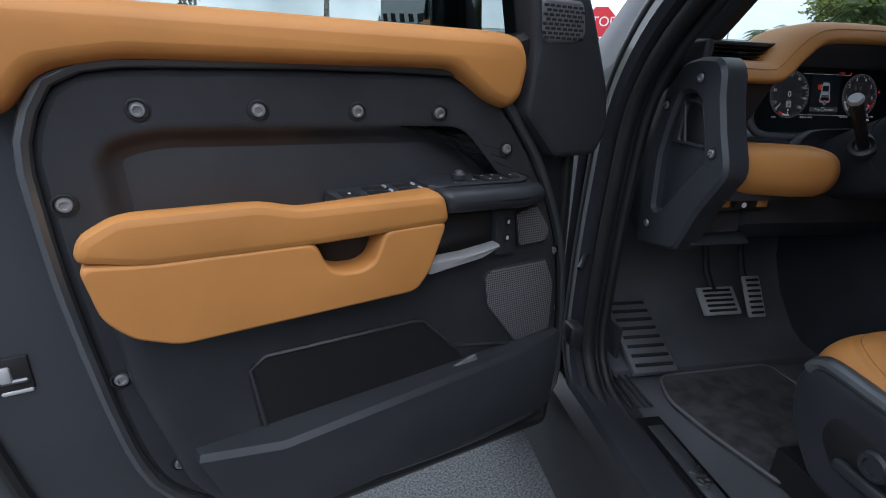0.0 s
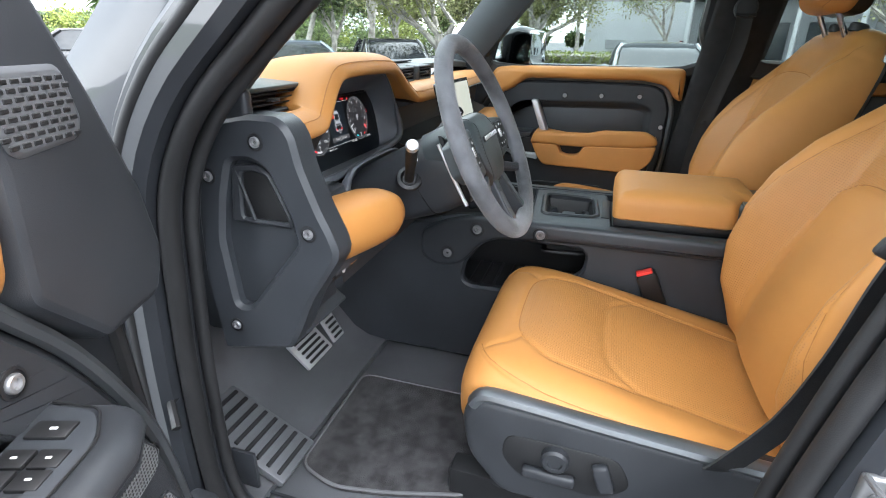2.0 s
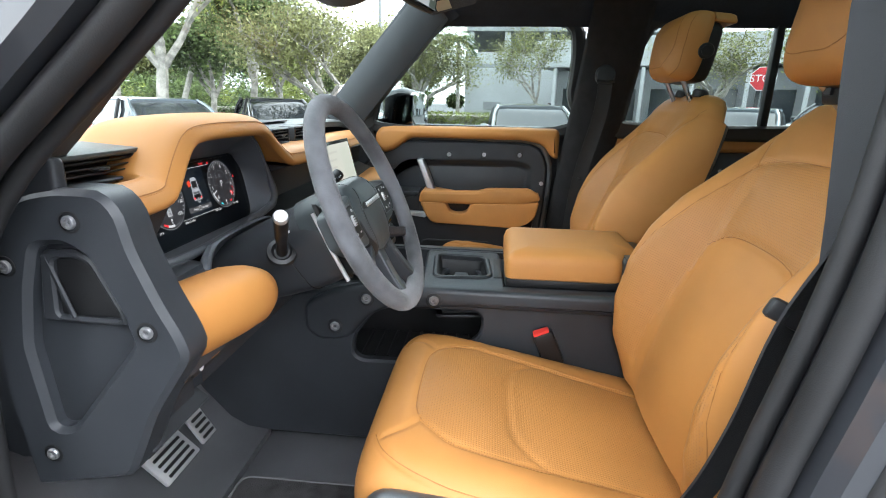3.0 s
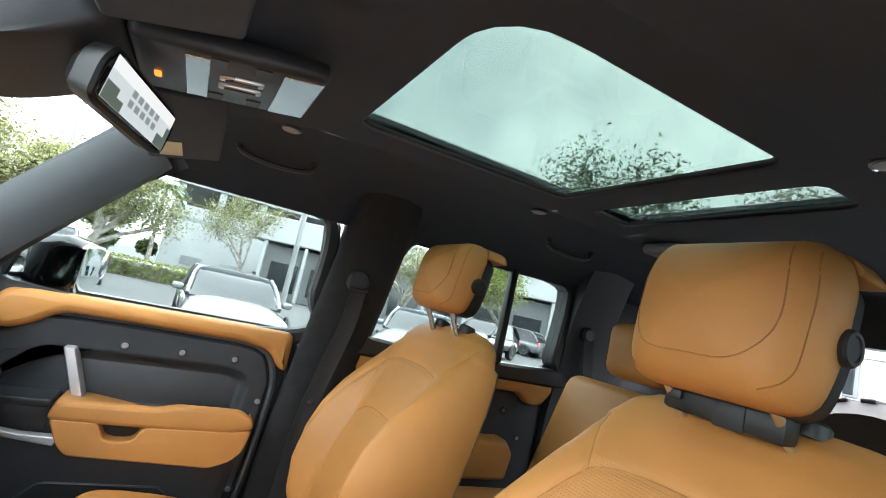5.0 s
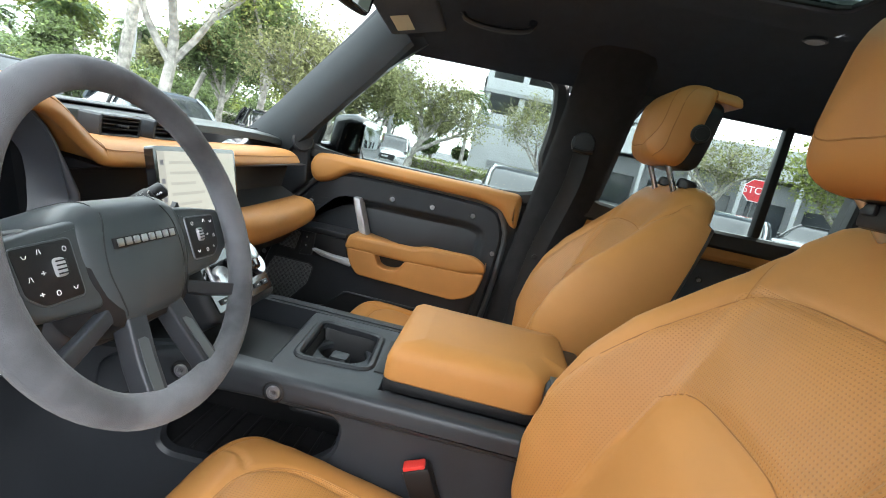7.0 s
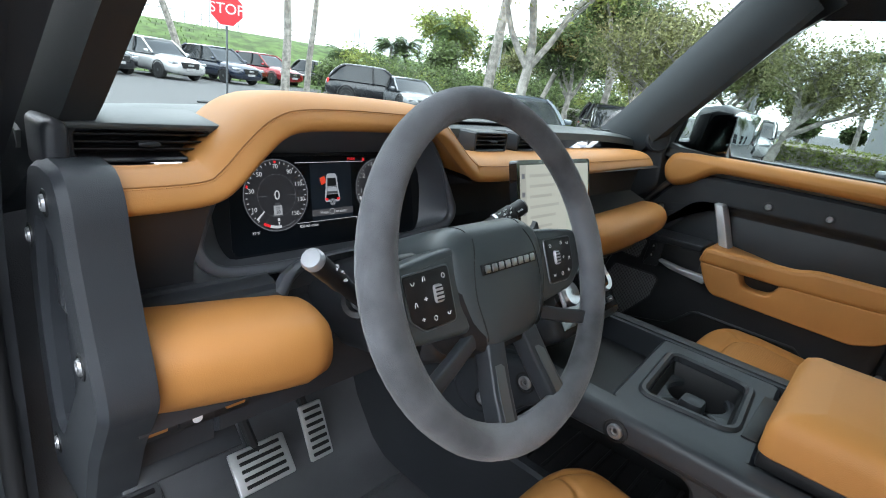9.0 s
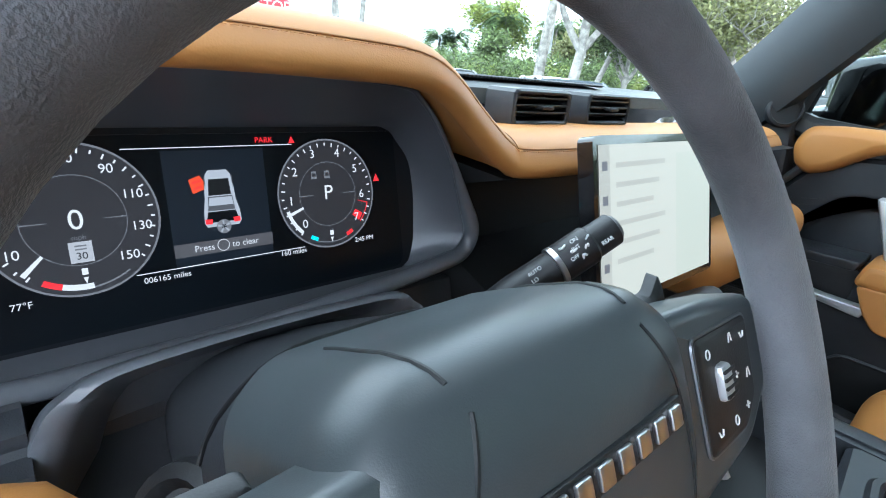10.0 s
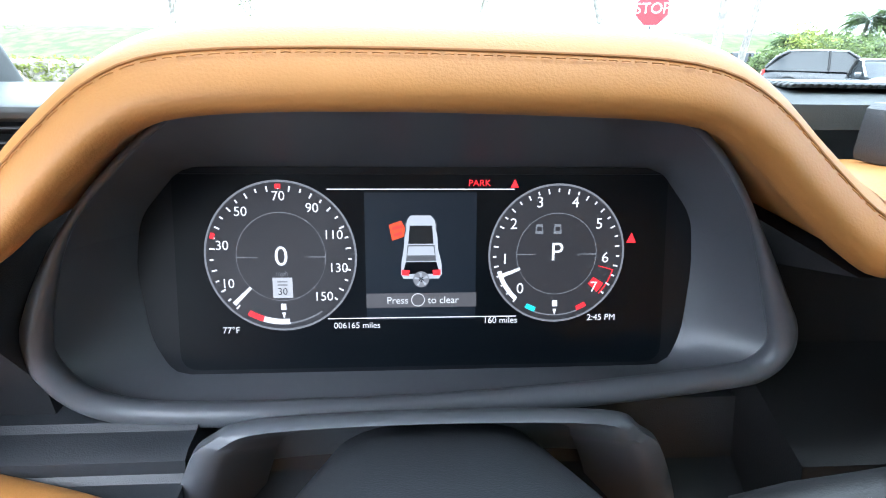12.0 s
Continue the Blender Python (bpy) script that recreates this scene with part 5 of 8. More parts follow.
# the small picture of a car with one door open
SILVER_L = glow("silver_display_light", (0.62, 0.66, 0.72), 0.050)
SHADE_L = glow("slate_display_light", (0.30, 0.32, 0.36), 0.020)
flat([(-6.5, 24.5), (6.0, 24.5), (8.5, 21.5), (10, 12), (10.5, 4), (12.5, -4), (13, -11), (11, -14), (-11, -14), (-12.5, -11), (-12, -3), (-10.5, 5), (-10, 12), (-8.5, 21.5)], SILVER_L, "car_symbol", 0.0004)
flat([(-6.8, 18.5), (6.8, 18.5), (7.6, 7.5), (-7.8, 7.5)], glow("dark_display_light", (0.05, 0.055, 0.065), 0.010), "car_symbol_roof", 0.0006)
flat([(-8.2, 6.8), (8.2, 6.8), (9.2, -3.0), (-9.2, -3.0)], SHADE_L, "car_symbol_rear_roof", 0.0006)
flat([(-7.6, 6.0), (7.6, 6.0), (8.4, 0.5), (-8.4, 0.5)], SILVER_L, "car_symbol_rear_roof", 0.0007)
flat([(-9.4, -3.6), (9.4, -3.6), (11.6, -11.0), (-11.4, -11.0)], SCREEN, "car_symbol_rear", 0.0006)
for sx in (-1, 1):
    flat([(sx * 8.8, 21), (sx * 9.8, 20.2), (sx * 9.2, 12)], SHADE_L, "car_symbol_side", 0.0006)
    flat([(sx * 7.0, -8.6), (sx * 12.0, -8.2), (sx * 12.0, -11.6), (sx * 7.5, -12)], REDL, "car_symbol_lamp", 0.0008)
band(0, -14.2, 1.6, 5.0, 0, 360, DIM, "car_symbol_wheel", 0.0009, 24)
flat(circle(0, -14.2, 4.2, 20), SCREEN, "car_symbol_wheel", 0.00085)
for k in range(5):
    band(0, -14.2, 0.4, 4.2, 72 * k + 12, 72 * k + 34, SILVER_L, "car_symbol_spoke", 0.0010, 3)
ORANGE_L = glow("orange_red_display_light", (1.0, 0.10, 0.03), 0.060)
flat([(-19.5, 19.0), (-12.0, 21.5), (-9.8, 17.5), (-10.2, 12.0), (-17.5, 9.5)], ORANGE_L, "car_symbol_door", 0.0006)
for k in range(2):
    flat([(-17.6 + k, 17.4 - 4 * k), (-11.4, 19.0 - 4 * k), (-11.4, 17.4 - 4 * k), (-17.4 + k, 16.0 - 4 * k)], REDL, "car_symbol_door", 0.0008)

# ---- column surround, vents and screen ----
ARCH = smooth_path([(-0.560, 1.03), (-0.545, 1.12), (-0.527, 1.174), (-0.512, 1.191), (-0.486, 1.200), (-0.40, 1.203), (-0.306, 1.200), (-0.284, 1.189), (-0.270, 1.174), (-0.252, 1.12), (-0.240, 1.04)], 5)
arch_in = [Vector((-0.40 + (p.x + 0.40) * 0.86, 1.04 + (p.y - 1.04) * 0.955)) for p in ARCH]
deep = [Vector((-0.40 + (p.x + 0.40) * 0.72, 1.04 + (p.y - 1.04) * 0.83)) for p in ARCH]
half_in = [a.lerp(b, 0.5) for a, b in zip(ARCH, arch_in)]
part("column_surround", skin([[V(p.x, -0.050, p.y - 0.060) for p in ARCH], [V(p.x, -0.070, p.y - 0.022) for p in ARCH], [V(p.x, -0.081, p.y - 0.004) for p in ARCH], [V(p.x * 0.985 - 0.006, -0.090, p.y - 0.002) for p in ARCH], [V(p.x, -0.093, p.y) for p in half_in],
                              [V(p.x, -0.089, p.y) for p in arch_in], [V(p.x, -0.056, p.y - 0.006) for p in deep]]), SATIN_PLASTIC, dash, "slate plastic column surround", 60)
ledge = [(-0.03, 1.205), (-0.062, 1.2035), (-0.066, 1.2005), (-0.078, 1.1990), (-0.084, 1.196), (-0.0855, 1.189), (-0.089, 1.186), (-0.103, 1.184), (-0.106, 1.181), (-0.107, 1.1735), (-0.111, 1.171), (-0.140, 1.168), (-0.149, 1.163), (-0.150, 1.10), (-0.03, 1.10)]
part("side_ledge", loft([[V(x, y, z - 0.024) for y, z in ledge] for x in (-0.700, -0.60, -0.528)]), GREY_PLASTIC, dash, "slate plastic ledge with stepped grooves", 20)


def vent(x, w, y=-0.03, z=1.314):
    v = part("air_vent", ring_plate(rpoly([(x - w / 2, z), (x + w / 2, z), (x + w / 2, z + 0.036), (x - w / 2, z + 0.036)], 0.006), rpoly([(x - w / 2 + 0.006, z + 0.005), (x + w / 2 - 0.006, z + 0.005), (x + w / 2 - 0.006, z + 0.031), (x - w / 2 + 0.006, z + 0.031)], 0.004), y + 0.035, y - 0.004, front, 48, 0.002), GREY_PLASTIC, dash, "slate air vent with dark slats")
    part("vent_back", box((w - 0.008, 0.004, 0.03), (x, y + 0.030, z + 0.018), 0), BLACK, v)
    for k in range(3):
        part("vent_slat", box((w - 0.010, 0.018, 0.0022), (x, y + 0.006, z + 0.0115 + 0.0072 * k), 0.0008, 1, Matrix.Rotation(radians(-14), 4, "X")), BLACK, v)
    part("vent_tab", box((0.020, 0.012, 0.004), (x, y - 0.004, z + 0.0187), 0.0012), PLASTIC, v)


vent(-0.644, 0.132, -0.036, 1.309)
part("vent_cover", box((0.150, 0.085, 0.007), (-0.646, 0.000, 1.3475), 0.003, 2, Matrix.Rotation(radians(4), 4, "X")), DASH_TOP, dash, "grey dash panel over the vent")
part("vent_cheek", box((0.020, 0.075, 0.050), (-0.720, -0.020, 1.325), 0.008, 3), GREY_PLASTIC, dash, "slate cheek beside the vent")
vent(-0.083, 0.095)
vent(0.045, 0.095)
for x in (0.54, 0.60):
    part("defroster_slot", box((0.040, 0.016, 0.003), (x, 0.085, 1.352), 0.001, 1), BLACK, dash)
part("vent_wheel_panel", box((0.014, 0.03, 0.034), (-0.571, -0.021, 1.326), 0.004), GREY_PLASTIC, dash)
part("wheel_mark", box((0.006, 0.002, 0.012), (-0.571, -0.0365, 1.328), 0.001), GLOSS_BLACK, dash)
SPK = dotted(mat("dash_speaker_mesh", (0.05, 0.055, 0.06), 0.5), 0.006, 0.002, 0.30)
part("speaker_mesh", box((0.30, 0.09, 0.004), (0.0, 0.09, 1.3565), 0.0015, 1, Matrix.Rotation(radians(-1), 4, "X")), SPK, dash, "perforated dash speaker cover")
part("head_up_shelf", box((0.20, 0.12, 0.004), (-0.40, 0.14, 1.3545), 0.0015, 1, Matrix.Rotation(radians(-5), 4, "X")), BLACK, dash)
# touch screen, leaning back
tl, tr = V(-0.146, -0.132, 1.320), V(0.098, -0.132, 1.319)
bl, br = V(-0.146, -0.170, 1.168), V(0.098, -0.170, 1.167)


def on_screen(u, v, c):
    p = tl.lerp(tr, u).lerp(bl.lerp(br, u), v)
    nrm = (tr - tl).cross(bl - tl).normalized()
    nrm = nrm if nrm.y < 0 else -nrm
    return p + nrm * c


frame_pts = rpoly([(0, 0), (1, 0), (1, 1), (0, 1)], 0.04)
ts = part("touch_screen", loft([[on_screen(p.x, p.y, c) for p in frame_pts] for c in (-0.012, 0.0, 0.003)]), GLOSS_BLACK, dash, "lit touch screen with pale page")
PAGE = glow("pale_page_light", (0.80, 0.81, 0.70), 0.058)
PAGE2 = glow("grey_page_light", (0.66, 0.66, 0.58), 0.055)
MAPG = glow("map_green_light", (0.74, 0.78, 0.66), 0.058)


def screen_patch(u0, v0, u1, v1, m, c):
    bm = bmesh.new()
    bm.faces.new([bm.verts.new(on_screen(u, v, c)) for u, v in ((u0, v0), (u1, v0), (u1, v1), (u0, v1))])
    part("screen_field", bm, m, ts, smooth=0)


screen_patch(0.03, 0.05, 0.97, 0.95, PAGE, 0.0035)
screen_patch(0.03, 0.05, 0.10, 0.95, PAGE2, 0.0038)
screen_patch(0.62, 0.12, 0.97, 0.95, MAPG, 0.0038)
for k in range(6):
    screen_patch(0.14, 0.15 + 0.11 * k, 0.14 + 0.38 - 0.05 * (k % 3), 0.18 + 0.11 * k, PAGE2, 0.0039)
for k in range(4):
    screen_patch(0.048, 0.14 + 0.19 * k, 0.082, 0.19 + 0.19 * k, DIM, 0.0041)
# centre stack with selector and climate dials
st0 = V(-0.012, -0.200, 1.082)
stack_m = Matrix.Rotation(radians(-38), 4, "X")
stk = part("selector_panel", box((0.225, 0.075, 0.135), st0, 0.016, 3, stack_m), GREY_PLASTIC, dash, "slate plastic centre stack")


def on_stack(x, v, c):
    return st0 + stack_m @ V(x, -0.0378 - c, v)


nst = stack_m @ V(0, -1, 0)
part("selector_face", box((0.20, 0.003, 0.105), on_stack(0, 0.0, 0.0), 0.001, 1, stack_m), GLOSS_BLACK, stk)
for x in (-0.062, 0.062):
    dial = part("climate_dial", lathe([(0.021, 0), (0.021, 0.014), (0.018, 0.018), (0.0, 0.018)], on_stack(x, 0.002, 0.0), nst, 28), PLASTIC, stk)
    part("dial_ring", lathe([(0.0215, 0.008), (0.0222, 0.013), (0.0195, 0.0185)], on_stack(x, 0.002, 0.0), nst, 28), CHROME, dial, "chrome dial ring")
    part("dial_face", lathe([(0.0165, 0.0182), (0.0, 0.0186)], on_stack(x, 0.002, 0.0), nst, 24), BAR_GREY, dial)
part("gear_selector", box((0.034, 0.060, 0.042), on_stack(-0.004, 0.012, 0.020), 0.008, 3, stack_m), GLOSS_BLACK, stk, "gloss black gear selector")
part("selector_trim", box((0.030, 0.006, 0.020), on_stack(-0.004, 0.020, 0.051), 0.002, 2, stack_m), CHROME, stk)
for k in range(6):
    part("panel_button", box((0.024, 0.005, 0.010), on_stack(-0.075 + 0.03 * k, -0.036, 0.002), 0.0015, 1, stack_m), PLASTIC, stk)
    part("button_mark", box((0.007, 0.001, 0.0025), on_stack(-0.075 + 0.03 * k, -0.036, 0.0046), 0, 1, stack_m), WHITE_MARK, stk)
part("start_button", lathe([(0.011, 0), (0.011, 0.005), (0.009, 0.006), (0, 0.006)], on_stack(0.088, 0.035, 0.0), nst, 20), CHROME, stk)
# panel under the knee pad, with its switch
sp = part("knee_switch_panel", box((0.115, 0.012, 0.030), (-0.640, -0.126, 1.066), 0.004, 2), BLACK, dash)
# solid tan blocks paint in the tan reflected beside the switch
for x, w in ((-0.682, 0.026), (-0.600, 0.022)):
    part("tan_reflection", box((w, 0.004, 0.014), (x, -0.132, 1.066), 0.002), TAN, sp, "small tan block painting in a reflection")
part("switch_button", box((0.036, 0.006, 0.016), (-0.642, -0.133, 1.064), 0.002), BLACK, sp)
part("switch_mark", lathe([(0.005, 0), (0.005, 0.001), (0, 0.001)], (-0.642, -0.1362, 1.064), (0, -1, 0), 14), WHITE_MARK, sp)
part("fuse_cover", box((0.13, 0.006, 0.075), (-0.640, -0.070, 0.995), 0.003, 2, Matrix.Rotation(radians(-52), 4, "X")), PLASTIC, dash)
# gear paddles behind the wheel
for sx in (-1, 1):
    x = -0.397 + sx * 0.117
    pdl = part("shift_paddle", pad([(0.0, 0.0), (sx * 0.012, 0.010), (sx * 0.020, -0.10), (sx * 0.004, -0.115), (-sx * 0.03, -0.06), (-sx * 0.03, 0.0)], 0.004, [(0.0, 0), (0.006, 0), (0.008, 0.002)],
               lambda a, b, c: V(x + a, -0.262 + b * math.sin(WT) - c, 1.262 + b * math.cos(WT))), BLACK, col, "black gear paddle with silver edge")
    part("paddle_edge", tube([V(-0.397 + sx * 0.134, -0.262, 1.257), V(-0.397 + sx * 0.146, -0.290, 1.21), V(-0.397 + sx * 0.152, -0.317, 1.164)], 0.0032, 8), SILVER, pdl, "silver paddle edge")

# ---- pedals, foot rest and mat ----
for name, c, w, h, lean in (("brake_pedal", V(-0.453, 0.074, 0.753), 0.104, 0.074, 46), ("accelerator_pedal", V(-0.328, 0.100, 0.747), 0.050, 0.108, 32)):
    p = thing(name, "ribbed steel %s with black rubber pads" % name.replace("_", " "), "pedal", c)
    m = Matrix.Rotation(radians(-lean), 4, "X")
    part("plate", box((w, 0.010, h), c, 0.004, 2, m), STEEL, p, "brushed steel pedal plate")
    n = 5 if w > 0.05 else 7
    for k in range(n):
        v = (k - (n - 1) / 2) * h / (n + 0.6)
        part("rubber_strip", box((w * 0.74, 0.004, h / n * 0.42), c + m @ V(0, -0.006, v), 0.001, 1, m), BLACK, p)
    part("pedal_arm", tube([c + V(0, 0.01, 0.0), c + V(-0.01, 0.05, 0.06), c + V(-0.02, 0.08, 0.16)], 0.009, 8), BLACK, p)
rest = part("foot_rest", box((0.12, 0.30, 0.02), (-0.645, 0.13, 0.675), 0.006, 2, Matrix.Rotation(radians(28), 4, "X")), FLOOR_RUBBER, body, "ribbed rubber foot rest")
rm = Matrix.Rotation(radians(28), 4, "X")
for k in range(11):
    part("rest_rib", box((0.10, 0.009, 0.005), V(-0.645, 0.13, 0.675) + rm @ V(0, -0.13 + 0.026 * k, 0.0115), 0.0015, 1, rm), RUBBER, rest)
for k in range(3):
    part("floor_rib", box((0.26, 0.008, 0.006), (-0.47, 0.06 + 0.022 * k, 0.592 + 0.004 * k), 0.002, 1), RUBBER, body)
mat_thing = thing("floor_mat", "charcoal carpet floor mat with grey bound edge", "floor mat", (-0.47, -0.16, 0.585))
MATP = rpoly([(-0.635, 0.0), (-0.315, 0.012), (-0.315, -0.27), (-0.345, -0.30), (-0.36, -0.36), (-0.60, -0.355), (-0.645, -0.20), (-0.665, -0.09)], 0.03)
part("carpet", plate(MATP, 0.585, 0.597, same_place, 0.004, 2), CARPET, mat_thing)
part("binding", tube([V(p.x, p.y, 0.596) for p in MATP], 0.0035, 6, True), mat("grey_binding", (0.11, 0.11, 0.115), 0.8), mat_thing, "grey bound edge")
# sill plate
spl = part("sill_plate", box((0.055, 0.34, 0.006), (-0.742, -0.30, 0.588), 0.002), GLOSS_BLACK, body, "black sill tread plate")
part("sill_plate_trim", box((0.034, 0.22, 0.003), (-0.742, -0.27, 0.5925), 0.001), SATIN_GREY, spl)
lettering("V8", 0.042, Matrix.Translation((-0.742, -0.30, 0.5945)) @ Matrix.Rotation(radians(-90), 4, "Z"), CHROME, spl, "chrome V8 lettering", 0.0006)
for k in range(4):
    part("sill_rib", box((0.006, 0.20, 0.004), (-0.760 + 0.016 * k, 0.0, 0.592), 0.001), PLASTIC, body)
kick = part("kick_panel", box((0.008, 0.05, 0.08), (-0.752, 0.03, 0.69), 0.003), PLASTIC, body)
part("kick_handle", box((0.008, 0.016, 0.035), (-0.747, 0.03, 0.69), 0.003), BLACK, kick)

def door_map(a, b, c):
    return Vector((a, c, b))


def MIRROR_MAP(a, b, c):
    """The mirror stands out from the door, its glass to the rear."""
    turn = radians(22)
    return Vector((0.32 + c * math.cos(turn) + (a - 0.245) * math.sin(turn), -0.135 + c * math.sin(turn) - (a - 0.245) * math.cos(turn), b))


def piece(name, mesh, parent, at, turn=None):
    """One of many alike pieces, sharing its mesh."""
    o = new(name, mesh)
    o.parent = parent
    if not parent.get("local") and parent.type == "EMPTY":
        o.matrix_parent_inverse = parent.matrix_basis.inverted()
    o.matrix_basis = Matrix.Translation(at) @ (turn if turn is not None else Matrix())
    return o


def piece_mesh(name, bm, material):
    me = bpy.data.meshes.new(name)
    bm.to_mesh(me)
    bm.free()
    me.materials.append(material)
    return me


SLOT = piece_mesh("grille_slot", box((0.0096, 0.002, 0.0046), (0, 0, 0), 0.0014, 1), BLACK)


def make_door(name, label, m, driver):
    """A front door with its lining. Local: x from hinge to latch, y out of the lining towards the cabin, z up."""
    d = thing(name, label, "car door", turn=m, kind="")
    OUT = smooth_path([(0.045, 0.60), (0.03, 0.72), (0.06, 0.95), (0.13, 1.11), (0.20, 1.205), (0.26, 1.262), (0.40, 1.275), (0.65, 1.275), (0.80, 1.265), (0.845, 1.20), (0.850, 1.14), (0.84, 0.98), (0.81, 0.76), (0.77, 0.665), (0.68, 0.60), (0.50, 0.565), (0.2, 0.56)], 4, True)
    # shell
    SHELL = rpoly([(-0.02, 0.46), (-0.035, 0.60), (-0.01, 1.12), (0.0, 1.33), (0.95, 1.33), (1.03, 1.20), (1.03, 0.90), (0.99, 0.66), (0.90, 0.46)] if driver else [(-0.02, 0.46), (-0.035, 0.60), (-0.01, 1.12), (0.0, 1.33), (0.92, 1.33), (0.945, 1.20), (0.935, 0.90), (0.88, 0.62), (0.82, 0.46)], 0.04)
    part("door_skin", plate(SHELL, -0.115, -0.095, door_map, 0.01), PAINT, d, "dark grey painted door skin")
    part("door_core", plate(shrink(SHELL, 0.012), -0.10, -0.035, door_map, 0.02, 3), PAINT, d, "dark grey painted door shell")
    part("door_seal", tube([door_map(p.x, p.y, -0.034) for p in shrink(resample(SHELL, 60), 0.045)], 0.010, 8, True, 1, (0, 1, 0)), RUBBER, d)
    # lining
    REC = rpoly([(0.792, 1.185), (0.735, 1.203), (0.30, 1.195), (0.20, 1.09), (0.20, 1.05), (0.786, 1.06)], 0.03)
    part("lining", ring_plate(OUT, REC, -0.045, 0.0, door_map, 96, 0.010), PLASTIC, d, "dark grained door lining")
    part("lining_recess", plate(grown(REC, 0.01), -0.045, -0.022, door_map, 0.004), GREY_PLASTIC, d)
    edge = resample(REC, 96)
    slope = [(grown(edge, k) if k > 0 else shrink(edge, -k), c) for k, c in ((0.012, 0.0008), (0.006, 0.0012), (0.001, -0.001), (-0.004, -0.006), (-0.010, -0.014), (-0.016, -0.0195), (-0.024, -0.0215))]
    part("recess_moulding", skin([[door_map(p.x, p.y, c) for p in list(ring) + [ring[0]]] for ring, c in slope]), PLASTIC, d, "", 60)
    part("lining_border", tube([door_map(p.x, p.y, -0.004) for p in grown(resample(OUT, 80), 0.008)], 0.009, 8, True, 1, (0, 1, 0)), SATIN_GREY, d)
    # belt pad
    BP = [(0.905, 1.215), (0.862, 1.222), (0.825, 1.268), (0.75, 1.282), (0.33, 1.282), (0.262, 1.235), (0.222, 1.222), (0.197, 1.24), (0.185, 1.297), (0.205, 1.335), (0.25, 1.340), (0.92, 1.344)]
    if not driver:
        BP = [(min(a, 0.885), b - 0.016 * (b > 1.29)) for a, b in BP]
    part("belt_pad", pad(BP, 0.025, [(-0.05, 0), (0.0, 0), (0.013, 0.003), (0.021, 0.009), (0.025, 0.018)], door_map), TAN, d, "tan leather belt pad")
    # lower lining stands proud of the upper
    part("lower_lining", pad([(0.815, 1.065), (0.30, 1.075), (0.19, 1.085), (0.125, 1.04), (0.090, 0.93), (0.075, 0.80), (0.095, 0.63), (0.69, 0.605), (0.755, 0.70), (0.80, 0.88)], 0.03, [(-0.03, 0), (0.022, 0.0), (0.036, 0.006), (0.042, 0.016), (0.0435, 0.028)], door_map), PLASTIC, d, "dark grained lower lining")
    # armrest and pocket
    A = [(0.824, 1.080), (0.816, 1.108), (0.779, 1.129), (0.63, 1.129), (0.588, 1.118), (0.379, 1.118), (0.367, 1.070), (0.568, 1.0642), (0.757, 1.0662)]
    if not driver:
        A = [(a, b - 0.022 + 0.024 * (a - 0.37)) for a, b in A]
    part("armrest_top", pad(A, 0.016, [(-0.03, 0), (0.044, 0), (0.054, 0), (0.082, 0.0), (0.091, 0.0016), (0.097, 0.005), (0.100, 0.012)], lambda a, b, c: V(a, c, b - 0.022 * max(0.0, (0.085 - c) / 0.085) * (b > 1.09) * min(1.0, max(0.0, (a - 0.40) / 0.12)) - (0.011 if driver and c < 0.05 and b > 1.09 and a < 0.60 else 0.0))), TAN, d, "tan leather armrest")
    K = [(0.820, 1.079), (0.757, 1.0722), (0.569, 1.0702), (0.553, 1.032), (0.536, 1.0235), (0.507, 1.0225), (0.489, 1.031), (0.472, 1.0745), (0.374, 1.0758), (0.400, 1.003), (0.423, 0.973), (0.737, 0.964), (0.783, 0.983), (0.808, 1.012)]
    if not driver:
        K = [(a, b - (0.022 - 0.024 * (a - 0.37)) * max(0.0, min(1.0, (b - 0.99) / 0.07))) for a, b in K]
    part("armrest_front", pad(K, 0.014, [(-0.03, 0.0), (0.092, 0.0), (0.0965, 0.0016), (0.0985, 0.004)], door_map), TAN, d, "tan leather armrest front with pull cut-out")
    part("pull_pocket", plate(rpoly([(0.59, 1.074), (0.452, 1.074), (0.46, 1.008), (0.575, 1.008)], 0.01), 0.0, 0.055, door_map, 0.004), BLACK, d)
    # switch block
    if driver:
        sw = [(0.380, 1.119), (0.229, 1.114), (0.172, 1.108), (0.160, 1.092), (0.170, 1.075), (0.23, 1.076), (0.374, 1.081)]
        s = part("switch_panel", pad(sw, 0.012, [(-0.03, 0), (0.074, 0.0), (0.083, 0.0016), (0.090, 0.005), (0.0945, 0.010), (0.096, 0.016)], lambda a, b, c: V(a, c - 0.035 * max(0.0, (0.24 - a) / 0.08) ** 2, b)), PLASTIC, d, "dark window switch panel")
        top = lambda a, b, c: V(a, b, c - 0.024 * max(0.0, 0.38 - a) - (0.012 if a > 0.385 else 0.0))
        WELL = rpoly([(0.524, -0.02), (0.518, 0.046), (0.40, 0.048), (0.380, 0.052), (0.372, 0.066), (0.225, 0.066), (0.19, 0.045), (0.178, -0.02)], 0.014)
        part("switch_plate", plate(WELL, 1.10, 1.1205, top, 0.0015), GREY_PLASTIC, s, "slate switch plate")
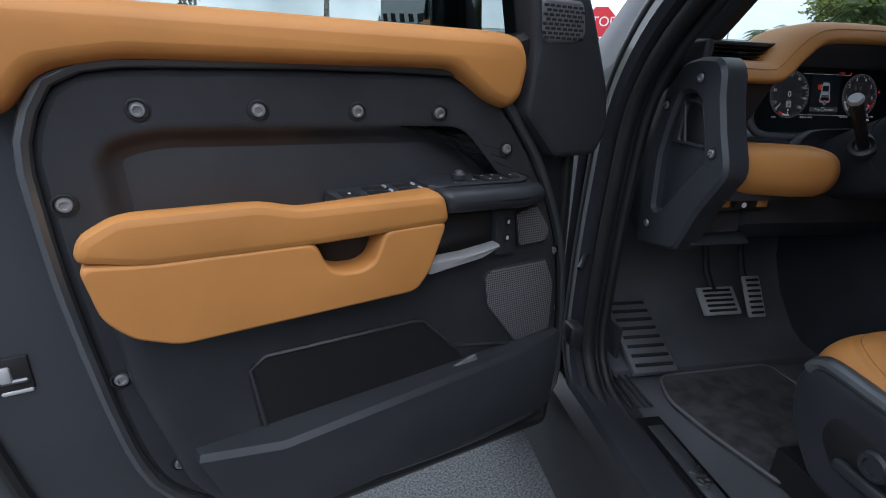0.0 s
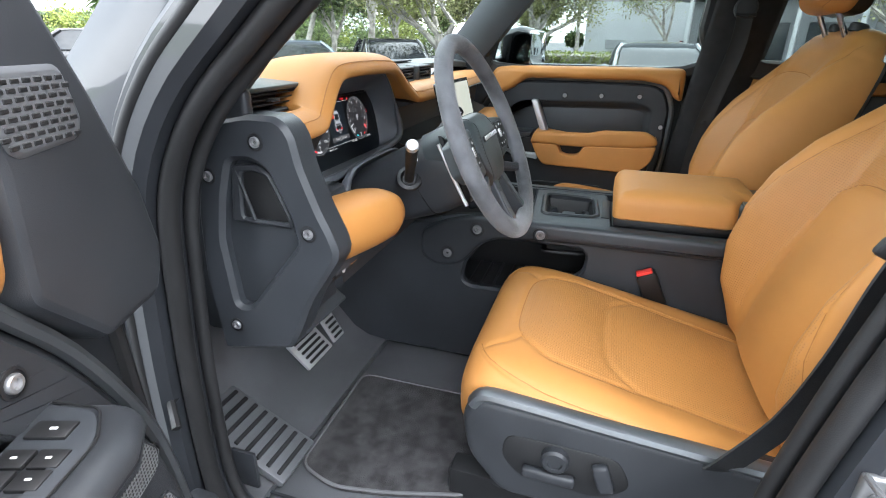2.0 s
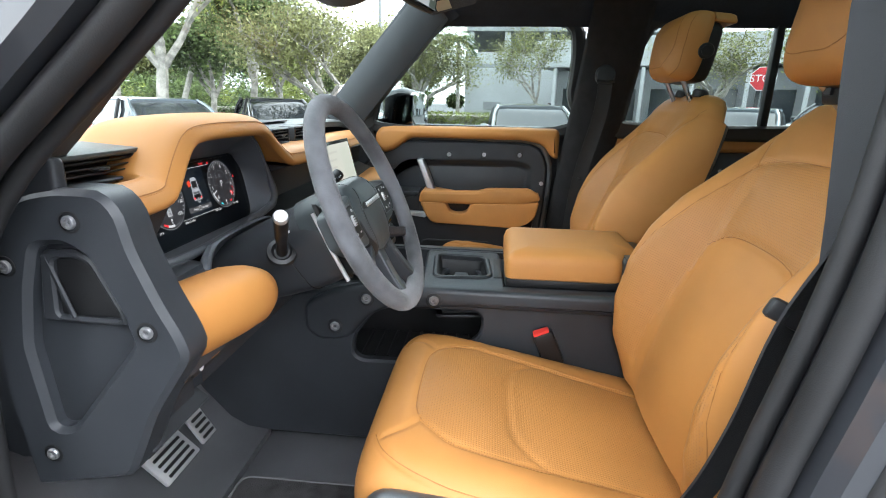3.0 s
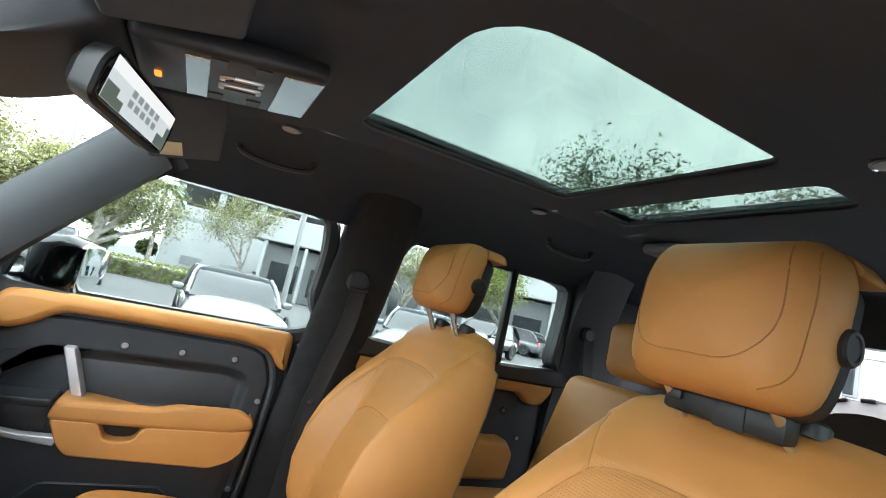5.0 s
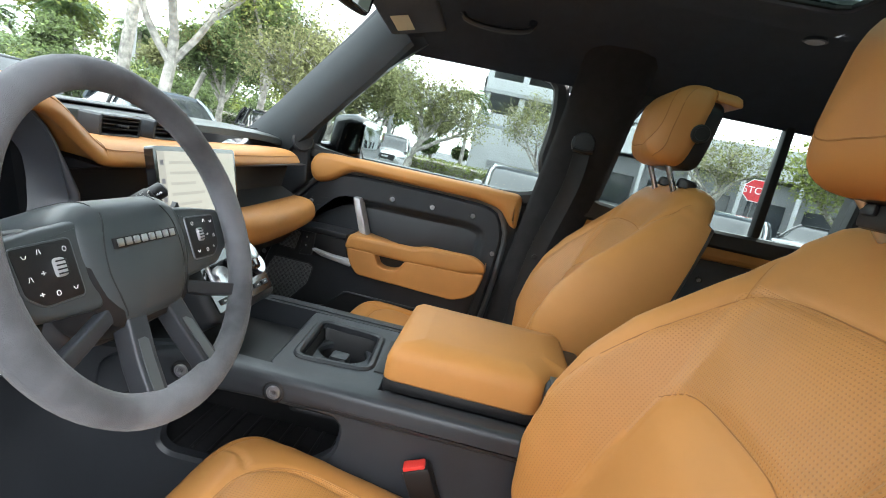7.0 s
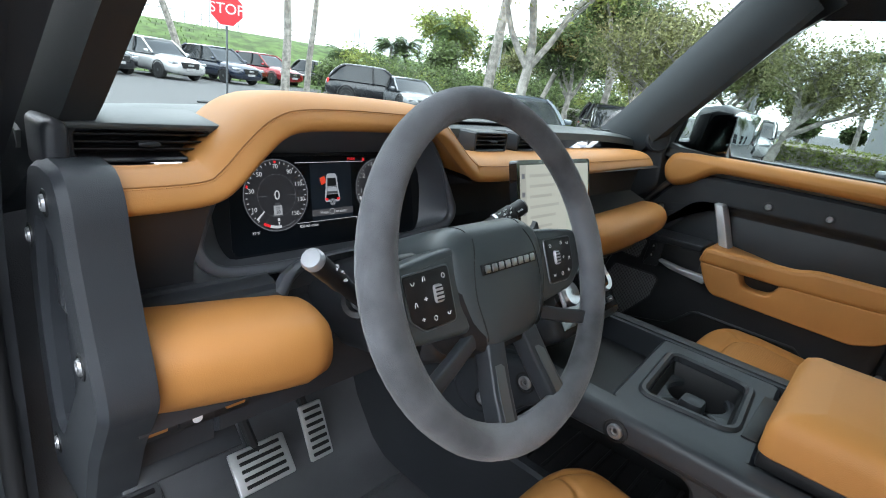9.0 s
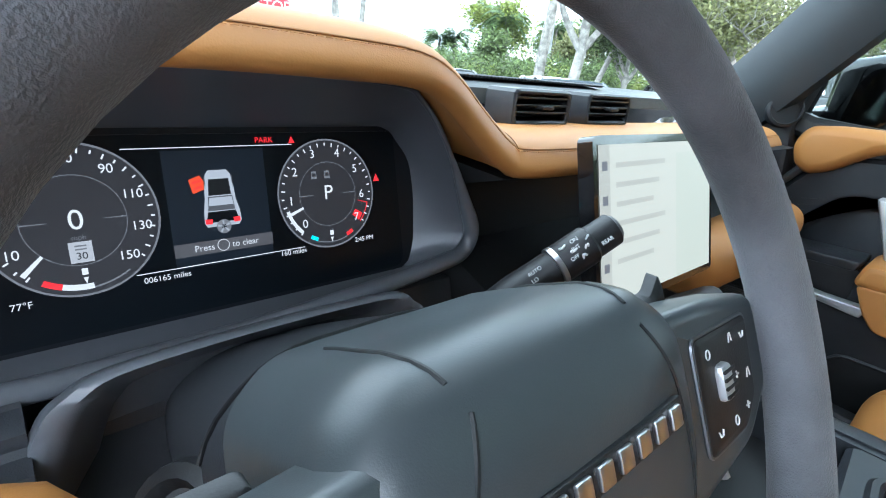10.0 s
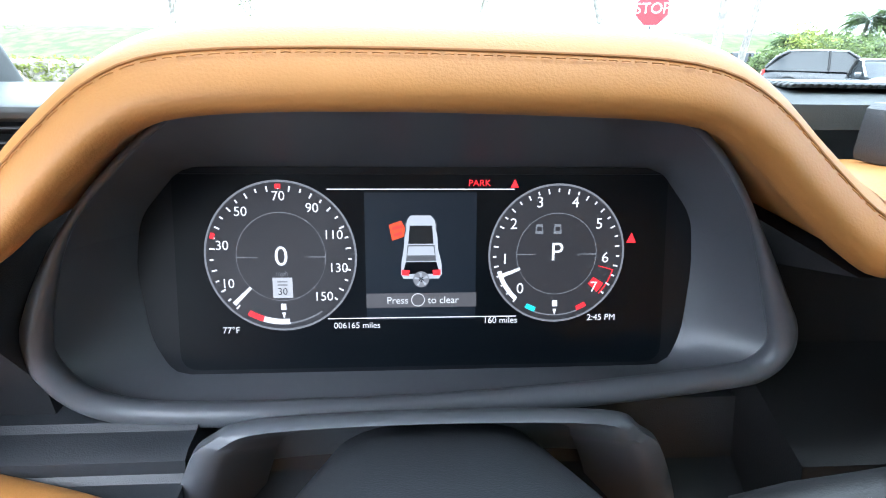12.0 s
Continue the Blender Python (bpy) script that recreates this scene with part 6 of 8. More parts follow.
        part("plate_edge", tube([top(p.x, p.y, 1.1200) for p in rpoly([(0.372, 0.067), (0.225, 0.067), (0.187, 0.046), (0.177, -0.01)], 0.01)][:-1], 0.0012, 6), BLACK, s)
    else:
        part("switch_ledge", pad([(0.372, 1.090), (0.10, 1.085), (0.10, 1.062), (0.365, 1.066)], 0.008, [(-0.03, 0), (0.055, 0.0), (0.066, 0.003)], door_map), PLASTIC, d)
    # uncut: a black plate on the lining paints the handle pocket's shade
    part("handle_pocket_shade", plate(rpoly([(0.372, 1.070), (0.235, 1.066), (0.235, 0.99), (0.365, 0.985)], 0.012), 0.02, 0.046, door_map, 0.003), BLACK, d)
    part("door_handle", pad([(0.404, 1.010), (0.396, 0.988), (0.300, 1.001), (0.266, 1.014), (0.266, 1.020), (0.33, 1.012)], 0.004, [(0.062, 0), (0.079, 0.0), (0.084, 0.0015), (0.085, 0.003)], door_map), SILVER, d, "satin silver inner door handle")
    part("lock_panel", plate(rpoly([(0.260, 1.070), (0.221, 1.066), (0.213, 0.985), (0.258, 0.990)], 0.006), 0.03, 0.058, door_map, 0.004), PLASTIC, d)
    for z in (1.048, 1.020):
        part("lock_button", box((0.013, 0.004, 0.015), (0.236, 0.0585, z), 0.002), BLACK, d)
        part("lock_mark", box((0.004, 0.001, 0.006), (0.236, 0.061, z), 0), WHITE_MARK, d)
    for q in ([(0.212, 1.056), (0.168, 1.067), (0.133, 1.018), (0.140, 0.998), (0.199, 0.995)], [(0.268, 0.949), (0.254, 0.959), (0.134, 0.960), (0.109, 0.908), (0.106, 0.810), (0.188, 0.802), (0.258, 0.892)]):
        part("speaker_grille", pad(q, 0.008, [(0.03, 0), (0.0475, 0.0), (0.0495, 0.002)], door_map), GRILLE, d, "dark metal speaker grille")
        part("grille_edge", tube([door_map(p.x, p.y, 0.0465) for p in rpoly(q, 0.008)], 0.0022, 6, True, 1, (0, 1, 0)), PLASTIC, d)
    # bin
    # flat black sheet paints the dark of the bin opening onto the lining
    part("bin_mouth_shade", pad([(0.662, 0.872), (0.645, 0.890), (0.386, 0.893), (0.335, 0.835), (0.30, 0.80), (0.30, 0.74), (0.60, 0.70), (0.650, 0.76)], 0.02, [(0.03, 0), (0.0442, 0.0), (0.0446, 0.001)], door_map), BLACK, d, "flat black sheet painting the shade of the door bin opening")
    part("bin_rim", tube([door_map(u, z, 0.045) for u, z in ((0.20, 0.80), (0.325, 0.828), (0.384, 0.889), (0.40, 0.893), (0.636, 0.892), (0.656, 0.876), (0.642, 0.76))], 0.004, 6), PLASTIC, d)
    part("bin_wall", loft([[door_map(u, z, c) for u, z, c in ((0.745, 0.770, 0.03), (0.09, 0.805, 0.03), (0.09, 0.808, 0.060), (0.14, 0.812, 0.080), (0.628, 0.775, 0.090), (0.735, 0.770, 0.06))],
                           [door_map(u, z, c) for u, z, c in ((0.745, 0.760, 0.03), (0.09, 0.795, 0.03), (0.09, 0.798, 0.066), (0.14, 0.802, 0.086), (0.628, 0.765, 0.096), (0.738, 0.760, 0.065))],
                           [door_map(u, z, c) for u, z, c in ((0.70, 0.605, 0.0), (0.075, 0.625, 0.0), (0.075, 0.628, 0.045), (0.125, 0.63, 0.062), (0.60, 0.61, 0.068), (0.69, 0.606, 0.04))]]), GREY_PLASTIC, d, "slate plastic door bin wall")
    if driver:
        part("bin_paper", box((0.08, 0.012, 0.022), (0.32, 0.062, 0.788), 0.006, 2, Matrix.Rotation(0.3, 4, "Y")), mat("crumpled_clear_wrap", (0.10, 0.105, 0.11), 0.25), d, "crumpled clear wrapper in the bin")
    # sail panel, window frame and glass
    part("sail_panel", pad([(0.190, 1.215), (0.115, 1.138), (0.016, 1.140), (-0.010, 1.185), (0.008, 1.264), (0.055, 1.37), (0.15, 1.545), (0.205, 1.56), (0.198, 1.40), (0.180, 1.32)], 0.012, [(-0.06, 0), (0.010, 0), (0.018, 0.004), (0.021, 0.010)], door_map), PLASTIC, d, "dark plastic sail panel with tweeter")
    tw = part("tweeter_grille", pad([(0.180, 1.392), (0.170, 1.333), (0.160, 1.326), (0.090, 1.330), (0.080, 1.345), (0.092, 1.392)], 0.012, [(0.015, 0), (0.022, 0), (0.0245, 0.004)], door_map), mat("pale_grille_metal", (0.13, 0.135, 0.145), 0.4, 0.5), d, "grey slotted tweeter grille")
    for r in range(8):
        for q in range(7):
            u0 = 0.093 + 0.0119 * q + (0.0060 if r % 2 else 0)
            if u0 < 0.172:
                piece("grille_slot", SLOT, tw, (u0, 0.0244, 1.3355 + 0.0066 * r))
    WIN = smooth_path([(0.20, 1.335), (0.215, 1.46), (0.30, 1.60), (0.40, 1.675), (0.55, 1.695), (0.85, 1.685), (0.905, 1.63), (0.90, 1.45), (0.875, 1.335)], 4, True)
    part("window_frame", ring_plate(grown(resample(WIN, 64), 0.045), WIN, -0.045, 0.005, door_map, 80, 0.010), BLACK, d, "black window frame")
    g = part("window_pane", plate(grown(resample(WIN, 64), 0.01), -0.030, -0.026, door_map, 0.001), WINDOW, d, "clear door window")
    # outside mirror
    mi = part("outside_mirror", pad([(0.16, 1.30), (0.17, 1.445), (0.20, 1.468), (0.31, 1.46), (0.33, 1.43), (0.325, 1.32), (0.30, 1.295)], 0.03, [(0.02, 0.03), (0.008, 0.010), (-0.03, 0.0), (-0.10, 0.012), (-0.125, 0.04)], MIRROR_MAP), GLOSS_BLACK, d, "gloss black outside mirror")
    part("mirror_glass", pad([(0.185, 1.32), (0.19, 1.44), (0.21, 1.452), (0.30, 1.446), (0.313, 1.42), (0.31, 1.33), (0.295, 1.312)], 0.02, [(0.010, 0.0), (0.0225, 0.001)], MIRROR_MAP), MIRROR, mi, "mirror glass")
    part("mirror_arm", tube([door_map(0.13, 1.33, -0.07), door_map(0.17, 1.335, -0.14), door_map(0.20, 1.345, -0.20)], [0.03, 0.025, 0.03], 10, False, 0.7), GLOSS_BLACK, mi)
    if driver:
        for u, y in ((0.402, 0.006), (0.402, 0.032), (0.450, 0.006), (0.450, 0.032)):
            part("window_switch", box((0.040, 0.023, 0.006), (u, y, 1.1085), 0.0015, 2), BLACK, s)
            part("switch_cap", box((0.004, 0.012, 0.005), (u - 0.014, y, 1.1115), 0.0012, 2), BAR_GREY, s, "grey switch cap")
        part("lock_switch", box((0.026, 0.030, 0.004), (0.496, 0.020, 1.1080), 0.0015, 2), BLACK, s)
        part("switch_mark", box((0.004, 0.006, 0.0006), (0.496, 0.020, 1.1103), 0.0002, 1), WHITE_MARK, s)
        for k, (u, y) in enumerate(((0.268, 0.018), (0.268, 0.044), (0.247, 0.018), (0.247, 0.044))):
            part("memory_button", box((0.0185, 0.023, 0.004), (u, y, 1.1172 - 0.0005 * (k // 2)), 0.0012, 2), BLACK, s)
            part("button_mark", box((0.0022, 0.0045, 0.0006), (u, y, 1.1195 - 0.0005 * (k // 2)), 0.0002, 1), WHITE_MARK, s)
        part("side_button", box((0.020, 0.034, 0.004), (0.215, 0.024, 1.1162), 0.003, 2), BLACK, s)
        part("button_mark", box((0.003, 0.006, 0.0006), (0.215, 0.026, 1.1184), 0.0002, 1), WHITE_MARK, s)
        part("mirror_knob", lathe([(0.012, 0), (0.012, 0.008), (0.009, 0.011), (0, 0.011)], (0.315, 0.024, 1.1185), (0, 0, 1), 18), PLASTIC, s)
        part("knob_cap", lathe([(0.006, 0), (0.006, 0.013), (0.004, 0.014), (0, 0.014)], (0.315, 0.024, 1.1185), (0, 0, 1), 14), CHROME, s)
        for u, y in ((0.296, 0.012), (0.296, 0.038), (0.334, 0.050)):
            part("knob_mark", box((0.002, 0.008, 0.0006), (u, y, 1.1190), 0.0002, 1), WHITE_MARK, s)
    else:
        part("grab_handle", pad([(0.352, 1.205), (0.378, 1.205), (0.425, 1.085), (0.398, 1.085)], 0.006, [(-0.01, 0), (0.030, 0), (0.036, 0.003)], door_map), SILVER, d, "satin silver grab handle")
    for u, z in ((0.742, 1.227), (0.608, 1.225), (0.474, 1.222), (0.341 if driver else 0.475, 1.218 if driver else 1.2221), (0.208, 1.157), (0.830, 1.122), (0.812, 0.880), (0.762, 0.717), (0.645, 0.620), (0.075, 0.952), (0.058, 0.821)):
        bolt((u, 0.0005, z), (0, 1, 0), d, 0.0095 if driver else 0.0085)
    return d


GRILLE = dotted(mat("perforated_grille", (0.26, 0.265, 0.275), 0.42, 0.6), 0.0044, 0.0015, 0.36, 0.15, 1.0)
# driver's door, open; lining faces backwards
U, N, O = V(-0.945, -0.327, 0).normalized(), V(0.327, -0.945, 0).normalized(), V(-0.90, -0.025, 0)
dm = Matrix(((U.x, N.x, 0, O.x), (U.y, N.y, 0, O.y), (0, 0, 1, 0), (0, 0, 0, 1)))
driver_door = make_door("driver_door", "open car door with tan leather armrest and belt pad", dm, True)
# passenger door, closed: local x backwards, local y towards the cabin
pm = Matrix(((0, -1, 0, 0.735), (-1, 0, 0, 0.125), (0, 0, 1, 0), (0, 0, 0, 1)))
passenger_door = make_door("passenger_door", "closed car door with tan leather armrest and belt pad", pm, False)

# ---- overhead ----
oc = thing("overhead_console", "black overhead console with map lamps and switches", "console", (0, -0.43, 1.74))
om = Matrix.Rotation(radians(8.5), 4, "X")
o0 = V(0.0, -0.43, 1.748)
part("console_body", box((0.205, 0.245, 0.030), o0, 0.012, 3, om.inverted()), PLASTIC, oc)


def on_oc(x, y, c=0.0):
    return o0 + om.inverted() @ V(x, y, -0.0155 - c)


omi = om.inverted()
part("mirror_lens", box((0.175, 0.055, 0.004), on_oc(0, -0.088), 0.001, 1, omi), GLOSSY_LENS, oc, "mirrored lamp lens")
part("lamp_lens", box((0.165, 0.030, 0.004), on_oc(0, 0.045), 0.001, 1, omi), GLOSSY_LENS, oc, "silvered reading lamp lens")
for x in (-0.026, 0.010):
    part("sunroof_switch", box((0.018, 0.060, 0.008), on_oc(x, -0.012), 0.003, 2, omi), CHROME, oc, "silver sunroof switch")
    part("switch_groove", box((0.006, 0.044, 0.003), on_oc(x, -0.012, 0.004), 0.001, 1, omi), BLACK, oc)
part("hazard_lamp", box((0.020, 0.009, 0.003), on_oc(0.02, 0.095, 0.001), 0.001, 1, omi), glow("orange_lamp_light", (1.0, 0.22, 0.03), 0.12), oc, "lit orange lamp")
for x in (-0.075, 0.07):
    for y in (0.02, -0.035):
        part("console_button", box((0.030, 0.022, 0.003), on_oc(x, y), 0.001, 1, omi), BLACK, oc)
im = thing("interior_mirror", "black framed rear-view mirror", "mirror", (-0.03, -0.33, 1.65))
mm = Matrix.Translation((-0.010, -0.328, 1.656)) @ Matrix.Rotation(radians(-17), 4, "Z") @ Matrix.Rotation(radians(7), 4, "X") @ Matrix.Rotation(radians(3), 4, "Y") @ Matrix.Diagonal((0.93, 1, 1.05, 1))


def on_mirror(a, b, c):
    return mm @ V(a, -c, b)


MC = [(-0.118, -0.030), (-0.122, 0.010), (-0.105, 0.036), (0.105, 0.036), (0.122, 0.010), (0.118, -0.030), (0.10, -0.036), (-0.10, -0.036)]
part("housing", pad(MC, 0.014, [(-0.035, 0.02), (-0.020, 0.004), (0.004, 0.0), (0.008, 0.003)], on_mirror), BLACK, im)
glass_face = part("mirror_glass", pad(MC, 0.012, [(0.0, 0.006), (0.0095, 0.006)], on_mirror), GLOSS_BLACK, im, "lit camera mirror glass")
VIEW = [glow("mirror_view_light", c, 0.05) for c in ((0.62, 0.68, 0.70), (0.86, 0.88, 0.88), (0.25, 0.29, 0.30), (0.10, 0.13, 0.11))]


def view_patch(a0, b0, a1, b1, k, c):
    bm = bmesh.new()
    bm.faces.new([bm.verts.new(on_mirror(a, b, 0.0105 + c)) for a, b in ((a0, b0), (a1, b0), (a1, b1), (a0, b1))])
    part("mirror_view", bm, VIEW[k], glass_face, smooth=0)


view_patch(-0.104, -0.026, 0.104, 0.026, 0, 0)
view_patch(-0.104, 0.010, 0.104, 0.026, 1, 0.0003)
for q in range(5):
    for w in range(2):
        view_patch(-0.040 + 0.020 * q, -0.012 + 0.013 * w, -0.026 + 0.020 * q, -0.003 + 0.013 * w, 2, 0.0006)
for q, (a0, a1, b1) in enumerate(((-0.104, -0.07, -0.004), (-0.07, -0.05, -0.014), (0.066, 0.09, -0.010), (0.09, 0.104, 0.006))):
    view_patch(a0, -0.026, a1, b1, 3, 0.0009)
part("mirror_stem", tube([on_mirror(0.01, 0.0, -0.03), V(-0.01, -0.27, 1.68), V(-0.01, -0.24, 1.72)], 0.012, 10), BLACK, im)
sens = thing("sensor_cover", "black ventilated sensor cover on the windscreen", "cover", (0, -0.2, 1.68))
sens_prof = smooth_path([V(0, -0.085, 1.642), V(0, -0.13, 1.632), V(0, -0.20, 1.652), V(0, -0.27, 1.690), V(0, -0.31, 1.735), V(0, -0.24, 1.765), V(0, -0.14, 1.695)], 4, True)
part("cover", loft([[V(x, p.y + 0.9 * k * (p.y + 0.20), p.z + 0.25 * abs(k) * (1.70 - p.z)) for p in sens_prof] for x, k in ((-0.118, -0.25), (-0.112, -0.12), (-0.09, -0.03), (0.0, 0.0), (0.09, -0.03), (0.112, -0.12), (0.118, -0.25))]), TRIM, sens, "black plastic sensor housing", 60)
for i in range(7):
    part("vent_slat", box((0.15, 0.005, 0.003), (0, -0.125 - 0.013 * i, 1.633 + 0.0052 * i), 0.0012, 1, Matrix.Rotation(radians(-18), 4, "X")), BLACK, sens)
for sx in (-1, 1):
    v = thing("sun_visor", "black cloth sun visor", "sun visor", (sx * 0.33, -0.37, 1.72), "sun visors")
    part("visor_panel", box((0.40, 0.15, 0.020), (sx * 0.33, -0.365, 1.722 - 0.0), 0.008, 3, Matrix.Rotation(radians(-14), 4, "X") @ Matrix.Rotation(sx * radians(5), 4, "Y")), HEADLINER, v)
    part("warning_label", box((0.10, 0.045, 0.001), (sx * 0.44, -0.345, 1.7025 - 0.008), 0, 1, Matrix.Rotation(radians(-14), 4, "X") @ Matrix.Rotation(sx * radians(5), 4, "Y")), mat("label_cream", (0.62, 0.58, 0.40), 0.6), v, "cream warning label")
for sx in (-1, 1):
    for y in (-0.57, -1.55):
        g = thing("grab_handle", "black folding roof grab handle", "handle", (sx * 0.56, y, 1.76), "roof grab handles")
        zz = roof_z(0.56, y)
        part("grip", tube(smooth_path([V(sx * 0.555, y + 0.095, zz + 0.004), V(sx * 0.552, y + 0.085, zz - 0.022), V(sx * 0.548, y + 0.03, zz - 0.034), V(sx * 0.548, y - 0.03, zz - 0.034), V(sx * 0.552, y - 0.085, zz - 0.022), V(sx * 0.555, y - 0.095, zz + 0.004)], 4), 0.010, 8, False, 0.8), PLASTIC, g)
for x, y in ((0.42, -0.57), (0.42, -1.30), (-0.42, -1.30)):
    z = roof_z(x, y)
    l = thing("roof_lamp", "small grey roof lamp lens", "lamp", (x, y, z), "roof lamps")
    part("lens", lathe([(0.022, 0.0), (0.022, -0.004), (0.017, -0.007), (0, -0.007)], (x, y, z), (0, 0, 1), 20), BAR_GREY, l)
    part("lens_ring", lathe([(0.026, 0.002), (0.026, -0.004), (0.0215, -0.005)], (x, y, z), (0, 0, 1), 20), PLASTIC, l)
rl = thing("rear_roof_lamp", "grey plastic rear roof lamp cover", "lamp", (0.30, -1.72, 1.80))
part("cover", box((0.13, 0.10, 0.035), (0.30, -1.72, 1.815), 0.015, 3), mat("grey_lamp_plastic", (0.22, 0.22, 0.22), 0.4), rl)


# ---- belts ----
def ribbon(path, w, wide, t=0.0016):
    path = [Vector(p) for p in path]
    rings = []
    for i, p in enumerate(path):
        d = (path[min(len(path) - 1, i + 1)] - path[max(0, i - 1)]).normalized()
        a = (Vector(wide) - d * d.dot(Vector(wide))).normalized()
        nrm = d.cross(a)
        rings.append([p + a * u * w / 2 + nrm * t * s for u, s in ((-1, -1), (-0.96, -1), (-0.9, -0.6), (0.9, -0.6), (0.96, -1), (1, -1), (1, 1), (-1, 1))])
    return loft(rings)


for sx, lab in ((-1, "black driver seat belt hanging from the pillar"), (1, "black passenger seat belt hanging from the pillar")):
    b = thing("seat_belt", lab, "seat belt", (sx * 0.65, -0.83, 1.0), "front seat belts")
    upper = V(sx * 0.638, -0.886, 1.494) if sx > 0 else V(-0.752, -0.880, 1.470)
    if sx < 0:
        run = smooth_path([upper, V(-0.743, -0.866, 1.38), V(-0.734, -0.851, 1.298), V(-0.722, -0.822, 1.205), V(-0.706, -0.806, 1.08), V(-0.684, -0.785, 0.967), V(-0.672, -0.742, 0.873), V(-0.664, -0.728, 0.845)], 5)
    else:
        run = smooth_path([upper, V(0.636, -0.878, 1.38), V(0.632, -0.828, 1.16), V(0.650, -0.81, 0.95), V(0.665, -0.80, 0.72)], 5)
    part("webbing", ribbon(run, 0.047, (-0.35, 0.93, 0.15) if sx < 0 else (0, 1, 0.15)), BELT, b)
    part("belt_guide", lathe([(0.034, -0.012), (0.034, 0.004), (0.028, 0.012), (0.010, 0.015), (0, 0.015)], upper + V(sx * 0.012, 0.0, 0.02), (-sx, 0, 0.1), 24), PLASTIC, b, "round black belt guide")
    part("guide_loop", tube([upper + V(-sx * 0.004, 0.028, 0.0), upper + V(-sx * 0.012, 0.0, -0.004), upper + V(-sx * 0.004, -0.028, 0.0)], 0.006, 8), BLACK, b)
    q = run[10]
    part("belt_stop", lathe([(0.008, -0.002), (0.008, 0.004), (0.005, 0.006), (0, 0.006)], q + V(-sx * 0.002, 0, 0), (-sx, 0, 0), 12), BLACK, b)
keep = thing("belt_keeper", "black plastic belt keeper on the seat side", "belt keeper", (-0.672, -0.82, 1.20))
part("keeper", box((0.012, 0.075, 0.022), (-0.724, -0.826, 1.212), 0.005, 2, Matrix.Rotation(radians(25), 4, "X")), BLACK, keep)
for cx, s in ((-0.400, 1), (0.400, -1)):
    bk = thing("belt_buckle", "black belt buckle with red release button", "buckle", (cx + s * 0.235, -0.67, 0.82), "belt buckles")
    m = Matrix.Rotation(radians(-24), 4, "X") @ Matrix.Rotation(radians(8) * -s, 4, "Y")
    c = V(cx + s * 0.230, -0.660, 0.888)
    part("buckle_body", box((0.026, 0.044, 0.090), c, 0.006, 2, m), BLACK, bk)
    part("release_button", box((0.019, 0.036, 0.010), c + m @ V(0, 0.002, 0.0452), 0.003, 2, m), RED, bk, "red release button")
    part("buckle_stalk", tube([c + m @ V(0, 0, -0.04), c + m @ V(0, -0.02, -0.13)], 0.010, 8), BLACK, bk)

# seat details
ctrl = part("switch_recess", plate(rpoly([(-0.425, 0.825), (-0.60, 0.822), (-0.625, 0.77), (-0.58, 0.735), (-0.45, 0.742), (-0.415, 0.78)], 0.02), -0.650, -0.6645, side, 0.004), BLACK, driver_seat, "black seat switch recess")
part("lumbar_switch", lathe([(0.022, 0), (0.022, 0.012), (0.018, 0.016), (0.012, 0.016), (0.011, 0.013), (0, 0.013)], (-0.664, -0.505, 0.800), (-1, 0, 0), 22), PLASTIC, ctrl)
part("slide_switch", box((0.016, 0.085, 0.020), (-0.670, -0.497, 0.763), 0.006, 3), PLASTIC, ctrl)
part("recline_switch", box((0.016, 0.026, 0.052), (-0.670, -0.580, 0.785), 0.006, 3, Matrix.Rotation(radians(-20), 4, "X")), PLASTIC, ctrl)
# gadget between the driver's headrest posts and knob on its side
gd = part("headrest_mount", box((0.155, 0.030, 0.036), (-0.392, -1.050, 1.438), 0.006, 2, Matrix.Rotation(radians(-2), 4, "Y")), BLACK, driver_seat, "black accessory mount between headrest posts")
part("mount_clamp", box((0.040, 0.034, 0.040), (-0.406, -1.049, 1.438), 0.004, 2), PLASTIC, gd)
part("mount_latch", box((0.020, 0.006, 0.012), (-0.334, -1.033, 1.442), 0.002), PLASTIC, gd)

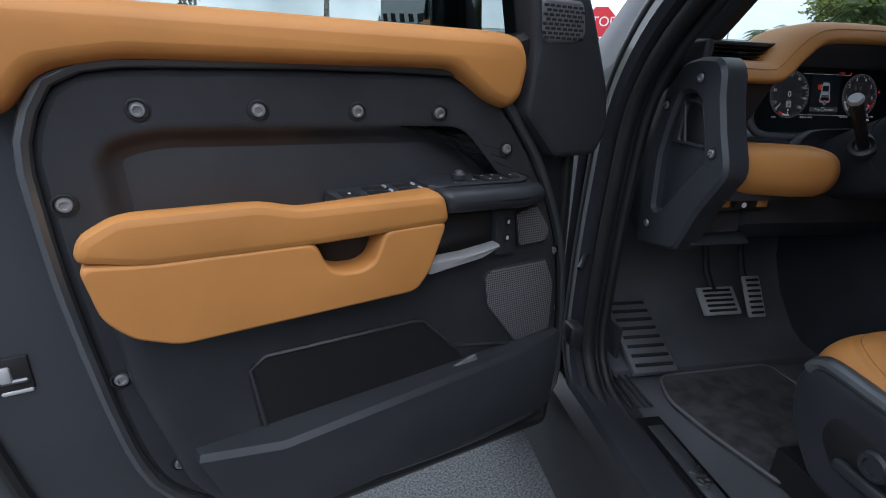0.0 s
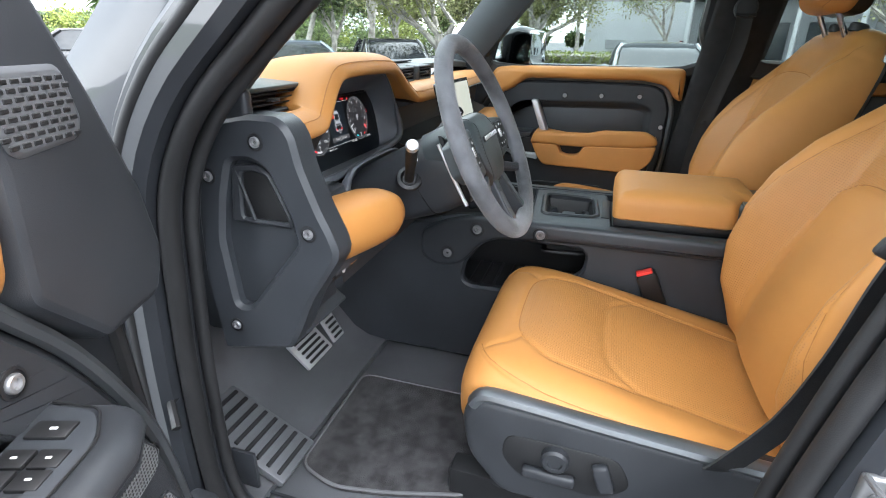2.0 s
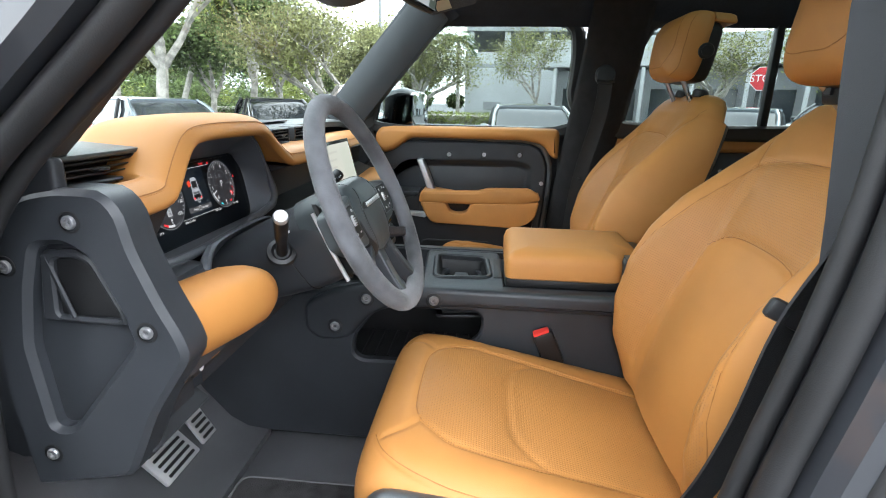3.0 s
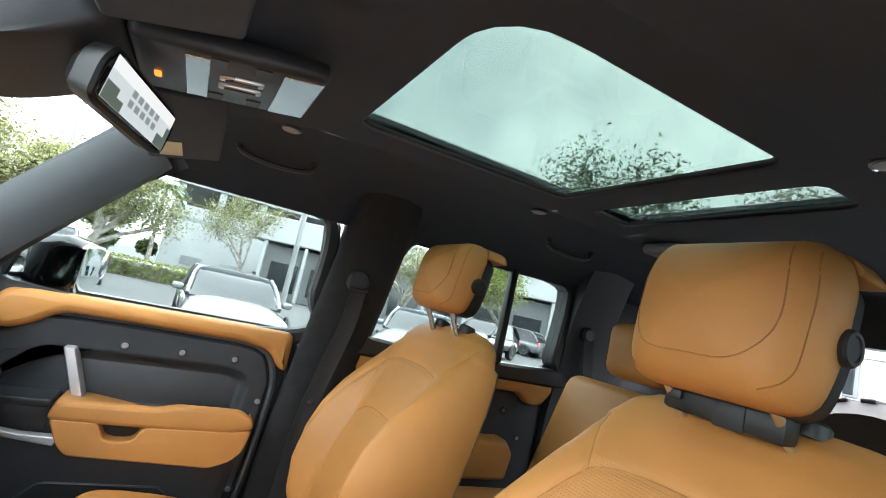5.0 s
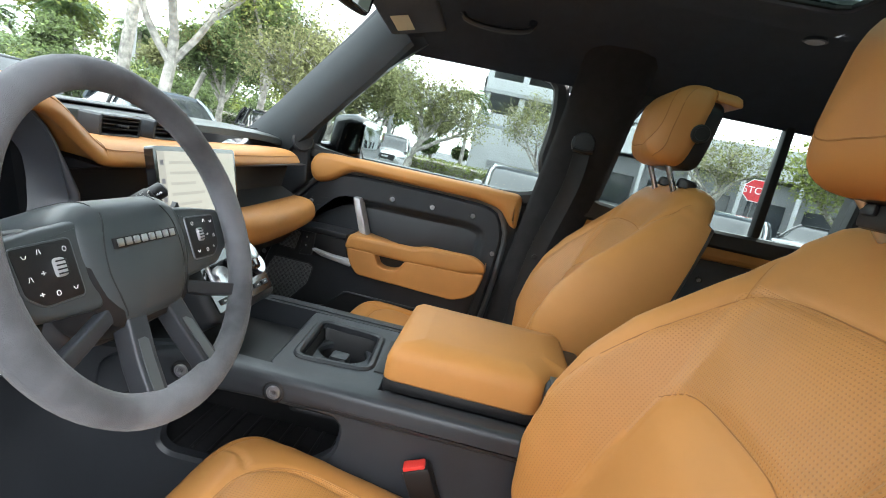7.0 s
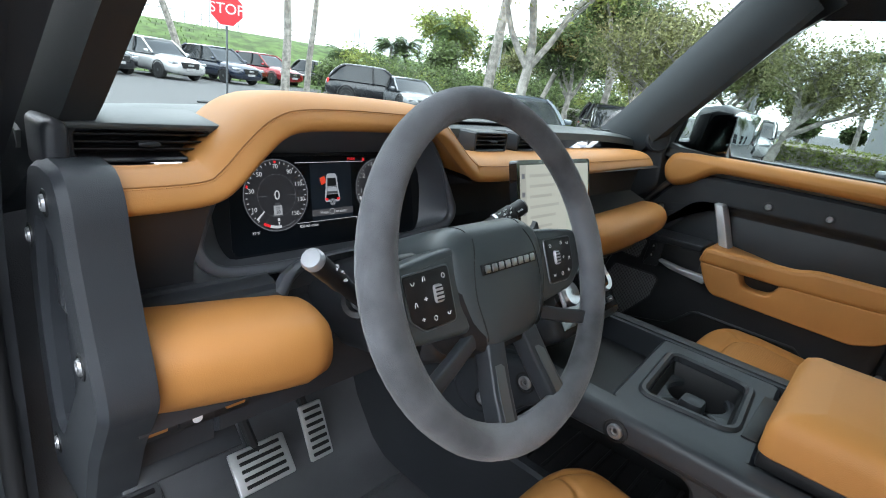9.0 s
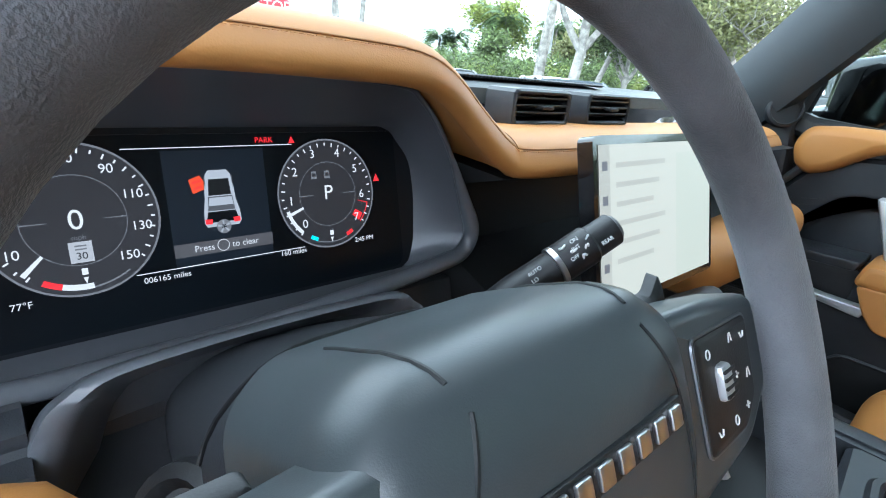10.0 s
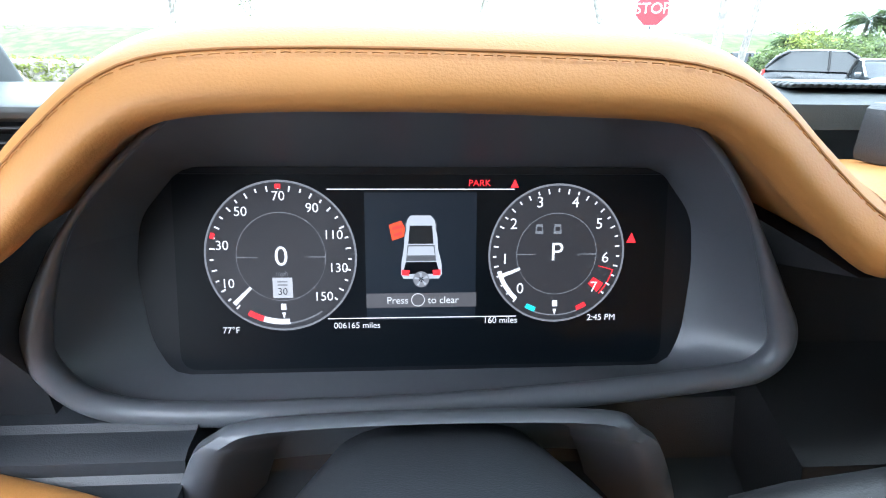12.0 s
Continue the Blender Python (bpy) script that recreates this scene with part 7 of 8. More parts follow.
# ---- rear doors ----
for sx in (-1, 1):
    rd = thing("rear_door", "closed rear car door with tan leather belt pad", "car door", (sx * 0.72, -1.35, 0.6), "rear doors")
    WR = smooth_path([(-0.988, 1.36), (-0.975, 1.46), (-1.0, 1.55), (-1.035, 1.64), (-1.10, 1.683), (-1.44, 1.690), (-1.66, 1.675), (-1.705, 1.63), (-1.685, 1.40), (-1.665, 1.362)], 4, True)
    part("window_frame", ring_plate(rpoly([(-0.90, 1.30), (-0.90, 1.75), (-1.80, 1.75), (-1.80, 1.30)], 0.02), WR, sx * 0.765, sx * 0.695, side, 80, 0.008), BLACK, rd, "black rear window frame")
    part("window_bar", box((0.03, 0.026, 0.34), (sx * 0.715, -1.455, 1.525), 0.005, 2), BLACK, rd)
    g = part("window_pane", plate(grown(resample(WR, 60), 0.01), sx * 0.727, sx * 0.731, side, 0.001), WINDOW, rd, "clear rear door window")
    part("door_skin", box((0.05, 0.92, 0.80), (sx * 0.80, -1.36, 0.92), 0.02), PAINT, rd)
    part("lining", box((0.04, 0.90, 0.72), (sx * 0.755, -1.36, 0.95), 0.01), PLASTIC, rd, "dark plastic rear door lining")
    part("belt_pad", pad([(-0.92, 1.25), (-0.92, 1.345), (-1.71, 1.345), (-1.725, 1.28), (-1.68, 1.225), (-1.62, 1.225), (-1.57, 1.262)], 0.02, [(sx * 0.755, 0), (sx * 0.722, 0), (sx * 0.709, 0.006), (sx * 0.704, 0.016)], side), TAN, rd, "tan leather belt pad")
    part("armrest", pad([(-1.05, 0.96), (-1.05, 1.09), (-1.54, 1.105), (-1.575, 1.06), (-1.56, 0.965)], 0.02, [(sx * 0.74, 0), (sx * 0.690, 0), (sx * 0.675, 0.006), (sx * 0.668, 0.016)], side), TAN, rd, "tan leather armrest")
    for y, z in ((-1.15, 1.19), (-1.35, 1.19), (-1.54, 1.19), (-1.62, 1.10)):
        bolt((sx * 0.733, y, z), (-sx, 0, 0), rd, 0.0075)
    rb = thing("rear_seat_belt", "black rear seat belt on the rear pillar", "seat belt", (sx * 0.66, -1.82, 1.0), "rear seat belts")
    part("webbing", ribbon([V(sx * 0.655, -1.80, 1.50), V(sx * 0.65, -1.83, 1.3), V(sx * 0.62, -1.87, 1.1), V(sx * 0.60, -1.88, 1.0)], 0.047, (0, 1, 0.15)), BELT, rb)
    part("belt_guide", lathe([(0.03, -0.012), (0.03, 0.004), (0.02, 0.012), (0, 0.012)], (sx * 0.665, -1.80, 1.515), (-sx, 0, 0.1), 20), BLACK, rb)

# latch striker on the driver's pillar and door check arm
LATCH = mat("zinc_plated_steel", (0.20, 0.20, 0.205), 0.38, 0.7, var=0.15)
lat = part("latch_striker", box((0.010, 0.034, 0.040), (-0.846, -0.803, 1.022), 0.004, 3), LATCH, body, "steel door latch striker")
part("striker_loop", tube(smooth_path([V(-0.852, -0.787, 1.044), V(-0.879, -0.789, 1.046), V(-0.884, -0.803, 1.046), V(-0.879, -0.818, 1.046), V(-0.852, -0.820, 1.044)], 3), 0.0032, 8), LATCH, lat)
part("striker_bolt", lathe([(0.009, 0), (0.009, 0.004), (0.004, 0.005), (0, 0.002)], (-0.851, -0.803, 1.018), (-1, 0, 0), 14), LATCH, lat)
part("door_hinge", box((0.035, 0.05, 0.05), (-0.865, 0.02, 0.72), 0.01, 2), PLASTIC, body)
part("wiring_plug", tube([V(-0.81, 0.075, 0.893), V(-0.835, 0.07, 0.89), V(-0.86, 0.04, 0.87)], 0.007, 8), BLACK, body)
part("door_latch", box((0.013, 0.010, 0.022), (0.934, -0.031, 0.904), 0.003, 2), STEEL, driver_door, "steel door latch in a dark pocket")
part("latch_pocket", box((0.040, 0.006, 0.050), (0.928, -0.0335, 0.902), 0.003, 2), BLACK, driver_door)
part("latch_plate", box((0.034, 0.008, 0.007), (0.926, -0.033, 0.877), 0.003, 2), STEEL, driver_door, "bright steel latch plate")
part("latch_pawl", box((0.030, 0.008, 0.006), (0.926, -0.031, 0.893), 0.002, 1), SATIN_GREY, driver_door)
# interior trim of the passenger side front: tweeter triangle
part("corner_tweeter", lathe([(0.036, -0.01), (0.036, 0.006), (0.031, 0.009), (0.029, 0.006), (0, 0.007)], (0.705, -0.034, 1.345), (-0.7, -0.6, 0.1), 24), TRIM, body, "dark tweeter grille")

# ---- outside ----
ASPHALT = mat("worn_asphalt", (0.10, 0.102, 0.104), 0.85, var=0.5, scale=130, bump=1.0, bscale=90)
GRASS = mat("mown_grass", (0.065, 0.105, 0.026), 0.9, var=0.4, scale=1.2, bump=1.0, bscale=30)
BARK = mat("grey_bark", (0.30, 0.28, 0.25), 0.9, var=0.35, scale=6, bump=1.0, bscale=30)
LEAF = mat("green_leaves", (0.122, 0.164, 0.062), 0.6, var=0.5, scale=3)
LEAF2 = mat("yellow_green_leaves", (0.205, 0.240, 0.062), 0.6, var=0.45, scale=3)
LEAF3 = mat("olive_dry_leaves", (0.205, 0.210, 0.095), 0.65, var=0.4, scale=3)
PALM = mat("palm_leaves", (0.09, 0.135, 0.05), 0.55, var=0.4, scale=3)
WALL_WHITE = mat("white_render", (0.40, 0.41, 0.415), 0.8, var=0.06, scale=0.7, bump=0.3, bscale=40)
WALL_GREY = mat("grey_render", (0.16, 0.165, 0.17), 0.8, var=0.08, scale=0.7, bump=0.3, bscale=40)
CONCRETE = mat("pale_concrete", (0.27, 0.28, 0.285), 0.85, var=0.10, scale=0.6, bump=0.3, bscale=30)
DARK_GLASS = mat("dark_window_glass", (0.02, 0.024, 0.028), 0.08, var=0.1)
for m in (LEAF, LEAF2, LEAF3, PALM):
    nn, ll = m.node_tree.nodes, m.node_tree.links
    info = nn.new("ShaderNodeNewGeometry")
    hsv = nn.new("ShaderNodeHueSaturation")
    vr = nn.new("ShaderNodeMapRange")
    vr.inputs["To Min"].default_value, vr.inputs["To Max"].default_value = 0.6, 1.5
    ll.new(info.outputs["Random Per Island"], vr.inputs["Value"])
    ll.new(vr.outputs[0], hsv.inputs["Value"])
    p = nn["Principled BSDF"]
    ll.new(p.inputs["Base Color"].links[0].from_socket, hsv.inputs["Color"])
    ll.new(hsv.outputs[0], p.inputs["Base Color"])
    thin, both = nn.new("ShaderNodeBsdfTranslucent"), nn.new("ShaderNodeMixShader")
    both.inputs[0].default_value = 0.45
    ll.new(hsv.outputs[0], thin.inputs[0])
    ll.new(p.outputs[0], both.inputs[1])
    ll.new(thin.outputs[0], both.inputs[2])
    ll.new(both.outputs[0], nn["Material Output"].inputs[0])

gnd = part("ground", skin([[V(x, y, 0) for x in (-400, -60, -20, 0, 20, 60, 400)] for y in (-400, -60, -20, 0, 20, 60, 400)]), ASPHALT, None, "worn grey asphalt car park")
tagged(gnd, "worn grey asphalt car park", "ground", kind="structure")


def az(a, d, z=0.0):
    """A place at compass angle a (degrees to the right of straight ahead) and distance d from the driver's seat."""
    return V(-0.7 + d * math.sin(radians(a)), -0.5 + d * math.cos(radians(a)), z)


# grass bank with a fence on it
bank = []
for k in range(10):
    f = k / 9
    h = 3.2 * (3 * f * f - 2 * f ** 3)
    bank.append([V(-60 + 8 * j, 29 + 15 * f + 1.2 * math.sin(j) - 0.10 * (-60 + 8 * j), 0.02 + h * (1 - 0.012 * abs(j - 8))) for j in range(16)])
tagged(part("grass_bank", skin(bank), GRASS), "green mown grass bank beside the car park", "grass", kind="structure")
rng = random.Random(4)
bm = bmesh.new()
for k in range(5000):
    x = rng.uniform(-40, 50)
    f = rng.uniform(0, 0.98)
    p = V(x, 29 + 15 * f - 0.10 * x, 0.02 + 3.1 * (3 * f * f - 2 * f ** 3))
    a, s = rng.uniform(0, 6.28), rng.uniform(0.06, 0.16)
    d = V(math.cos(a), math.sin(a), 0) * s
    bm.faces.new([bm.verts.new(p + d * 0.4), bm.verts.new(p - d * 0.4), bm.verts.new(p + V(rng.uniform(-0.05, 0.05), 0, s * 1.3))])
tagged(part("grass_tufts", bm, GRASS, smooth=0), "loose tufts of grass on the bank", "grass", kind="stuff")
fence = thing("bank_fence", "low white rail fence along the grass bank", "fence", (0, 45, 3))
for x in range(-24, 44, 4):
    part("post", box((0.10, 0.10, 1.1), (x, 44.4 - 0.10 * x, 3.5), 0.01, 1), WALL_WHITE, fence)
for z in (3.6, 4.0):
    part("rail", tube([V(-26, 47.0, z), V(10, 43.4, z), V(44, 40.0, z)], 0.045, 6), WALL_WHITE, fence)
for k, a in enumerate((22.5, 23.2, 23.9, 24.6, 25.3, 37.0, 37.5)):
    part("tall_post", tube([az(a, 50, 2.8), az(a, 50, 5.4)], 0.05, 6), CONCRETE, fence)


def leaf_mesh(name, pts, size, material, rng, parent, label=""):
    """Many small leaves round the given places."""
    n = len(pts)
    verts, faces = [], []
    for p in pts:
        a = V(rng.gauss(0, 1), rng.gauss(0, 1), rng.gauss(0, 0.7)).normalized()
        b = a.cross(V(rng.gauss(0, 1), rng.gauss(0, 1), rng.gauss(0, 1))).normalized()
        s = size * rng.uniform(0.6, 1.4)
        i = len(verts)
        verts += [p - a * s, p + b * s * 0.42, p + a * s, p - b * s * 0.42]
        faces.append((i, i + 1, i + 2, i + 3))
    me = bpy.data.meshes.new(name)
    me.from_pydata([tuple(v) for v in verts], [], faces)
    me.materials.append(material)
    o = new(name, me)
    o.parent = parent
    o.matrix_parent_inverse = parent.matrix_basis.inverted()
    if label:
        o["label"] = label
    return o


def tree(base, height, spread, leaves, leaf_size, material, label, seed, trunk_r=0.16, fork=0.42, depth=4, lean=0.0):
    """A tree with forking limbs and a crown of many leaves."""
    rng = random.Random(seed)
    t = thing("tree", label, "tree", base, "trees")
    wood, tips = bmesh.new(), []

    def limb(p, d, length, r, level):
        pts, q = [p], p.copy()
        dd = d.copy()
        for k in range(4):
            dd = (dd + V(rng.gauss(0, 0.10), rng.gauss(0, 0.10), 0.05 if level else 0)).normalized()
            q = q + dd * length / 4
            pts.append(q.copy())
        tube(pts, [r, r * 0.92, r * 0.84, r * 0.76, r * 0.66], 7 if level < 2 else 4, bm=wood)
        if level >= 2:
            tips.extend(pts[1:])
        if level < depth:
            for c in range(rng.choice((2, 3, 3)) if level else 4):
                side_d = V(rng.gauss(0, 1), rng.gauss(0, 1), rng.uniform(-0.1, 0.5)).normalized()
                nd = (dd * 0.75 + side_d * (0.75 if level else 0.62) * spread).normalized()
                limb(pts[-1 if c < 2 else 3], nd, length * rng.uniform(0.55, 0.8), r * 0.58, level + 1)

    limb(Vector(base), V(lean, rng.uniform(-0.05, 0.05), 1).normalized(), height * fork, trunk_r, 0)
    part("trunk", wood, BARK, t, "grey bark trunk and limbs")
    if leaves:
        pts = []
        for k in range(leaves):
            c = rng.choice(tips)
            pts.append(c + V(rng.gauss(0, 1), rng.gauss(0, 1), rng.gauss(0, 0.8)) * height * 0.055)
        leaf_mesh("crown", pts, leaf_size, material, rng, t)
    return t


def palm(base, height, size, seed, label="slender palm tree with a feathery crown"):
    rng = random.Random(seed)
    t = thing("palm_tree", label, "tree", base, "palm trees")
    b = Vector(base)
    top = b + V(rng.uniform(-0.3, 0.3), rng.uniform(-0.3, 0.3), height)
    part("trunk", tube([b, b.lerp(top, 0.3) + V(0.05, 0, 0), b.lerp(top, 0.7), top], [0.17, 0.14, 0.12, 0.11], 8), BARK, t)
    bm = bmesh.new()
    for k in range(44):
        a, up = rng.uniform(0, 6.28), rng.uniform(-0.5, 1.25)
        d = V(math.cos(a), math.sin(a), 0)
        spine = [top + d * size * s + V(0, 0, size * (up * s - 1.05 * s * s)) for s in (0, 0.2, 0.4, 0.6, 0.8, 1.0)]
        w = d.cross(V(0, 0, 1))
        for i in range(18):
            f = 0.12 + 0.86 * i / 17
            j = min(4, int(f * 5))
            p = spine[j].lerp(spine[j + 1], f * 5 - j)
            l = size * 0.34 * math.sin(math.pi * min(0.98, 0.15 + f * 0.85))
            for sgn in (-1, 1):
                tip = p + w * sgn * l + d * l * 0.5 - V(0, 0, l * 0.45)
                bm.faces.new([bm.verts.new(p + d * 0.025 * size), bm.verts.new(tip), bm.verts.new(p - d * 0.025 * size)])
    part("crown", bm, PALM, t, smooth=0)
    return t


def hedge(a, b, w, h, material, label, seed, n=6000, size=0.07):
    rng = random.Random(seed)
    a, b = Vector(a), Vector(b)
    t = thing("hedge", label, "hedge", a.lerp(b, 0.5), "hedges")
    d = (b - a)
    wd = d.normalized().cross(V(0, 0, 1))
    part("branches", loft([[a.lerp(b, f) + wd * w * 0.42 * u + V(0, 0, z) for u, z in ((-1, 0), (1, 0), (1, h * 0.8), (0.6, h * 0.9), (-0.6, h * 0.9), (-1, h * 0.8))] for f in (0, 0.5, 1)]), BARK, t)
    pts = []
    for k in range(n):
        f, u, z = rng.random(), rng.uniform(-1, 1), rng.random()
        if abs(u) < 0.75 and z < 0.8:
            u = math.copysign(rng.uniform(0.8, 1.05), u)
        pts.append(a.lerp(b, f) + wd * w * 0.5 * u + V(0, 0, h * (0.08 + 0.95 * z) * rng.uniform(0.92, 1.04)))
    leaf_mesh("foliage", pts, size, material, rng, t)


def shrub(base, r, h, leaves, size, material, seed):
    """A bush of several leafy clumps on short stems."""
    rng = random.Random(seed)
    t = thing("shrub", "rounded leafy green shrub with an uneven outline", "shrub", base, "shrubs")
    base = Vector(base)
    clumps = [(base + V(rng.uniform(-0.6, 0.6) * r, rng.uniform(-0.6, 0.6) * r, h * rng.uniform(0.30, 0.75)), r * rng.uniform(0.35, 0.62)) for _ in range(9)]
    wood = bmesh.new()
    for c, _ in clumps:
        tube([base, base.lerp(c, 0.5) + V(0, 0, 0.1), c], [0.05, 0.035, 0.012], 5, bm=wood)
    part("stems", wood, BARK, t)
    pts = []
    for _ in range(leaves):
        c, q = rng.choice(clumps)
        d = V(rng.gauss(0, 1), rng.gauss(0, 1), rng.gauss(0.2, 0.9)).normalized()
        p = c + d * q * rng.uniform(0.55, 1.12)
        pts.append(V(p.x, p.y, max(0.05, p.z)))
    leaf_mesh("foliage", pts, size, material, rng, t)


def stop_sign(at, face):
    """face: the compass angle (degrees) towards which the sign looks."""
    s = thing("stop_sign", "red octagonal stop sign on a thin grey post", "sign", (at[0], at[1], 0), "stop signs")
    c = Vector(at)
    n = V(math.sin(radians(face)), math.cos(radians(face)), 0)
    r = V(0, 0, 1).cross(n)
    m = Matrix((( r.x, 0, n.x, c.x), (r.y, 0, n.y, c.y), (0, 1, 0, c.z), (0, 0, 0, 1)))
    part("post", tube([V(c.x, c.y, 0) - n * 0.05, V(c.x, c.y, c.z + 0.35) - n * 0.05], 0.028, 8), SATIN_GREY, s)

    def octa(R, d):
        return [c + n * d + r * R * math.cos(radians(22.5 + 45 * k)) + V(0, 0, R * math.sin(radians(22.5 + 45 * k))) for k in range(8)]

    part("white_rim", loft([octa(0.41, -0.01), octa(0.41, 0.004)]), WHITE_MARK, s, smooth=0)
    part("red_face", loft([octa(0.385, 0.0), octa(0.385, 0.008)]), mat("sign_red", (0.55, 0.02, 0.03), 0.4, var=0.04), s, smooth=0)
    lettering("STOP", 0.33, m @ Matrix.Translation((0, 0, 0.012)), WHITE_MARK, s, "white STOP lettering", 0.002)
    part("back_plate", loft([octa(0.405, -0.02), octa(0.405, -0.011)]), STEEL, s, smooth=0)


LAMP_GLASS = mat("lamp_glass", (0.42, 0.44, 0.47), 0.1, 0.4)


def parked_car(at, heading, color, label, length=4.7, height=1.68, width=1.88):
    """A parked car; heading: compass angle of its front."""
    c = thing("parked_car", label, "car", (0, 0, 0), "parked cars", turn=Matrix.Translation((at[0], at[1], 0)) @ Matrix.Rotation(radians(-heading), 4, "Z"))
    L, H, W = length / 2, height, width / 2
    paint = mat("car_paint", color, 0.25, 0.3, var=0.05, scale=1, coat=1.0)
    sh = 0.60 * H

    def section(w, z0, z1, crown, power=3.4, n=24):
        """A rounded cross-section: half-width, lowest and highest z."""
        ring, mid, half = [], (z0 + z1) / 2, (z1 - z0) / 2
        for q in range(n):
            a = 2 * math.pi * q / n
            ca, sa = math.cos(a), math.sin(a)
            ring.append((w * math.copysign(abs(ca) ** (2 / power), ca), mid + half * math.copysign(abs(sa) ** (2 / power), sa) + (crown * (1 - ca * ca) if sa > 0 else 0)))
        return ring

    stations = [(1.0, 0.62, 0.42, sh - 0.34), (0.985, 0.80, 0.30, sh - 0.26), (0.94, 0.92, 0.25, sh - 0.19), (0.82, 0.985, 0.24, sh - 0.10), (0.60, 1.0, 0.24, sh - 0.03), (0.38, 1.0, 0.24, sh + 0.01), (0.0, 1.0, 0.24, sh + 0.02),
                (-0.45, 1.0, 0.24, sh + 0.04), (-0.80, 0.985, 0.26, sh + 0.05), (-0.94, 0.92, 0.32, sh), (-0.99, 0.82, 0.40, sh - 0.10), (-1.0, 0.66, 0.46, sh - 0.2)]
    part("body", loft([[V(x, L * f, z) for x, z in section(W * w, z0, z1, 0.03)] for f, w, z0, z1 in stations]), paint, c, smooth=60)
    # the cabin: glass all round, with pillars and a roof over it
    cab = [(0.44, 0.84, sh), (0.36, 0.82, sh + 0.10), (0.20, 0.78, sh + (H - sh) * 0.62), (0.06, 0.74, H - 0.06), (-0.25, 0.73, H - 0.035), (-0.60, 0.72, H - 0.05), (-0.80, 0.72, H - 0.18), (-0.93, 0.78, sh + 0.06)]
    part("window_glass", loft([[V(x, L * f, z) for x, z in ((-W * 0.93, sh - 0.05), (-W * (w + 0.06), sh + (zt - sh) * 0.5), (-W * w, zt - 0.02), (-W * w * 0.7, zt), (W * w * 0.7, zt), (W * w, zt - 0.02), (W * (w + 0.06), sh + (zt - sh) * 0.5), (W * 0.93, sh - 0.05))] for f, w, zt in cab]), DARK_GLASS, c, "dark car windows", smooth=50)
    part("roof", loft([[V(x, L * f, z) for x, z in ((-W * 0.755, zt - 0.035), (-W * 0.70, zt + 0.012), (-W * 0.4, zt + 0.03), (W * 0.4, zt + 0.03), (W * 0.70, zt + 0.012), (W * 0.755, zt - 0.035))] for f, zt in ((0.07, H - 0.065), (0.0, H - 0.045), (-0.3, H - 0.03), (-0.60, H - 0.045), (-0.70, H - 0.08))]), paint, c, smooth=60)
    for sx in (-1, 1):
        part("pillar", tube(smooth_path([V(sx * W * 0.90, L * 0.43, sh + 0.0), V(sx * W * 0.85, L * 0.21, sh + (H - sh) * 0.58), V(sx * W * 0.755, L * 0.05, H - 0.06)], 3), 0.04, 6), paint, c)
        part("pillar", tube(smooth_path([V(sx * W * 0.86, -L * 0.93, sh + 0.04), V(sx * W * 0.80, -L * 0.80, sh + (H - sh) * 0.6), V(sx * W * 0.73, -L * 0.66, H - 0.07)], 3), 0.06, 6), paint, c)
        part("pillar", tube([V(sx * W * 0.955, -L * 0.12, sh), V(sx * W * 0.765, -L * 0.16, H - 0.05)], 0.035, 6), BLACK, c)
        part("headlight", pad([(sx * W * 0.50, sh - 0.25), (sx * W * 0.90, sh - 0.20), (sx * W * 0.93, sh - 0.31), (sx * W * 0.56, sh - 0.35)], 0.03, [(L * 0.84, 0.0), (L * 0.965, 0.0), (L * 0.985, 0.02)], front), LAMP_GLASS, c)
        part("tail_lamp", box((0.30, 0.10, 0.20), (sx * W * 0.74, -L * 0.95, sh - 0.12), 0.03, 2), RED, c)
        part("side_mirror", box((0.20, 0.12, 0.13), (sx * (W + 0.07), L * 0.34, sh + 0.08), 0.05, 3), paint, c)
        for y in (L * 0.62, -L * 0.60):
            wl_ = part("wheel", lathe([(0.22, -0.02), (0.33, 0.0), (0.35, 0.05), (0.35, 0.20), (0.32, 0.235)], (sx * (W - 0.215), y, 0.35), (sx, 0, 0), 24), RUBBER, c, "black tyre")
            part("rim", lathe([(0.235, 0.215), (0.23, 0.238), (0.19, 0.225), (0.06, 0.235), (0, 0.24)], (sx * (W - 0.215), y, 0.35), (sx, 0, 0), 18), SATIN_GREY, wl_)
            part("arch", tube([V(sx * (W - 0.015), y + 0.40 * math.cos(q), 0.36 + 0.40 * math.sin(q)) for q in (0.0, 0.4, 0.8, 1.2, 1.57, 1.95, 2.35, 2.75, 3.14)], 0.03, 6), BLACK, c)
    part("grille", pad([(-0.46, sh - 0.22), (0.46, sh - 0.22), (0.40, sh - 0.48), (-0.40, sh - 0.48)], 0.04, [(L * 0.93, 0), (L * 0.995, 0.0), (L * 1.008, 0.012)], front), BLACK, c)
    part("grille_bar", box((0.30, 0.02, 0.08), (0, L * 1.010, sh - 0.33), 0.01, 2), CHROME, c)
    part("lower_grille", box((1.25, 0.10, 0.12), (0, L * 0.965, 0.37), 0.03, 2), BLACK, c)
    part("bumper_bar", box((0.45, 0.03, 0.11), (0, L * 1.005, 0.50), 0.01, 2), BAR_GREY, c)
    return c


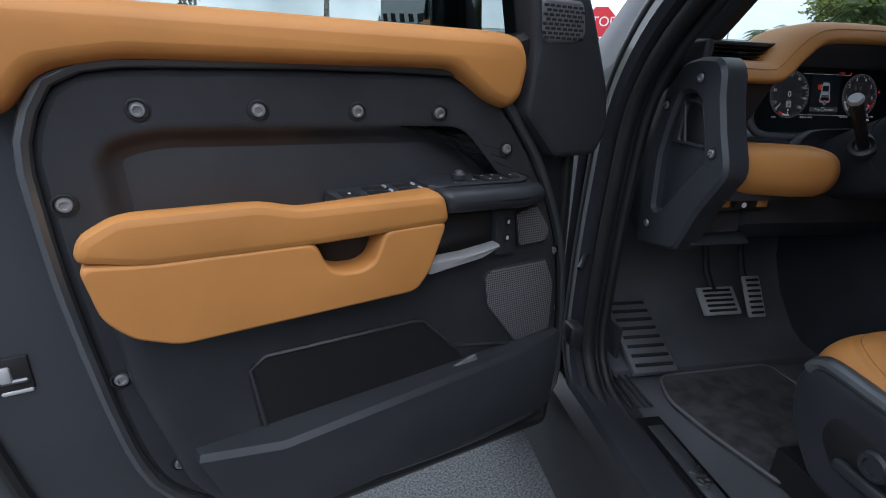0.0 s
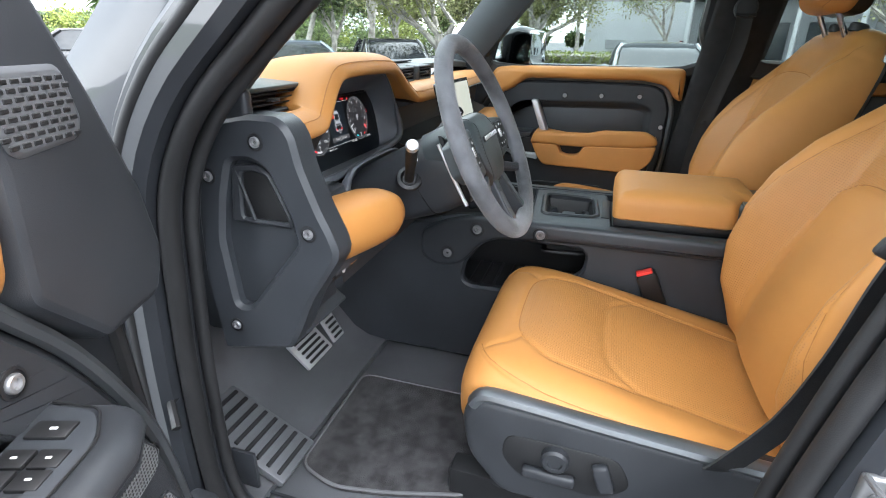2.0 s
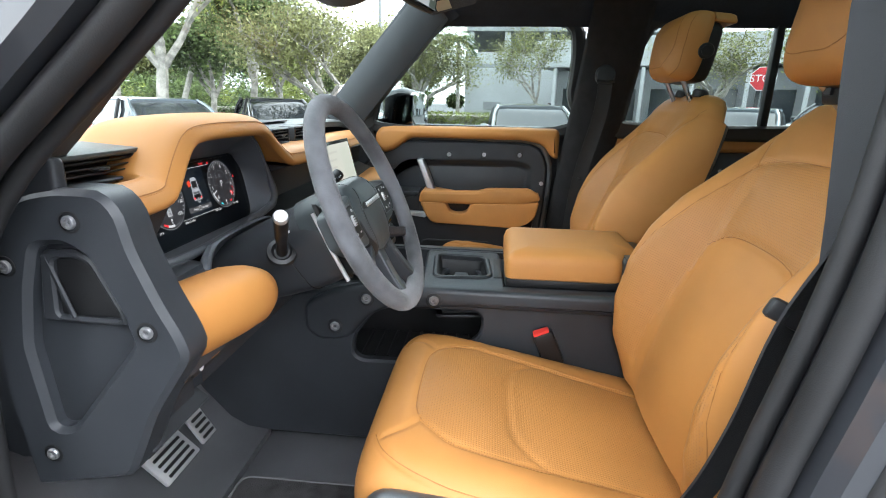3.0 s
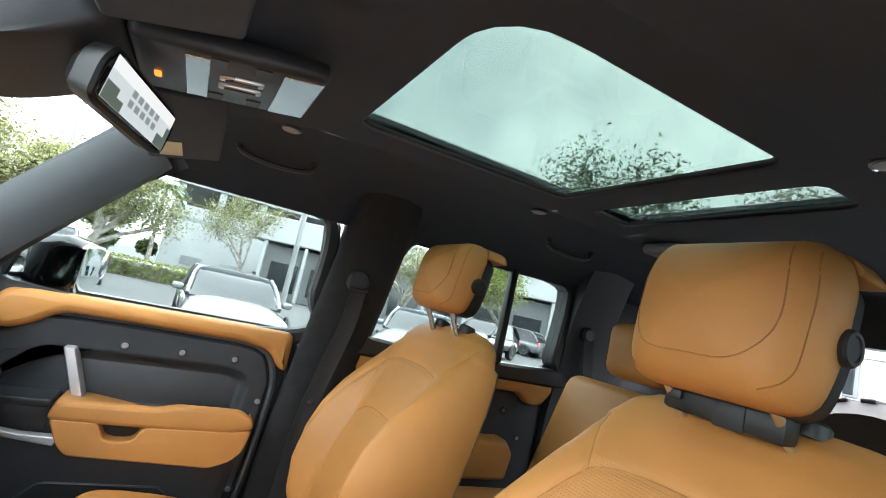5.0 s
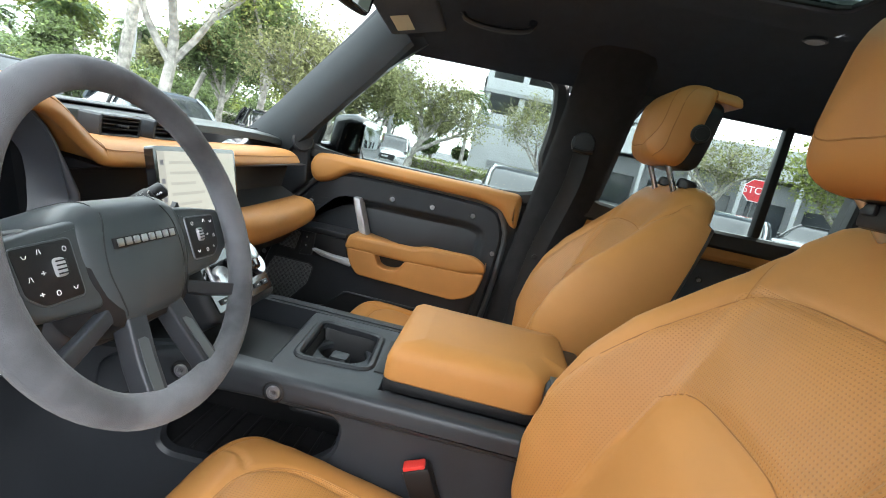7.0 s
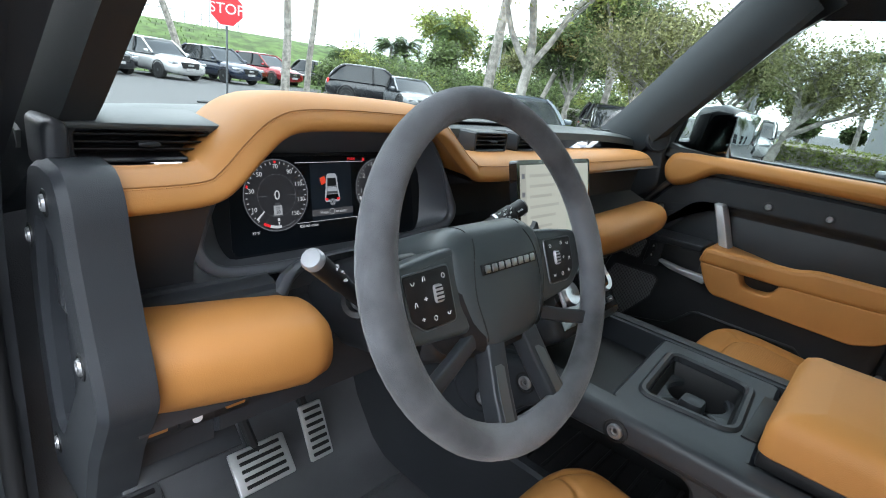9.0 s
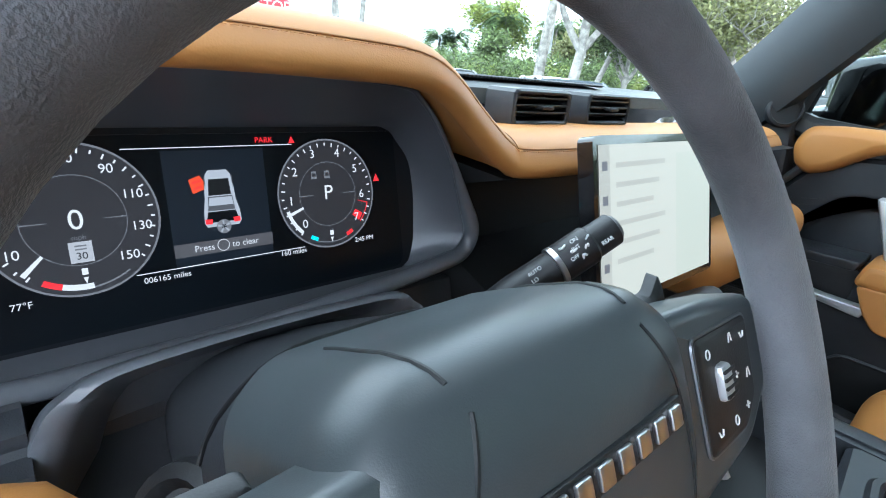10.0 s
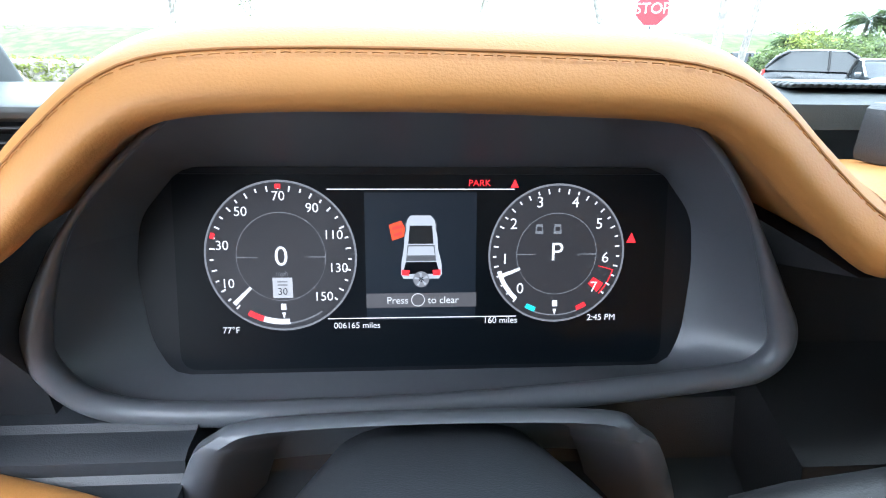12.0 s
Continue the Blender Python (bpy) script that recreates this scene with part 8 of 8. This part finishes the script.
stop_sign((5.28, 12.6, 2.42), 205)
stop_sign((17.5, -9.4, 2.38), 296)
DK, WH, NV, RD, SV, LB = (0.012, 0.013, 0.016), (0.52, 0.525, 0.53), (0.014, 0.022, 0.045), (0.26, 0.010, 0.014), (0.19, 0.20, 0.21), (0.14, 0.17, 0.195)
for a, d, color, lab in ((7.2, 27.5, DK, "dark grey parked estate car facing the lane"), (13.0, 27.5, DK, "black parked off-road car facing the lane"), (18.5, 28.0, WH, "white parked off-road car facing the lane"), (23.9, 30.0, NV, "dark blue parked off-road car facing the lane"),
                         (28.3, 34.0, RD, "red parked hatchback beside dark cars"), (34.2, 36.0, DK, "black parked car near the bank")):
    p = az(a, d)
    parked_car(p, 164, color, lab)
parked_car(az(-4, 20), 95, WH, "white parked car near the bank")
parked_car((10.6, -1.3), 268, SV, "silver parked car facing this car", 4.8, 1.42)
parked_car((23.5, 4.6), 262, WH, "white parked car beside the hedge")
parked_car(az(55, 12.5), 215, LB, "pale blue parked car with a low roof", 4.6, 1.40)
parked_car(az(66, 15), 235, DK, "dark parked car in front of the trees", 4.6, 1.45)
parked_car(az(43, 23.0), 200, SV, "silver parked car behind the bonnet", 4.6, 1.42)
parked_car(az(40, 24), 130, DK, "dark parked car by the hedge")
parked_car(az(115, 13.5), 300, LB, "pale blue parked car by the sign", 4.7, 1.45)
parked_car(az(122, 24), 330, DK, "dark parked car before the low building")
parked_car(az(125, 34), 60, SV, "silver parked car before the low building")

tree(az(20.8, 31), 9, 0.8, 600, 0.16, LEAF, "tall thin tree beside the grass bank", 11, 0.20, 0.62)
tree(az(30.2, 24), 9, 0.7, 500, 0.14, LEAF2, "tall grey-barked tree by the parked cars", 12, 0.20, 0.62, 3, 0.03)
tree(az(32.4, 27), 10, 0.7, 500, 0.14, LEAF2, "slender grey-barked tree by the parked cars", 13, 0.16, 0.62, 3)
tree(az(-3, 27), 9, 0.7, 500, 0.14, LEAF2, "tall thin tree on the bank edge", 14, 0.16, 0.62, 3)
tree(az(5.5, 33), 9, 0.7, 500, 0.14, LEAF, "slim tree on the grass bank", 15, 0.16, 0.62, 3)
tree(az(-14, 34), 8, 0.8, 2500, 0.16, LEAF, "green bushy tree on the bank", 16, 0.16, 0.4, 4)
tree(az(-22, 30), 8, 0.8, 900, 0.16, LEAF2, "thin tree on the bank edge", 17, 0.16, 0.5, 3)
hedge(az(-40, 28), az(-8, 26), 1.6, 1.0, LEAF2, "low green hedge at the foot of the bank", 54, 4000, 0.1)
palm(az(36.2, 44), 2.6, 1.6, 21, "low fan palm on the bank")
palm(az(40.5, 46), 3.8, 1.9, 22)
palm(az(42.5, 46), 4.0, 1.9, 23)
palm(az(46.0, 48), 6.2, 2.2, 24)
palm(az(48.0, 40), 5.2, 2.0, 25)
palm(az(52.5, 44), 5.0, 2.0, 26)
tree(az(51.4, 21), 12, 0.6, 900, 0.10, LEAF, "tall slim tree trunk with thin crown", 31, 0.22, 0.70, 3, 0.03)
tree(az(55.0, 14), 8.5, 1.15, 15000, 0.066, LEAF2, "forked grey tree with a wide airy crown", 32, 0.17, 0.32, 5)
tree(az(57.0, 23), 10, 0.7, 1800, 0.09, LEAF2, "slim tree with yellow-green leaves", 36, 0.13, 0.55, 3)
tree(az(60.2, 24), 6.0, 1.0, 20000, 0.09, LEAF, "dense dark green tree behind parked cars", 33, 0.16, 0.30)
tree(az(63.8, 19), 7.0, 1.0, 18000, 0.075, LEAF, "green tree with a pale trunk behind parked cars", 43, 0.15, 0.36)
tree(az(67.0, 27), 6.5, 1.0, 16000, 0.095, LEAF2, "yellow-green tree behind parked cars", 44, 0.15, 0.30)
tree(az(70.8, 15), 6.6, 1.35, 9000, 0.055, LEAF3, "wide bare-branched tree with dry leaves", 34, 0.17, 0.24, 5)
tree(az(80.0, 19), 6.8, 1.35, 8000, 0.055, LEAF3, "wide bare-branched tree near the hedge", 35, 0.17, 0.24, 5)
tree(az(76.0, 30), 7.0, 1.1, 11000, 0.10, LEAF3, "olive tree beyond the parked cars", 45, 0.16, 0.30)
for k in range(12):
    tree(az(45.5 + 3.3 * k, 38 + 5 * (k % 3)), 5.2 + 1.1 * (k * 7 % 4), 1.0, 5200, 0.15, (LEAF, LEAF2, LEAF, LEAF3)[k % 4], "leafy tree in the far tree belt", 60 + k, 0.16, 0.30, 4)
tree(az(82.5, 46), 3.0, 1.1, 6000, 0.16, LEAF, "dark green tree behind the hedge", 37, 0.18, 0.30)
tree(az(86.0, 50), 2.7, 1.1, 5000, 0.16, LEAF, "dark green tree behind the hedge", 46, 0.18, 0.30)
tree(az(95.0, 26), 5.0, 1.0, 4500, 0.060, LEAF3, "small olive tree before the garage", 38, 0.11, 0.40)
tree(az(112, 22), 6.4, 1.3, 4500, 0.055, LEAF3, "bare spreading tree by the low building", 39, 0.16, 0.26, 5)
tree(az(124, 21), 6.0, 1.15, 7000, 0.065, LEAF2, "light green tree by the low building", 40, 0.15, 0.32, 4)
tree((9.5, -9.0, 0), 6.3, 1.0, 9000, 0.06, LEAF, "leafy tree behind the car", 41, 0.18, 0.40, 4)
tree((5.0, -13.0, 0), 6.2, 1.0, 8000, 0.06, LEAF, "leafy tree by the pale building", 42, 0.18, 0.42, 4)
palm(az(86.0, 40), 6.0, 1.7, 27)
palm(az(166, 13), 3.4, 1.2, 28)
hedge((27.5, 5.5, 0), (26.2, -3.2, 0), 1.4, 0.9, LEAF2, "clipped yellow-green hedge along the kerb", 51, 7000)
hedge(az(46, 31), az(66, 29), 1.8, 1.1, LEAF, "clipped green hedge below the bank", 52, 9000, 0.09)
for k in range(15):
    shrub(az(35.5 + 2.4 * k, 30 + 3.2 * (k % 3)), 1.5 + 0.35 * (k * 5 % 4), 1.5 + 0.35 * (k * 3 % 5), 2600, 0.11, (LEAF, LEAF2, LEAF)[k % 3], 80 + k)

# lamp posts
for a, d in ((99.5, 28), (52.3, 34), (77.5, 34)):
    b = az(a, d)
    lp = thing("lamp_post", "plain concrete lamp post", "lamp post", b, "lamp posts")
    part("pole", tube([b, b + V(0, 0, 9)], [0.16, 0.10], 10), CONCRETE, lp)
    part("lamp_head", box((0.7, 0.3, 0.12), b + V(0.3, 0, 9), 0.04, 2), SATIN_GREY, lp)

# parking garage
gar = thing("parking_garage", "pale multi-storey parking garage with open decks", "building", (48, -7, 0))
gx, y0, y1 = 46.0, 2.2, -16.0
part("base_wall", box((16, 9.0, 4.4), (gx + 8, y0 - 4.5, 2.2), 0.05, 1), WALL_WHITE, gar)
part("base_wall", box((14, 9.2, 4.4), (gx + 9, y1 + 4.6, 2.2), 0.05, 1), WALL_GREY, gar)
for k in range(4):
    z = 4.4 + 3.0 * k
    part("deck", box((16, y0 - y1, 0.35), (gx + 8, (y0 + y1) / 2, z + 0.17), 0.03, 1), CONCRETE, gar)
    part("parapet", box((0.2, y0 - y1, 0.95), (gx + 0.1, (y0 + y1) / 2, z + 0.8), 0.03, 1), WALL_WHITE, gar)
    part("side_parapet", box((16, 0.2, 0.95), (gx + 8, y0 - 0.1, z + 0.8), 0.03, 1), WALL_WHITE, gar)
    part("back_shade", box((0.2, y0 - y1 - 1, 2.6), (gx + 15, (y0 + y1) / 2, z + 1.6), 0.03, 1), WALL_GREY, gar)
    for y in (y0 - 0.4, y0 - 3.6, y0 - 7, y0 - 10.5, y0 - 14, y1 + 0.5):
        part("column", box((0.55, 0.55, 2.7), (gx + 0.5, y, z + 1.65), 0.04, 1), WALL_WHITE, gar)
for y in (y0 - 2.5, y0 - 5.5):
    part("louvre", box((0.1, 1.6, 0.7), (gx - 0.03, y, 1.2), 0.02, 1), CONCRETE, gar)
parked_car((47.8, -6.0), 90, RD, "red car parked on the garage deck")
# low building by the second sign
low_b = thing("low_building", "low grey building with dark entrance and flat roof", "building", az(116, 36))
bc = az(117, 38)
lm = Matrix.Rotation(radians(-117 + 90), 4, "Z")
part("wall", box((8, 26, 3.6), bc + V(0, 0, 1.8), 0.05, 1, lm), WALL_GREY, low_b)
part("roof_band", box((9.5, 28, 1.7), bc + V(0, 0, 4.6), 0.05, 1, lm), WALL_WHITE, low_b)
for k in range(-4, 5):
    part("window", box((0.15, 1.9, 1.9), bc + lm @ V(-4.02, 2.8 * k, 1.5), 0.02, 1, lm), DARK_GLASS, low_b)
    part("canopy_post", box((0.22, 0.22, 3.7), bc + lm @ V(-4.6, 2.8 * k + 1.4, 1.85), 0.02, 1, lm), WALL_WHITE, low_b)
# pale building behind
rb_ = thing("showroom_building", "cream building with lapped siding and window grid", "building", (0, -22, 0))
part("wall", box((40, 8, 7.5), (-2, -22, 3.75), 0.05, 1), WALL_WHITE, rb_)
for k in range(16):
    part("siding_board", box((40, 0.05, 0.30), (-2, -17.97, 3.0 + 0.28 * k), 0.01, 1, Matrix.Rotation(radians(5), 4, "X")), WALL_WHITE, rb_)
for i in range(9):
    for j in range(2):
        w = part("window", box((1.5, 0.1, 1.1), (-16 + 3.4 * i, -17.93, 1.0 + 1.3 * j), 0.02, 1), DARK_GLASS, rb_)
        part("window_frame", box((1.7, 0.06, 1.25), (-16 + 3.4 * i, -17.94, 1.0 + 1.3 * j), 0.02, 1), WALL_GREY, w)
lb_ = thing("side_building", "pale building across the lane", "building", (-24, -4, 0))
part("wall", box((8, 30, 6), (-26, -4, 3), 0.05, 1), WALL_WHITE, lb_)
for k in range(7):
    part("window", box((0.1, 2.2, 2.0), (-21.97, -16 + 4 * k, 1.6), 0.02, 1), DARK_GLASS, lb_)
